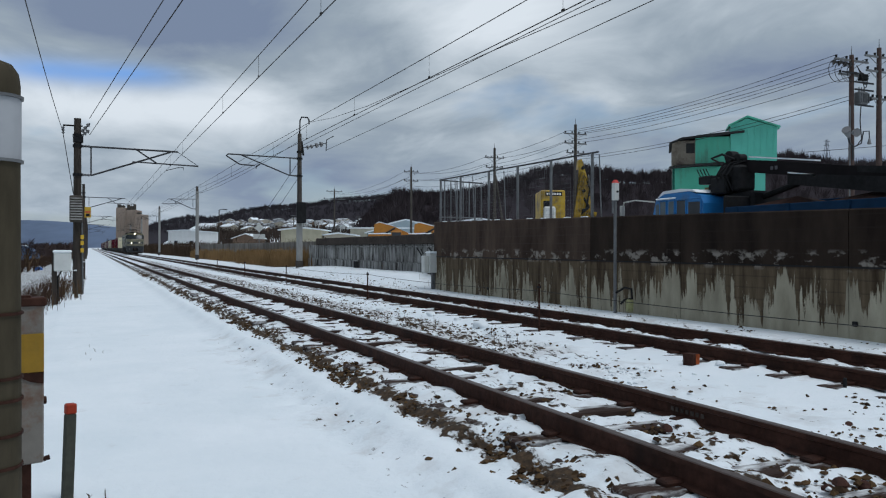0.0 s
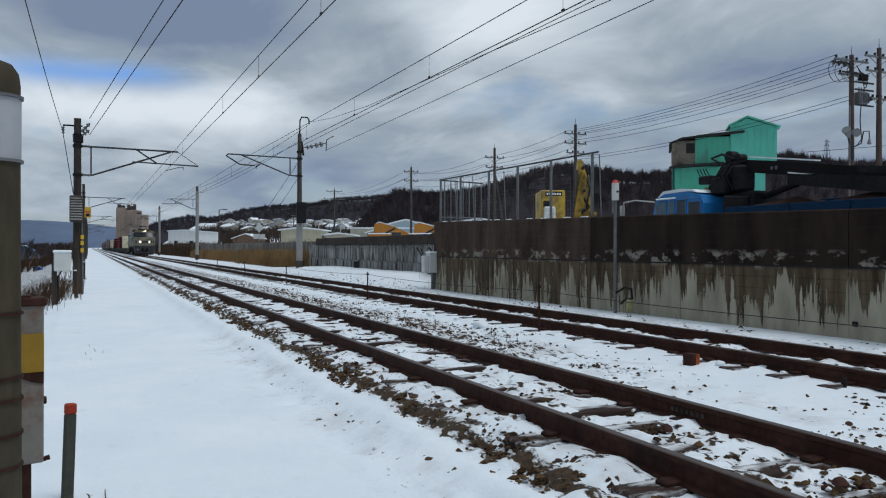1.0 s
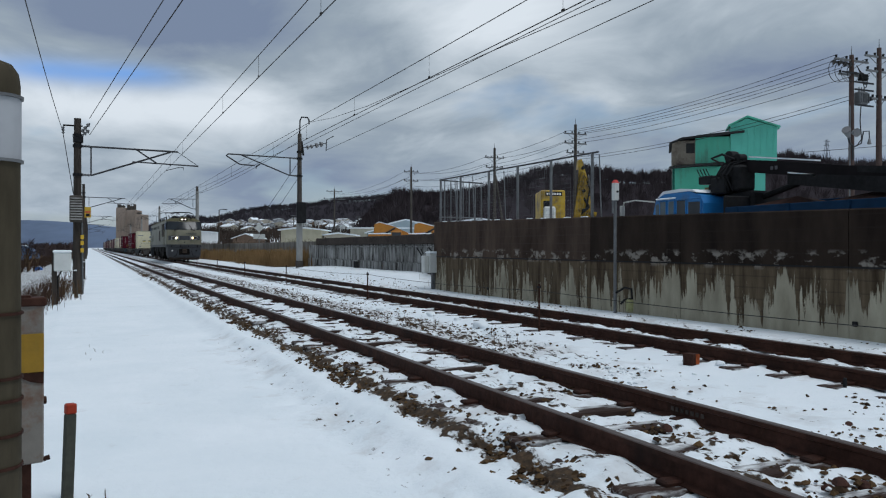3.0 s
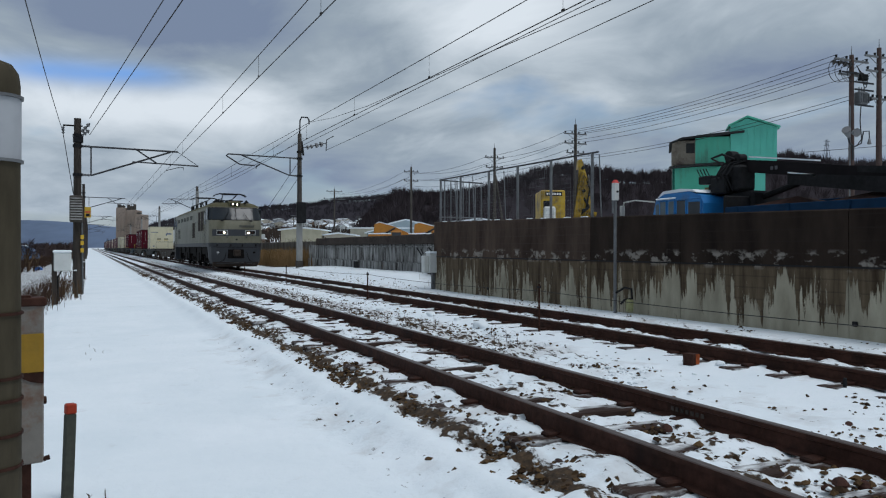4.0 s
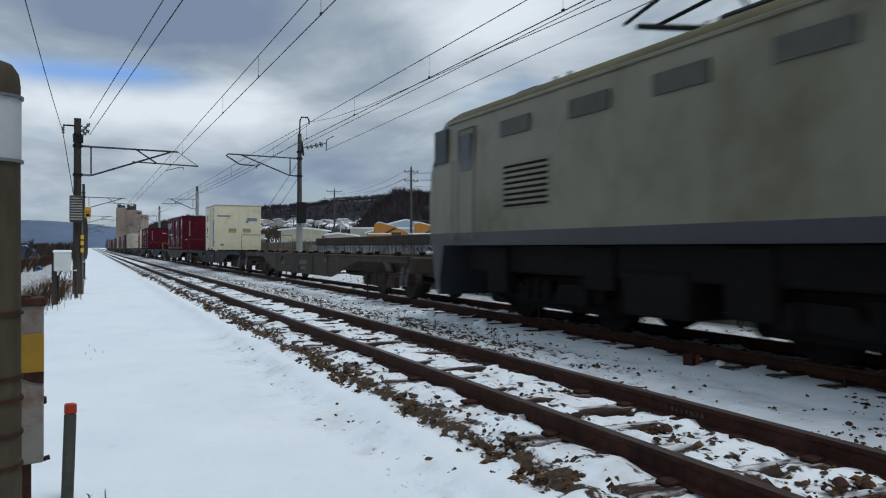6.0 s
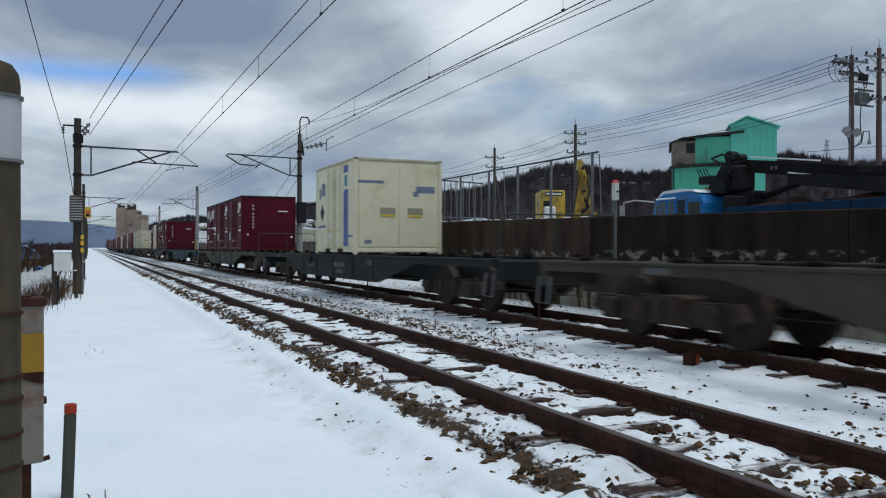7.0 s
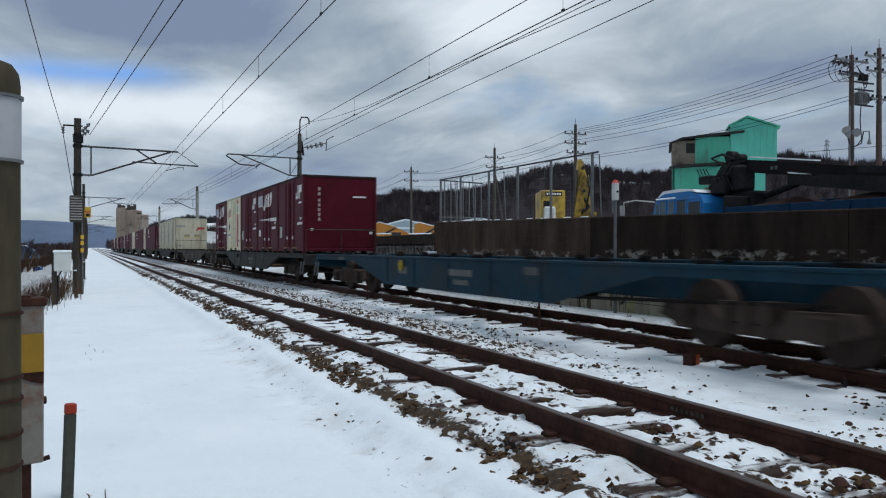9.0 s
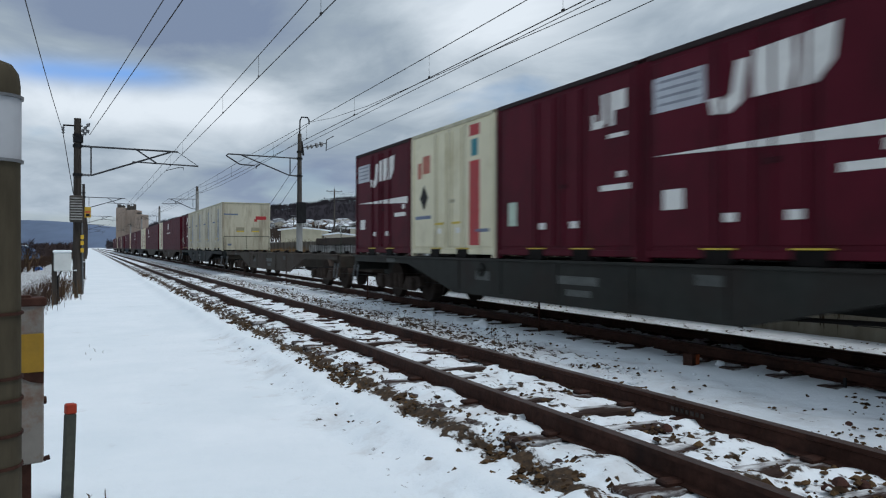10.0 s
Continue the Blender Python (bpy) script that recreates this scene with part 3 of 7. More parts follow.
def lower_wall():
    w = tagged(new("lower_wall"), "older grey concrete wall with black streaks and a dark coping", "retaining wall", kind="structure")
    streak = mat("streaked_concrete", (0.31, 0.31, 0.30), 0.85, vary=0.35, grain=10, dirt=(0.04, 0.036, 0.034), dirt_amt=0.5, dirt_scale=4.5, stretch=(1, 1, 0.16))
    coping = mat("dark_coping", (0.05, 0.04, 0.035), 0.85, vary=0.4, grain=8)
    y = 22.0
    while y < 40:
        part("wall_panel", Shape().box(10.8, 11.1, y + 0.01, y + 1.79, -0.4, 0.62, 0.015), streak, w)
        part("wall_panel", Shape().box(10.86, 11.1, y + 0.01, y + 1.79, 0.62, 1.32, 0.015), streak, w)
        y += 1.8
    ink = mat("sprayed_black", (0.03, 0.03, 0.03), 0.7, vary=0.3, bump=0)
    for y, z, dy, dz in ((26.4, 1.2, -0.5, -0.3), (26.0, 1.15, -0.25, -0.2), (25.4, 1.25, -0.6, -0.3), (24.9, 0.95, -0.4, 0.25), (24.3, 1.2, -0.1, -0.25), (24.2, 0.95, -0.5, 0.2)):
        q = math.hypot(dy, dz)
        ny, nz = -dz / q * 0.04, dy / q * 0.04
        part("spray_stroke", Shape().add([(10.852, y + ny, z + nz), (10.852, y - ny, z - nz), (10.852, y + dy - ny, z + dz - nz), (10.852, y + dy + ny, z + dz + nz)], [(0, 1, 2, 3)]), ink, w)
    part("coping", Shape().box(10.78, 11.14, 22, 40, 1.32, 1.66, 0.02), coping, w)
    for z in (0.62, 1.22):
        part("ledge", Shape().box(10.77, 10.87, 22, 40, z - 0.02, z + 0.02, 0.01), streak, w)
    part("wall_panel", Shape().box(11.9, 12.2, 40, 130, -0.4, 1.55, 0.02), mat("pale_concrete", (0.2, 0.185, 0.165), 0.85, vary=0.3, grain=4, dirt=(0.09, 0.08, 0.07), dirt_amt=0.4, stretch=(1, 1, 0.2)), w)
    part("wall_panel", Shape().box(10.8, 12.2, 39.7, 40.0, -0.4, 1.6, 0.02), streak, w)
    return w


lower_wall()

# ---- the train ----
CREAM = mat("dirty_silver_paint", (0.158, 0.150, 0.106), 0.45, 0.15, 0.14, 2.5, 0.05, dirt=(0.088, 0.078, 0.040), dirt_amt=0.34, dirt_scale=1.1, stretch=(1, 0.7, 0.5))
GREY = mat("grey_paint", (0.028, 0.030, 0.036), 0.5, 0.1, 0.2, 3, 0.05)
ROOF = mat("sooty_roof", (0.10, 0.09, 0.05), 0.7, 0.1, 0.35, 4, 0.1)
GEAR = mat("dusty_wagon_gear", (0.044, 0.033, 0.027), 0.8, 0.1, 0.45, 8, 0.2)
UNDER = mat("sooty_running_gear", (0.009, 0.0075, 0.007), 0.8, 0.1, 0.4, 8, 0.2)
GLASS = mat("dark_glass", (0.03, 0.034, 0.04), 0.08, 0.0, 0.1, 3, 0)
CAB_GLASS = mat("cab_glass", (0.022, 0.026, 0.030), 0.12, 0.0, 0.1, 3, 0)
CAB_GLASS.node_tree.nodes["Principled BSDF"].inputs["Specular IOR Level"].default_value = 0.22
LOUVRE = mat("brown_louvre", (0.028, 0.018, 0.015), 0.7, 0.1, 0.3, 12, 0.1)
RUBBER = mat("black_rubber", (0.015, 0.015, 0.016), 0.6, 0.0, 0.2, 10, 0)
LAMP = mat("lit_headlamp", (1.0, 0.74, 0.42), 0.2, glow=70.0, vary=0.0, bump=0)
CHROME = mat("brushed_trim", (0.42, 0.42, 0.40), 0.35, 0.7, 0.1, 10, 0)
WHITE_INK = mat("white_marking", (0.72, 0.71, 0.68), 0.6, vary=0.12, grain=9, bump=0)

YELLOW_INK = mat("yellow_mark", (0.55, 0.40, 0.03), 0.5, vary=0.1, bump=0)


def wheelset(parent, y, r, paint=None):
    """Two wheels on an axle."""
    w = part("axle", Shape().tube((-0.62, y, r), (0.62, y, r), 0.075, n=10), paint or UNDER, parent)
    for s in (-1, 1):
        sh = Shape()
        x = s * 0.565
        sh.tube((x - 0.055, y, r), (x + 0.055, y, r), r, n=28)
        sh.tube((x - s * 0.055, y, r), (x - s * 0.085, y, r), r + 0.028, n=28)
        sh.tube((x + s * 0.05, y, r), (x + s * 0.09, y, r), 0.14, 0.11, n=14)
        part("wheel", sh, paint or UNDER, w)
    return w


def bogie(parent, y, base, r, half=1.02, paint=None):
    b = part("bogie", Shape()
             .prism([(y - base / 2 - 0.45, r - 0.02), (y - base / 2 - 0.35, r + 0.16), (y - 0.55, r + 0.14), (y - 0.4, r - 0.04), (y + 0.4, r - 0.04), (y + 0.55, r + 0.14), (y + base / 2 + 0.35, r + 0.16), (y + base / 2 + 0.45, r - 0.02), (y + base / 2 + 0.2, r - 0.1), (y + 0.5, r - 0.16), (y - 0.5, r - 0.16), (y - base / 2 - 0.2, r - 0.1)], "x", -half, -half + 0.12)
             .prism([(y - base / 2 - 0.45, r - 0.02), (y - base / 2 - 0.35, r + 0.16), (y - 0.55, r + 0.14), (y - 0.4, r - 0.04), (y + 0.4, r - 0.04), (y + 0.55, r + 0.14), (y + base / 2 + 0.35, r + 0.16), (y + base / 2 + 0.45, r - 0.02), (y + base / 2 + 0.2, r - 0.1), (y + 0.5, r - 0.16), (y - 0.5, r - 0.16), (y - base / 2 - 0.2, r - 0.1)], "x", half - 0.12, half)
             .box(-half, half, y - 0.25, y + 0.25, r - 0.05, r + 0.18, 0.03), paint or UNDER, parent)
    for s in (-1, 1):
        for dy in (-base / 2, base / 2):
            part("axle_box", Shape().box(s * half - 0.09, s * half + 0.09, y + dy - 0.14, y + dy + 0.14, r - 0.15, r + 0.13, 0.03), paint or UNDER, b)
        for dy in (-0.28, 0.0, 0.28):
            part("spring", Shape().tube((s * half, y + dy, r - 0.12), (s * half, y + dy, r + 0.2), 0.075, n=10), paint or UNDER, b)
        part("brake_shoe", Shape().box(s * 0.565 - 0.06, s * 0.565 + 0.06, y - base / 2 + r + 0.02, y - base / 2 + r + 0.1, r - 0.2, r + 0.1, 0.02), UNDER, b)
    return b


def locomotive():
    LEN = 19.15
    NOSE_AT = pose(0, -0.17, 0)
    t = thing("locomotive", "silver-grey electric freight locomotive with lit headlamps and a dirty grey skirt", "locomotive")

    def outline(n, w):
        """Plan of the body at one height: n is how far the nose leans back."""
        n -= 0.17
        half = [(-w, n + 0.48), (-w * 0.985, n + 0.32), (-w * 0.91, n + 0.17), (-0.92, n + 0.06), (-0.3, n), (0.3, n), (0.92, n + 0.06), (w * 0.91, n + 0.17), (w * 0.985, n + 0.32), (w, n + 0.48)]
        return half + [(x, LEN - y) for x, y in half[::-1]]

    LEVELS = [(1.22, 0.05, 1.43), (1.30, 0.03, 1.45), (1.45, 0.0, 1.45), (2.10, 0.0, 1.45), (2.58, 0.05, 1.45), (3.36, 0.50, 1.41), (3.50, 0.55, 1.36), (3.63, 0.80, 1.20), (3.70, 1.15, 0.95), (3.72, 1.6, 0.55)]

    def at_z(z):
        zs = [l[0] for l in LEVELS]
        return outline(float(np.interp(z, zs, [l[1] for l in LEVELS])), float(np.interp(z, zs, [l[2] for l in LEVELS])))

    def ring(z):
        return [(x, y, z) for x, y in at_z(z)]

    part("lower_body", Shape().loft([ring(z) for z in (1.22, 1.30, 1.44)]), GREY, t, "grey-painted lower band", True)
    part("body", Shape().loft([ring(z) for z in (1.44, 1.8, 2.1, 2.58, 2.9, 3.36, 3.44)]), CREAM, t, "", True)
    part("roof", Shape().loft([ring(z) for z in (3.44, 3.50, 3.63, 3.70, 3.72)]), ROOF, t, "sooty olive-grey curved roof", True)

    def on_front(name, material, z0, z1, lo, hi, out=0.012, parent=t, rear=False, steps=4, label=""):
        """A panel that follows the nose between two stations of its plan."""
        sh = Shape()
        rings = []
        for k in range(steps + 1):
            z = z0 + (z1 - z0) * k / steps
            pl = at_z(z)[:10]
            row = []
            n = max(2, int((hi - lo) * 3))
            for i in range(n + 1):
                s = lo + (hi - lo) * i / n
                a, b = int(min(s, 8.999)), min(s, 8.999) - int(min(s, 8.999))
                x, y = pl[a][0] * (1 - b) + pl[a + 1][0] * b, pl[a][1] * (1 - b) + pl[a + 1][1] * b
                dx, dy = pl[a + 1][1] - pl[a][1], -(pl[a + 1][0] - pl[a][0])
                q = math.hypot(dx, dy) or 1
                row.append((x + out * dx / q, y + out * dy / q, z))
            rings.append(row)
        if rear:
            rings = [[(-x, LEN - y, z) for x, y, z in r] for r in rings]
        sh.loft(rings, closed=False, caps=False)
        return part(name, sh, material, parent, label, True)

    for rear in (False, True):
        on_front("window_surround", RUBBER, 2.68, 3.41, 0.15, 8.85, 0.010, rear=rear)
        on_front("windscreen", CAB_GLASS, 2.73, 3.36, 1.3, 4.46, 0.022, rear=rear, label="large dark windscreen pane")
        on_front("windscreen", CAB_GLASS, 2.73, 3.36, 4.54, 7.7, 0.022, rear=rear, label="large dark windscreen pane")
        on_front("lamp_band", GREY, 1.82, 2.18, 2.1, 6.9, 0.010, rear=rear, label="grey band across the nose")
        for lo, hi in ((2.67, 3.74), (5.26, 6.33)):
            lamp = on_front("headlamp_frame", CHROME, 1.87, 2.14, lo, hi, 0.022, rear=rear, steps=1)
            on_front("headlamp_glass", RUBBER, 1.905, 2.105, lo + 0.09, hi - 0.09, 0.030, lamp, rear, 1)
    for s in (-1, 1):
        lamp = part("headlamp", Shape().tube((s * 0.66, 0.05, 2.0), (s * 0.66, -0.02, 2.0), 0.040, 0.042, 16), LAMP, t, "lit round headlamp", at=NOSE_AT)
        part("rim", Shape().tube((s * 0.66, 0.05, 2.0), (s * 0.66, -0.012, 2.0), 0.066, n=16), mat("amber_reflector", (0.30, 0.16, 0.05), 0.3, 0.5), lamp)
        part("marker_lamp", Shape().tube((s * 0.88, 0.07, 2.0), (s * 0.88, 0.0, 2.0), 0.05, n=14), RUST, t, "unlit red marker lamp", at=NOSE_AT)
        part("roof_lamp", Shape().tube((s * 0.12, 0.60, 3.575), (s * 0.12, 0.50, 3.575), 0.033, n=14), LAMP, t, "lit roof headlamp", at=NOSE_AT)
        part("wiper", Shape().path([(s * 0.75, 0.02, 2.66), (s * 0.55, 0.10, 2.85)], 0.016).path([(s * 0.66, 0.04, 2.74), (s * 0.42, 0.24, 3.12)], 0.014), RUBBER, t, at=NOSE_AT)
        part("wiper_motor", Shape().box(s * 0.78 - 0.08, s * 0.78 + 0.08, -0.03, 0.05, 2.62, 2.70, 0.02), RUBBER, t, at=NOSE_AT)
        part("step", Shape().box(s * 1.2 - 0.16, s * 1.2 + 0.16, 0.45, 0.62, 0.42, 0.46).path([(s * 1.05, 0.5, 0.45), (s * 1.05, 0.5, 1.0)], 0.015).path([(s * 1.35, 0.5, 0.45), (s * 1.35, 0.5, 1.0)], 0.015), BLACK, t, at=NOSE_AT)
        for x in (0.32, 1.05):
            part("grip_bracket", Shape().box(s * x - 0.035, s * x + 0.035, -0.07, 0.08, 1.24, 1.36, 0.01), BLACK, t, at=NOSE_AT)
        part("jumper_socket", Shape().tube((s * 0.52, 0.05, 1.77), (s * 0.52, -0.05, 1.75), 0.035, n=10), GREY, t, at=NOSE_AT)
    part("front_handrail", Shape().path([(-1.2, 0.12, 1.22), (-1.1, -0.06, 1.20), (1.1, -0.06, 1.20), (1.2, 0.12, 1.22)], 0.016), BLACK, t, at=NOSE_AT)
    part("roof_lamp_box", Shape().prism([(0.52, 3.44), (0.52, 3.70), (0.75, 3.76), (1.5, 3.74), (1.5, 3.5)], "x", -0.32, 0.32), ROOF, t, at=NOSE_AT)
    part("lamp_bezel", Shape().box(-0.27, 0.27, 0.505, 0.535, 3.48, 3.67, 0.01), RUBBER, t, at=NOSE_AT)
    part("horn", Shape().tube((0.62, 1.0, 3.70), (0.62, 0.55, 3.74), 0.03, 0.085, 12).box(0.57, 0.67, 0.9, 1.05, 3.58, 3.72), BLACK, t, at=NOSE_AT)
    dull = mat("dull_letters", (0.085, 0.085, 0.075), 0.5, 0.3)
    for i in range(8):
        part("number_mark", Shape().box(0.16 + i * 0.105, 0.235 + i * 0.105, -0.004 + 0.006 * max(0, i - 1), 0.06, 2.30, 2.42, 0.004), dull, t, at=NOSE_AT)
    part("nose_emblem", Shape().tube((0, 0.02, 1.62), (0, -0.03, 1.62), 0.05, n=12), BLACK, t, at=NOSE_AT)

    # skirt with its cut-outs
    rr = lambda n, w, z, e: [(x, y, z) for x, y in [(-w, n + e), (-w, n + 0.42), (-w * 0.93, n + 0.15), (-0.95, n + 0.05), (0.95, n + 0.05), (w * 0.93, n + 0.15), (w, n + 0.42), (w, n + e)]]
    for back in (False, True):
        rings = [rr(-0.05, 1.34, 0.30, 0.50), rr(-0.07, 1.40, 0.60, 0.62), rr(-0.12, 1.43, 1.225, 0.92)]
        if back:
            rings = [[(-x, LEN - y, z) for x, y, z in r] for r in rings]
        part("skirt", Shape().loft(rings), GREY, t, "grey skirt plates under the nose", True)
    part("snow_plough", Shape().loft([[(-1.2, 0.45, 0.12), (1.2, 0.45, 0.12), (1.2, 0.62, 0.12), (-1.2, 0.62, 0.12)], [(-1.25, 0.12, 0.38), (1.25, 0.12, 0.38), (1.25, 0.62, 0.38), (-1.25, 0.62, 0.38)]]), GEAR, t, "brown-grey snow plough blade", at=NOSE_AT)
    coupler = part("coupler", Shape().box(-0.12, 0.12, -0.42, 0.5, 0.76, 1.0, 0.03).box(-0.2, 0.16, -0.5, -0.18, 0.70, 1.06, 0.05), GEAR, t, "heavy rusty knuckle coupler", at=NOSE_AT)
    part("rear_coupler", Shape().box(-0.12, 0.12, LEN - 0.1, LEN + 0.75, 0.76, 1.0, 0.03), BLACK, t)
    part("coupler_pocket", Shape().box(-0.45, 0.45, 0.10, 0.2, 0.58, 1.10, 0.04), UNDER, coupler)
    for s in (-1, 1):
        part("brake_hose", Shape().path([(s * 0.55, 0.10, 0.95), (s * 0.58, -0.08, 0.85), (s * 0.62, -0.12, 0.62), (s * 0.72, -0.06, 0.46), (s * 0.85, 0.1, 0.42)], 0.022), RUBBER, t, at=NOSE_AT)
        part("valve_box", Shape().box(s * 0.98 - 0.06, s * 0.98 + 0.06, 0.02, 0.12, 0.86, 0.96, 0.02), PORCELAIN if s < 0 else UNDER, t, at=NOSE_AT)

    # sides
    for s in (-1, 1):
        X = s * 1.45

        def plate(name, y0, y1, z0, z1, material, out=0.012, parent=t, label=""):
            a, b = sorted((X - s * 0.02, X + s * out))
            return part(name, Shape().box(a, b, y0, y1, z0, z1, 0.006), material, parent, label)

        for y0, y1, z0, z1 in ((3.42, 4.52, 2.14, 3.26), (2.08, 3.22, 2.13, 3.26), (6.12, 7.35, 1.78, 2.70)):
            fr = plate("louvre", y0, y1, z0, z1, LOUVRE, 0.008, label="dark brown cooling louvre")
            sh = Shape()
            z = z0 + 0.05
            while z < z1 - 0.03:
                a, b = sorted((X, X + s * 0.022))
                sh.box(a, b, y0 + 0.04, y1 - 0.04, z, z + 0.018)
                z += 0.055
            part("louvre_slats", sh, LOUVRE, fr)
            for yy in (y0, y1):
                plate("louvre_trim", yy - 0.02, yy + 0.02, z0 - 0.02, z1 + 0.02, CREAM, 0.02, fr)
        for y0 in (15.25, 13.3, 11.55, 9.8, 7.75):
            plate("vent", y0, y0 + 0.9, 2.93, 3.18, mat("vent_grey", (0.085, 0.085, 0.075), 0.6, 0.1, 0.2, 6, 0.05), 0.010, label="small grey side vent")
        gr = plate("grille", 14.65, 16.05, 1.78, 2.5, CREAM, 0.012)
        for i in range(8):
            plate("slat", 14.7, 16.0, 1.81 + i * 0.086, 1.85 + i * 0.086, UNDER, 0.02, gr)
        for y0, z0, y1, z1 in ((4.75, 1.55, 6.05, 2.72), (1.2, 1.30, 1.85, 3.25), (17.05, 1.30, 17.7, 3.25)):
            for q in ((y0, y0 + 0.02, z0, z1), (y1 - 0.02, y1, z0, z1), (y0, y1, z1 - 0.02, z1), (y0, y1, z0, z0 + 0.02)):
                plate("panel_seam", *q, GREY, 0.004)
        for y0 in (1.25, 17.1):
            door = plate("door_window", y0 + 0.1, y0 + 0.5, 2.5, 3.15, GLASS, 0.01)
            for dy in (-0.12, 0.72):
                a = X + s * 0.06
                part("handrail", Shape().path([(X, y0 + dy, 1.3), (a, y0 + dy, 1.3), (a, y0 + dy, 2.7), (X, y0 + dy, 2.7)], 0.012), CREAM, t)
        for y0, y1 in ((0.45, 1.0), (LEN - 1.0, LEN - 0.45)):
            plate("cab_side_window", y0, y1, 2.72, 3.34, CAB_GLASS, 0.02)
        # gutter along the roof edge and the conduit above it
        part("gutter", Shape().box(min(X * 0.965, X * 0.985), max(X * 0.965, X * 0.985), 0.9, LEN - 0.9, 3.40, 3.45, 0.008), CREAM, t)
        run = part("roof_conduit", Shape().box(s * 1.18 - 0.04, s * 1.18 + 0.04, 3.0, 10.2, 3.86, 3.90), BLACK, t, "black roof conduit on posts")
        for y in (3.1, 5.5, 7.5, 9.2, 10.1):
            part("post", Shape().box(s * 1.18 - 0.05, s * 1.18 + 0.05, y - 0.05, y + 0.05, 3.58, 3.88), BLACK, run)
    for i, (y0, y1, h) in enumerate(((3.2, 6.0, 3.86), (6.3, 8.4, 3.82), (11.3, 12.2, 3.88), (16.2, 16.9, 3.84))):
        part("roof_equipment", Shape().box(-0.75, 0.75, y0, y1, 3.64, h, 0.04), BLACK, t)
    for y in (10.6, 11.0, 12.6, 15.6, 16.0):
        for x in (-0.5, 0.5):
            part("insulator", Shape().tube((x, y, 3.68), (x, y, 3.95), 0.06, 0.05, 10).tube((x, y, 3.75), (x, y, 3.78), 0.09, n=10).tube((x, y, 3.84), (x, y, 3.87), 0.09, n=10), PORCELAIN, t)

    def pantograph(y, up):
        pan = part("pantograph", Shape().box(-0.62, -0.54, y - 1.0, y + 1.0, 3.80, 3.86).box(0.54, 0.62, y - 1.0, y + 1.0, 3.80, 3.86).box(-0.6, 0.6, y - 1.0, y - 0.92, 3.80, 3.86).box(-0.6, 0.6, y + 0.92, y + 1.0, 3.80, 3.86), BLACK, t)
        knee, top = y + 1.25, (3.86 + 0.42 * (1 + up), y - 0.15)
        part("lower_arm", Shape().path([(0, y - 0.8, 3.88), (0, knee, 3.98 + 0.55 * up)], 0.05), BLACK, pan)
        part("upper_arm", Shape().path([(-0.25, knee, 3.98 + 0.55 * up), (-0.4, top[1], top[0])], 0.03).path([(0.25, knee, 3.98 + 0.55 * up), (0.4, top[1], top[0])], 0.03), BLACK, pan)
        head = Shape()
        for dy in (-0.18, 0.18):
            pts = [(-0.92, 0.0), (-0.80, 0.10), (-0.55, 0.16), (0.55, 0.16), (0.80, 0.10), (0.92, 0.0)]
            head.path([(a, top[1] + dy, top[0] + b - 0.12) for a, b in pts], 0.028)
        head.box(-0.45, 0.45, top[1] - 0.2, top[1] + 0.2, top[0] - 0.02, top[0] + 0.02)
        part("collector_head", head, BLACK, pan)

    for i in range(7):
        y = 1.5 + i * 0.33
        part("roof_insulator", Shape().tube((-0.72 + 0.2 * (i % 2), y, 3.66), (-0.72 + 0.2 * (i % 2), y, 3.92), 0.06, 0.045, 8), BLACK, t)
    part("bus_bar", Shape().path([(-0.62, 1.4, 3.93), (-0.62, 3.4, 3.95), (0.0, 4.2, 3.98), (0.0, 11.0, 3.98)], 0.025), BLACK, t)
    pantograph(2.3, -0.12)
    pantograph(13.3, 0.85)
    # underframe and running gear
    part("underframe", Shape().box(-1.2, 1.2, 1.45, LEN - 1.45, 0.78, 1.23, 0.03), UNDER, t)
    for y in (3.6, LEN / 2, LEN - 3.6):
        b = bogie(t, y, 2.5, 0.5, 1.08)
        wheelset(b, y - 1.25, 0.56)
        wheelset(b, y + 1.25, 0.56)
    # solid blocks added inside the bogies to shut out bright gaps
    for y in (3.6, LEN / 2, LEN - 3.6):
        part("gap_filler", Shape().box(-0.95, 0.95, y - 1.9, y + 1.9, 0.24, 0.80, 0.06), UNDER, t)
    for y in (6.45, LEN - 6.45):
        part("equipment_box", Shape().box(-1.25, 1.25, y - 0.62, y + 0.62, 0.34, 0.9, 0.04), UNDER, t)
    # boxes added along the sides, which also close the light gaps
    for s in (-1, 1):
        for y in (2.3, 5.1, 7.6, 8.3, 11.2, 13.8, 16.6):
            part("hanging_box", Shape().box(s * 1.14 - 0.12, s * 1.14 + 0.12, y - 0.34, y + 0.34, 0.52 + 0.1 * math.sin(y), 1.2, 0.03), UNDER, t)
            part("sand_pipe", Shape().path([(s * 1.2, y, 0.95), (s * 1.15, y, 0.5), (s * 0.9, y + 0.1, 0.2)], 0.03), UNDER, t)
    return t


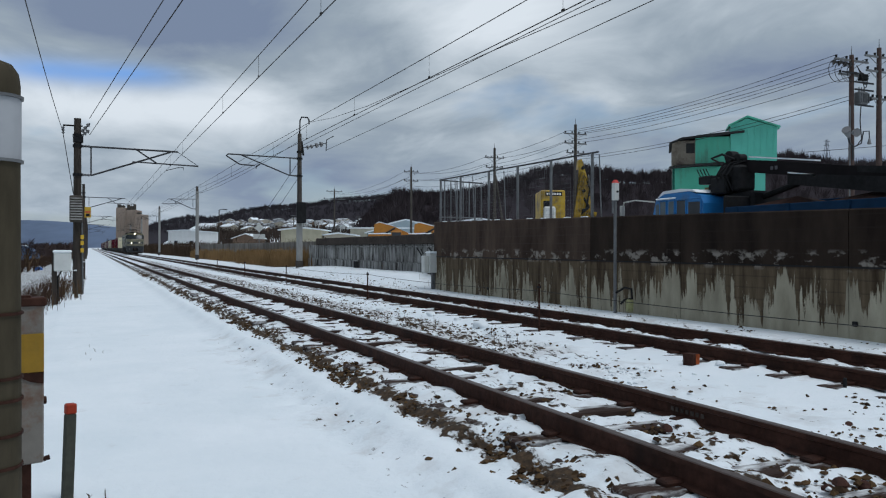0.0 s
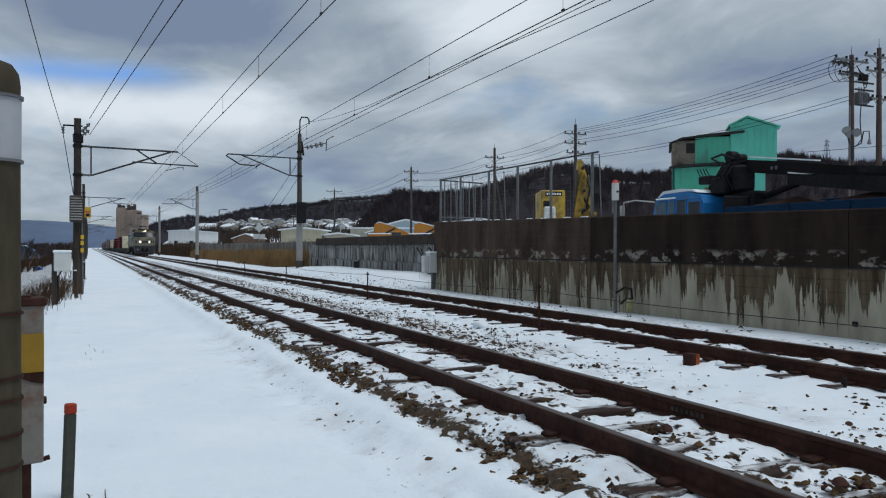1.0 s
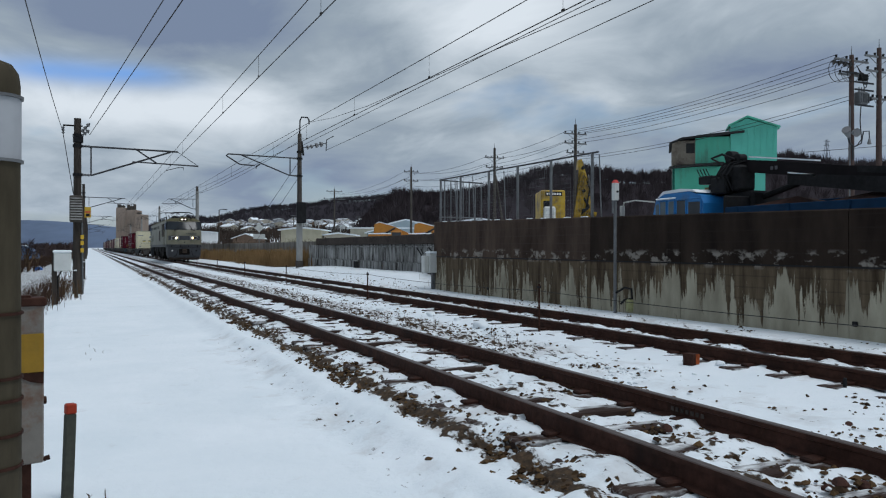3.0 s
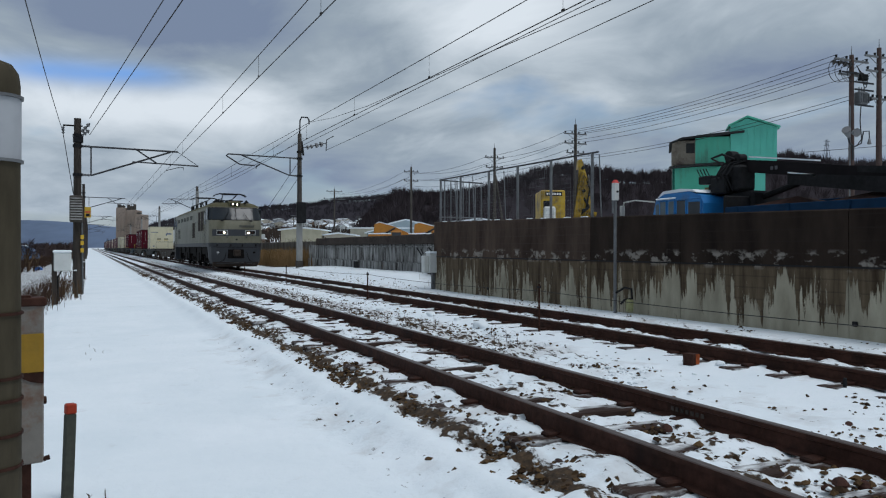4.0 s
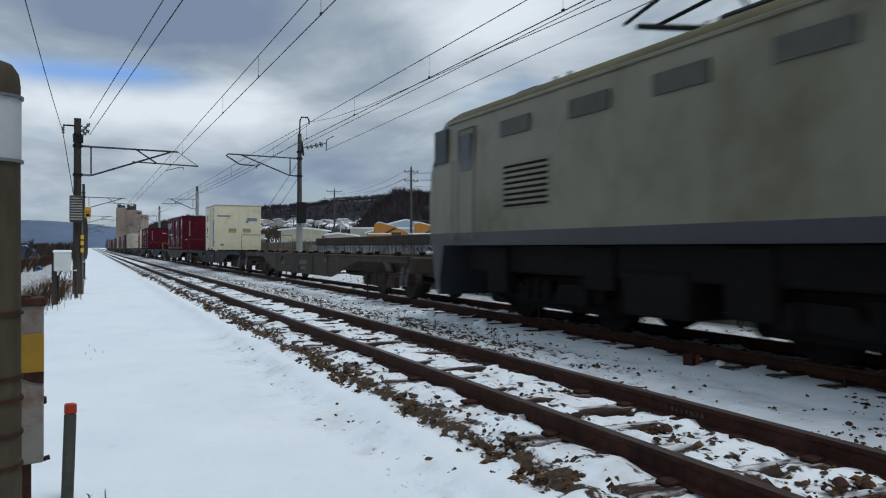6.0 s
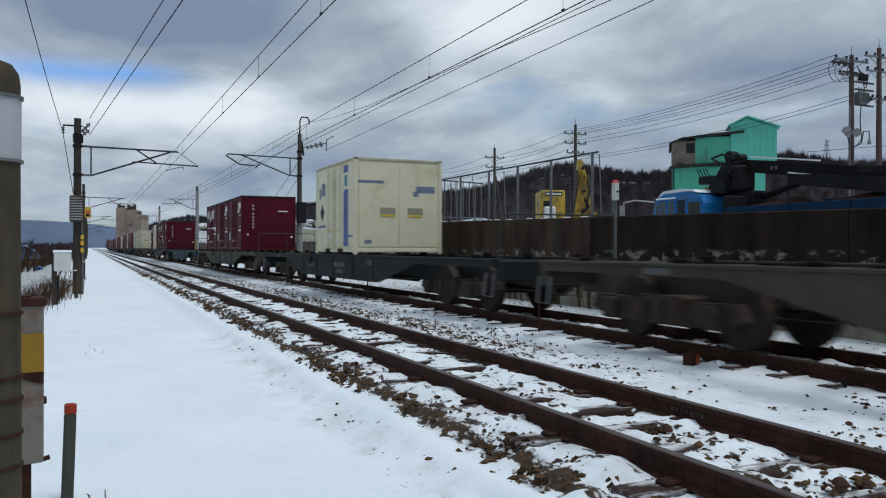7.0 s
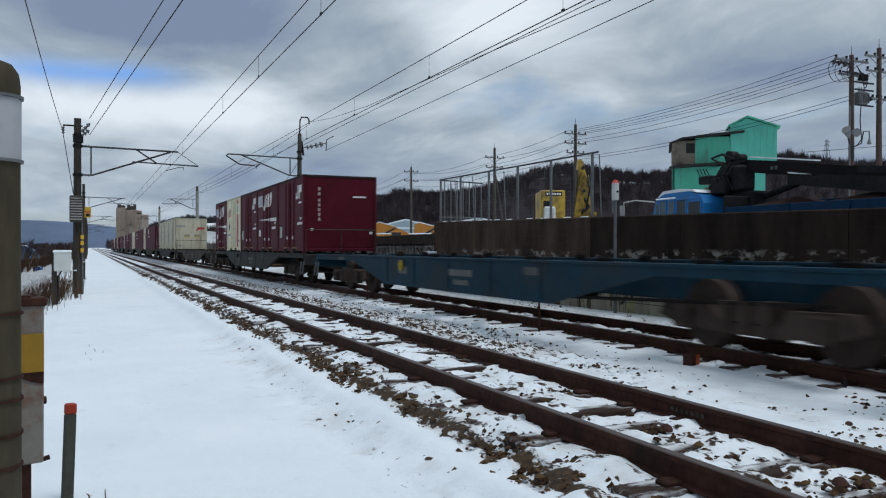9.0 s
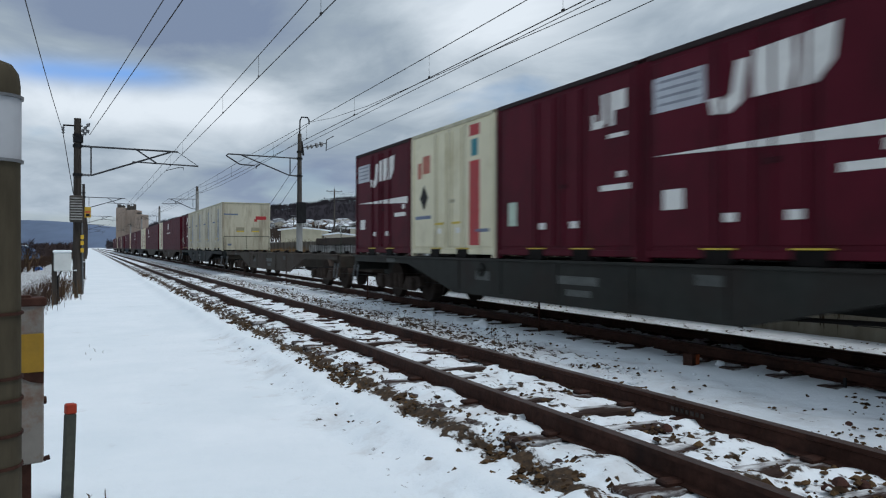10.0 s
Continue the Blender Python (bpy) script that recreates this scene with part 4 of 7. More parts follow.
def container_wagon(paint, label, group="container wagons"):
    """A flat wagon for five short containers, with fish-bellied side sills."""
    t = thing("container_wagon", label, "container wagon", group)
    L = 20.4
    for s in (-1, 1):
        poly = [(0.75, 0.98), (19.65, 0.98), (19.65, 0.84), (16.0, 0.84), (13.7, 0.355), (6.7, 0.355), (4.4, 0.84), (0.75, 0.84)]
        sill = part("side_sill", Shape().prism(poly, "x", s * 1.18 - 0.05, s * 1.18 + 0.05), paint, t)
        part("sill_lip", Shape().box(s * 1.19 - 0.08, s * 1.19 + 0.08, 0.7, 19.7, 0.955, 0.995, 0.008), paint, sill)
        for y in (6.9, 8.5, 10.2, 11.9, 13.5):
            part("sill_rib", Shape().box(s * 1.235 - 0.012, s * 1.235 + 0.012, y - 0.03, y + 0.03, 0.42, 0.95), paint, sill)
        for y, w, z, h in ((9.2, 1.0, 0.66, 0.12), (9.35, 0.6, 0.50, 0.09), (12.3, 0.5, 0.62, 0.16), (6.9, 0.45, 0.76, 0.12), (16.8, 0.5, 0.86, 0.08)):
            x = s * 1.232
            part("marking", Shape().box(min(x, x + s * 0.003), max(x, x + s * 0.003), y, y + w, z, z + h), mat("worn_marking", (0.11, 0.115, 0.11), 0.7, vary=0.4, grain=14, bump=0), sill)
        part("brake_wheel", Shape().tube((s * 1.26, 12.55, 0.80), (s * 1.29, 12.55, 0.80), 0.115, n=20).tube((s * 1.2, 12.55, 0.80), (s * 1.32, 12.55, 0.80), 0.04, n=10), mat("ochre_paint", (0.30, 0.22, 0.03), 0.6) if "blue" in label else paint, t)
        part("brake_rod", Shape().path([(s * 1.0, 2.0, 0.62), (s * 1.05, 5.5, 0.50), (s * 1.05, 9.5, 0.36)], 0.025), UNDER, t)
        for y in (0.8, 19.45):
            part("foot_step", Shape().path([(s * 1.2, y, 0.75), (s * 1.25, y, 0.36), (s * 1.25, y + 0.3, 0.36), (s * 1.2, y + 0.3, 0.75)], 0.02), STEEL, t)
    deck = Shape()
    for i in range(12):
        y = 0.9 + i * 1.69
        deck.box(-1.15, 1.15, y - 0.1, y + 0.1, 0.84, 0.95)
    deck.box(-0.35, 0.35, 0.5, 19.9, 0.5, 0.94, 0.03)
    part("deck_frame", deck, paint, t)
    lock = Shape().box(-0.07, 0.07, -0.1, 0.1, 0.97, 1.06, 0.02).mesh("container_lock", UNDER)
    for j in range(5):
        for dy in (0.9, 2.8):
            for s in (-1, 1):
                part("container_lock", lock, None, t, at=pose(s * 1.1, 0.8 + j * 3.775 + dy, 0))
    for y in (0.72, 19.68):
        rail = Shape()
        rail.path([(-1.15, y, 0.96), (-1.15, y, 1.75), (1.15, y, 1.75), (1.15, y, 0.96)], 0.018)
        rail.path([(0.0, y, 0.96), (0.0, y, 1.75)], 0.012)
        if y < 1:
            if "blue" in label:
                part("grab_handle", Shape().path([(-1.19, y, 0.9), (-1.22, y - 0.04, 1.55), (-1.12, y - 0.06, 1.68), (-0.95, y - 0.04, 1.5)], 0.015), YELLOW_INK, t, "yellow curved grab handle")
            part("end_handrail", rail, mat("rail_green", (0.05, 0.06, 0.045), 0.6), t)
        part("end_beam", Shape().box(-1.2, 1.2, y - 0.1, y + 0.1, 0.62, 0.97, 0.03), paint, t)
        e = -1 if y < 1 else 1
        part("coupler", Shape().box(-0.1, 0.1, min(y, y + e * 0.72), max(y, y + e * 0.72), 0.76, 0.98, 0.03).box(-0.18, 0.15, y + e * 0.6 - 0.13, y + e * 0.6 + 0.13, 0.70, 1.02, 0.05), BLACK, t)
    for y in (3.1, 17.3):
        b = bogie(t, y, 1.9, 0.40, 0.98, GEAR)
        wheelset(b, y - 0.95, 0.405, GEAR)
        wheelset(b, y + 0.95, 0.405, GEAR)
    part("air_tank", Shape().tube((0.2, 7.6, 0.52), (0.2, 9.2, 0.52), 0.2, n=14), UNDER, t)
    part("brake_gear", Shape().box(-0.9, -0.3, 10.4, 11.4, 0.4, 0.8, 0.04), UNDER, t)
    return t


RED = mat("maroon_paint", (0.074, 0.0062, 0.0148), 0.57, 0.0, 0.2, 2.5, 0.05, dirt=(0.045, 0.006, 0.011), dirt_amt=0.3, dirt_scale=1.5, stretch=(1, 1, 0.5))
RED_DARK = mat("maroon_shadow_gap", (0.035, 0.008, 0.012), 0.6, 0.0, 0.2, 3)
WHITE = mat("cream_white_paint", (0.66, 0.61, 0.43), 0.45, 0.0, 0.08, 2, 0.04, dirt=(0.50, 0.45, 0.28), dirt_amt=0.25, dirt_scale=1.2)
WHITE_DIRTY = mat("streaked_white_paint", (0.55, 0.51, 0.38), 0.5, 0.0, 0.15, 2, 0.05, dirt=(0.28, 0.24, 0.17), dirt_amt=0.4, dirt_scale=2.2, stretch=(1, 1, 0.15))
BLUE_INK = mat("blue_stripe", (0.015, 0.06, 0.24), 0.5, vary=0.1, bump=0)
RED_INK = mat("red_stripe", (0.36, 0.015, 0.018), 0.5, vary=0.1, bump=0)
GREY_INK = mat("grey_blue_marking", (0.16, 0.19, 0.27), 0.6, vary=0.2, bump=0)
TEAL_INK = mat("teal_marking", (0.06, 0.22, 0.26), 0.6, vary=0.2, bump=0)


def far_wagon(paint, label):
    """The same wagon for the tail of the train, in its main parts."""
    t = thing("container_wagon", label, "container wagon", "container wagons")
    poly = [(0.75, 0.98), (19.65, 0.98), (19.65, 0.84), (16.0, 0.84), (13.7, 0.355), (6.7, 0.355), (4.4, 0.84), (0.75, 0.84)]
    for s in (-1, 1):
        part("side_sill", Shape().prism(poly, "x", s * 1.18 - 0.05, s * 1.18 + 0.05), paint, t)
    part("deck_frame", Shape().box(-1.15, 1.15, 0.7, 19.7, 0.82, 0.95), paint, t)
    for y in (3.1, 17.3):
        b = part("bogie", Shape().box(-0.98, 0.98, y - 1.2, y + 1.2, 0.3, 0.72, 0.1), UNDER, t)
        for dy in (-0.95, 0.95):
            part("wheel", Shape().tube((-0.62, y + dy, 0.405), (-0.5, y + dy, 0.405), 0.4, n=16).tube((0.5, y + dy, 0.405), (0.62, y + dy, 0.405), 0.4, n=16), UNDER, b)
    for y in (0.35, 20.05):
        part("coupler", Shape().box(-0.12, 0.12, y - 0.35, y + 0.35, 0.75, 1.0, 0.03), BLACK, t)
    return t


def far_container(style, label):
    """A container for the tail of the train, in its main parts."""
    t = thing("freight_container", label, "container", "freight containers")
    W2, LN, H = 1.225, 3.715, 2.5
    white = not style.startswith("red")
    paint = {"white_blue": WHITE, "white_red": WHITE, "white_old": WHITE_DIRTY}.get(style, RED)
    part("body", Shape().box(-W2, W2, 0, LN, 0.0, H - 0.05, 0.02), paint, t)
    part("roof", Shape().box(-W2, W2, 0, LN, H - 0.05, H, 0.01), RED_DARK if not white else paint, t)
    for s in (-1, 1):
        X = s * (W2 + 0.004)
        a, b = sorted((X - s * 0.01, X))
        for y in (1.18, 1.855, 2.52):
            part("door_gap", Shape().box(a, b, y - 0.03, y + 0.03, 0.15, H - 0.1), RED_DARK if not white else UNDER, t)
        if style == "red_logo":
            part("logo_block", Shape().box(a, b, 1.6, 2.45, 1.7, 2.2), WHITE_INK, t)
            part("swoosh", Shape().box(a, b, 0.3, 3.4, 1.36, 1.45), WHITE_INK, t)
        elif style == "white_red":
            part("stripe", Shape().box(a, b, 0.58, 0.98, 0.22, 1.72), RED_INK, t)
    return t


def freight_container(style, label, category="container"):
    """A short rail container, 2.45 m wide, 3.72 m long and 2.5 m high; its near end is at y = 0 and it stands at z = 0."""
    t = thing("freight_container", label, category, "freight containers")
    W2, LN, H = 1.225, 3.715, 2.5
    white = style != "red_plain" and style != "red_logo"
    paint = {"white_blue": WHITE, "white_red": WHITE, "white_old": WHITE_DIRTY}.get(style, RED)
    gap = RED_DARK if not white else mat("cream_shadow_gap", (0.28, 0.26, 0.19), 0.6)
    part("body", Shape().box(-W2 + 0.03, W2 - 0.03, 0.03, LN - 0.03, 0.13, H - 0.04, 0.02), paint, t)
    for x in (-W2, W2 - 0.1):
        for y in (0, LN - 0.1):
            part("corner_post", Shape().box(x, x + 0.1, y, y + 0.1, 0, H, 0.012), paint, t)
    part("bottom_rail", Shape().box(-W2 + 0.01, W2 - 0.01, 0.01, LN - 0.01, 0.06, 0.15, 0.01), paint, t)
    rim = mat("dark_roof_rim", (0.03, 0.022, 0.022), 0.7) if not white else mat("cream_rim", (0.42, 0.40, 0.30), 0.6)
    part("top_rail", Shape().box(-W2, W2, 0, 0.08, H - 0.07, H, 0.01).box(-W2, W2, LN - 0.08, LN, H - 0.07, H, 0.01).box(-W2, -W2 + 0.08, 0.08, LN - 0.08, H - 0.07, H, 0.01).box(W2 - 0.08, W2, 0.08, LN - 0.08, H - 0.07, H, 0.01), rim, t)
    part("roof", Shape().box(-W2 + 0.08, W2 - 0.08, 0.08, LN - 0.08, H - 0.05, H - 0.015), paint, t)
    for s in (-1, 1):
        X = s * (W2 - 0.03)

        def plate(name, y0, y1, z0, z1, material, out, parent=t, label=""):
            a, b = sorted((X - s * 0.01, X + s * out))
            return part(name, Shape().box(a, b, y0, y1, z0, z1, 0.004 if out > 0.008 else 0), material, parent, label)

        # two side doors with hinged leaves and vertical lock rods
        for y0, y1 in ((0.14, 1.16), (1.20, 1.83), (1.88, 2.50), (2.54, 3.57)):
            plate("side_panel", y0, y1, 0.20, H - 0.12, paint, 0.016)
        for y in (1.18, 1.855, 2.52):
            plate("door_gap", y - 0.02, y + 0.02, 0.18, H - 0.1, gap, 0.004)
        for y in (1.30, 1.72, 1.98, 2.40):
            part("lock_rod", Shape().tube((X + s * 0.025, y, 0.2), (X + s * 0.025, y, H - 0.14), 0.016, n=6), paint, t)
        part("lock_handle", Shape().box(min(X, X + s * 0.03), max(X, X + s * 0.03), 1.62, 1.82, 1.02, 1.08), gap, t)
        for y in (1.05, 2.25):
            plate("fork_pocket", y, y + 0.42, 0.0, 0.15, UNDER, 0.032)
            plate("fork_mark", y - 0.03, y + 0.45, 0.155, 0.175, YELLOW_INK, 0.033)
        o = 0.019
        if style == "red_plain":
            logo = plate("logo_block", 0.70, 0.80, 1.80, 2.20, WHITE_INK, o)
            plate("logo_block", 0.76, 1.02, 1.76, 1.86, WHITE_INK, o + 0.001, logo)
            plate("logo_block", 0.93, 1.02, 1.84, 1.96, WHITE_INK, o, logo)
            plate("logo_block", 0.28, 0.63, 1.95, 2.20, WHITE_INK, o, logo)
            plate("logo_block", 0.52, 0.63, 1.76, 1.96, WHITE_INK, o + 0.001, logo)
            plate("marking", 0.28, 0.66, 1.60, 1.66, WHITE_INK, o)
            plate("marking", 0.2, 0.82, 0.92, 1.0, WHITE_INK, o)
            plate("marking", 0.3, 0.46, 1.08, 1.16, WHITE_INK, o)
            plate("placard", 3.05, 3.32, 0.52, 0.90, mat("pale_green_label", (0.42, 0.50, 0.42), 0.6), o, label="pale green paper label")
        elif style == "red_logo":
            plate("logo_panel", 2.66, 3.52, 1.78, 2.20, mat("pale_panel", (0.46, 0.48, 0.52), 0.6, vary=0.2, grain=12), o)
            for k in range(4):
                plate("panel_line", 2.74, 3.44, 1.85 + k * 0.09, 1.885 + k * 0.09, mat("grey_line", (0.25, 0.26, 0.30), 0.6), o + 0.002)
            xa, xb = sorted((X + s * 0.004, X + s * (o + 0.001)))
            for shape in ([(2.60, 1.80), (2.55, 1.63), (2.30, 1.60), (2.12, 1.70), (2.04, 2.14), (2.20, 2.15), (2.27, 1.82), (2.36, 1.76), (2.46, 1.80)],
                          [(2.02, 1.72), (1.95, 2.20), (1.47, 2.22), (1.46, 1.95), (1.52, 1.72)],
                          [(1.43, 1.72), (1.39, 2.22), (0.97, 2.24), (1.02, 1.90), (1.22, 1.72)]):
                part("emblem", Shape().prism(shape, "x", xa, xb), WHITE_INK, t, "large slanted white emblem shape")
            xx = X + s * (o + 0.001)
            sh = Shape().add([(xx, 3.52, 1.27), (xx, 0.18, 1.28), (xx, 0.18, 1.13)], [(0, 1, 2)])
            part("swoosh", sh, WHITE_INK, t, "thin white wedge line")
            plate("marking", 0.3, 0.95, 0.86, 0.95, WHITE_INK, o)
            plate("marking", 0.35, 0.5, 1.02, 1.12, WHITE_INK, o)
            plate("marking", 3.0, 3.35, 0.62, 0.86, WHITE_INK, o)
        else:
            ink = BLUE_INK if style == "white_blue" else RED_INK
            if style != "white_old":
                plate("stripe", 0.58, 0.98, 0.22, 1.72, ink, o, label="broad coloured stripe")
                plate("stripe", 0.58, 0.98, 2.16, 2.36, ink, o)
                plate("emblem", 0.66, 0.90, 1.80, 2.10, TEAL_INK, o)
                logo_ink = GREY_INK if style == "white_blue" else mat("faded_red", (0.42, 0.16, 0.12), 0.6)
                lg = plate("logo_block", 2.75, 3.12, 1.66, 2.02, logo_ink, o)
                plate("logo_block", 3.18, 3.38, 1.58, 1.9, logo_ink, o, lg)
                xx = X + s * (o + 0.002)
                part("placard", Shape().add([(xx, 3.05, 1.44), (xx, 3.26, 1.18), (xx, 3.05, 0.92), (xx, 2.84, 1.18)], [(0, 1, 2, 3)]), BLACK, t, "black diamond hazard placard")
                plate("marking", 2.7, 3.5, 0.75, 0.82, GREY_INK, o)
                plate("marking", 0.22, 0.75, 0.45, 0.51, GREY_INK, o)
            else:
                plate("stripe", 1.2, 1.55, 0.5, 2.2, mat("faded_blue", (0.3, 0.34, 0.40), 0.6), o + 0.01)
                plate("marking", 2.6, 3.4, 1.5, 1.58, GREY_INK, o)
            plate("marking", 1.3, 1.7, 0.62, 0.66, YELLOW_INK, o + 0.014)
            plate("marking", 2.1, 2.5, 0.62, 0.66, YELLOW_INK, o + 0.014)
        plate("marking", 1.35, 1.55, 0.45, 0.55, WHITE_INK, o)
        plate("marking", 2.2, 2.38, 0.45, 0.55, WHITE_INK, o)
    # the ends
    for e, y in ((-1, 0.03), (1, LN - 0.03)):
        def face(name, x0, x1, z0, z1, material, out, parent=t, label=""):
            a, b = sorted((y - e * 0.01, y + e * out))
            return part(name, Shape().box(x0, x1, a, b, z0, z1, 0.004 if out > 0.008 else 0), material, parent, label)
        if white:
            face("end_door", -1.1, -0.01, 0.2, H - 0.12, paint, 0.014)
            face("end_door", 0.01, 1.1, 0.2, H - 0.12, paint, 0.014)
            for x0 in (-0.52, 0.25):
                face("latch", x0, x0 + 0.42, 1.0, 1.22, gap, 0.024)
                face("latch_plate", x0 + 0.02, x0 + 0.40, 0.98, 1.04, YELLOW_INK, 0.028)
            ink = RED_INK if style != "white_blue" else GREY_INK
            face("marking", -1.12, -0.42, 1.84, 1.92, GREY_INK, 0.017)
            face("logo_block", 0.48, 1.02, 1.62, 1.80, ink, 0.017)
            face("logo_block", 0.40, 0.55, 1.52, 1.66, ink, 0.018)
            face("marking", -0.95, -0.75, 0.28, 0.38, GREY_INK, 0.017)
        else:
            face("end_panel", -1.1, 1.1, 0.2, H - 0.12, paint, 0.012)
            for k in range(7):
                face("digit_mark", -0.74, -0.66, 2.0 - 0.15 * k - (0.06 if k > 1 else 0), 2.10 - 0.15 * k - (0.06 if k > 1 else 0), mat("dull_white_marking", (0.36, 0.30, 0.28), 0.7, vary=0.3, grain=30, bump=0), 0.015)
            face("marking", 0.42, 0.86, 1.80, 1.85, WHITE_INK, 0.015)
            face("marking", -0.98, -0.9, 0.72, 0.80, WHITE_INK, 0.015)
            face("marking", 0.98, 1.08, 0.62, 0.70, WHITE_INK, 0.015)
    return t


NOSE = [(0.0, 148.6), (1.0, 122.4), (2.5, 83.2), (4.0, 44.2), (5.0, 19.3), (7.5, -41.6), (10.0, -102.05)]
TRAIN = []


def joins(ob, offset, z=0.0):
    TRAIN.append((ob, offset, z))


def build_train():
    joins(locomotive(), 0.0)
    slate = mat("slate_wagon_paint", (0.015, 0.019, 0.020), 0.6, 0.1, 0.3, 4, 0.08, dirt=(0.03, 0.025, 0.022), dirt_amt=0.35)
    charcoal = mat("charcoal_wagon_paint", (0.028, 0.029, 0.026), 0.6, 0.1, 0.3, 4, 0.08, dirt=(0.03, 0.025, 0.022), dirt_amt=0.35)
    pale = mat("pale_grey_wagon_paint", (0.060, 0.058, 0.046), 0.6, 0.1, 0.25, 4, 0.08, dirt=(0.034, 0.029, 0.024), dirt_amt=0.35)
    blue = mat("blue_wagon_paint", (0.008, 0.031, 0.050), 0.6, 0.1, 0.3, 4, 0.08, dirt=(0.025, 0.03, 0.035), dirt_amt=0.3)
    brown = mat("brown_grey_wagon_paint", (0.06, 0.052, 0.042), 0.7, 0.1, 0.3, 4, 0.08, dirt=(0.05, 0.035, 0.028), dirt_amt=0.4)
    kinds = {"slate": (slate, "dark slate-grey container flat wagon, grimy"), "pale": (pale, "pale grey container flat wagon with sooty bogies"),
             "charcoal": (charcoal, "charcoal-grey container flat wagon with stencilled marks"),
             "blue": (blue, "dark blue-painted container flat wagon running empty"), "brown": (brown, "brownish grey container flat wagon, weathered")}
    styles = {"r": ("red_plain", "maroon steel rail container with small white markings"), "l": ("red_logo", "maroon steel rail container with large white emblem and wedge line"),
              "b": ("white_blue", "cream-white rail container with a broad blue stripe"), "w": ("white_red", "cream-white rail container with a broad red stripe"),
              "o": ("white_old", "streaky off-white rail container with rust stains")}
    # wagon by wagon: paint, and the load in its five places
    load = ["brown .....", "slate ..b..", "pale .rrl.", "blue .....", "charcoal rlrwl", "brown .....", "slate oooor", "brown rrlrw", "pale rrrlr", "slate wwrrr", "brown lrrrw", "blue rrrlr", "pale .rrrw", "brown rlrrr", "slate wrrlr", "pale rrrrl"]
    wagons, boxes = {}, {}
    for k, row in enumerate(load):
        paint, slots = row.split()
        start = 19.9 + 20.4 * k
        far = k >= 8
        if (paint, far) in wagons:
            w = copy_thing(wagons[paint, far], pose(0, 0, 0))
        else:
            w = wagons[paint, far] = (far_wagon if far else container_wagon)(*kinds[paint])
        joins(w, start)
        for j, c in enumerate(slots):
            if c == ".":
                continue
            tail = k >= 7
            if (c, tail) in boxes:
                b = copy_thing(boxes[c, tail], pose(0, 0, 0))
            else:
                b = boxes[c, tail] = (far_container if tail else freight_container)(*styles[c])
            joins(b, start + 0.8 + 3.775 * j - (0.3 if k == 2 else 0), 1.0)


build_train()

# ---- railway line side: masts, wires, signs ----
WOOD = mat("dark_timber", (0.05, 0.042, 0.036), 0.85, vary=0.4, grain=10, stretch=(1, 1, 0.15))
PALE_POLE = mat("pale_concrete_pole", (0.30, 0.30, 0.29), 0.8, vary=0.2, grain=7, dirt=(0.12, 0.11, 0.1), dirt_amt=0.25, stretch=(1, 1, 0.3))
YELLOW = mat("yellow_paint", (0.60, 0.38, 0.02), 0.5, vary=0.15, grain=6, dirt=(0.2, 0.12, 0.03), dirt_amt=0.2)
RED_PAINT = mat("red_paint", (0.5, 0.03, 0.02), 0.5, vary=0.2, grain=8)
BOX_WHITE = mat("off_white_enamel", (0.58, 0.59, 0.57), 0.5, vary=0.1, grain=4, dirt=(0.3, 0.28, 0.24), dirt_amt=0.2)


def hang(a, b, sag, n=14):
    """Points of a wire that sags between two places."""
    a, b = Vector(a), Vector(b)
    return [tuple(a.lerp(b, i / n) - Vector((0, 0, 4 * sag * (i / n) * (1 - i / n)))) for i in range(n + 1)]


def bell_insulator(sh, a, b, r=0.07, n=3):
    a, b = Vector(a), Vector(b)
    sh.tube(a, b, 0.025, n=6)
    for i in range(n):
        c, d = a.lerp(b, (i + 0.25) / n), a.lerp(b, (i + 0.75) / n)
        sh.tube(c, d, r, r * 0.6, 10)
    return sh


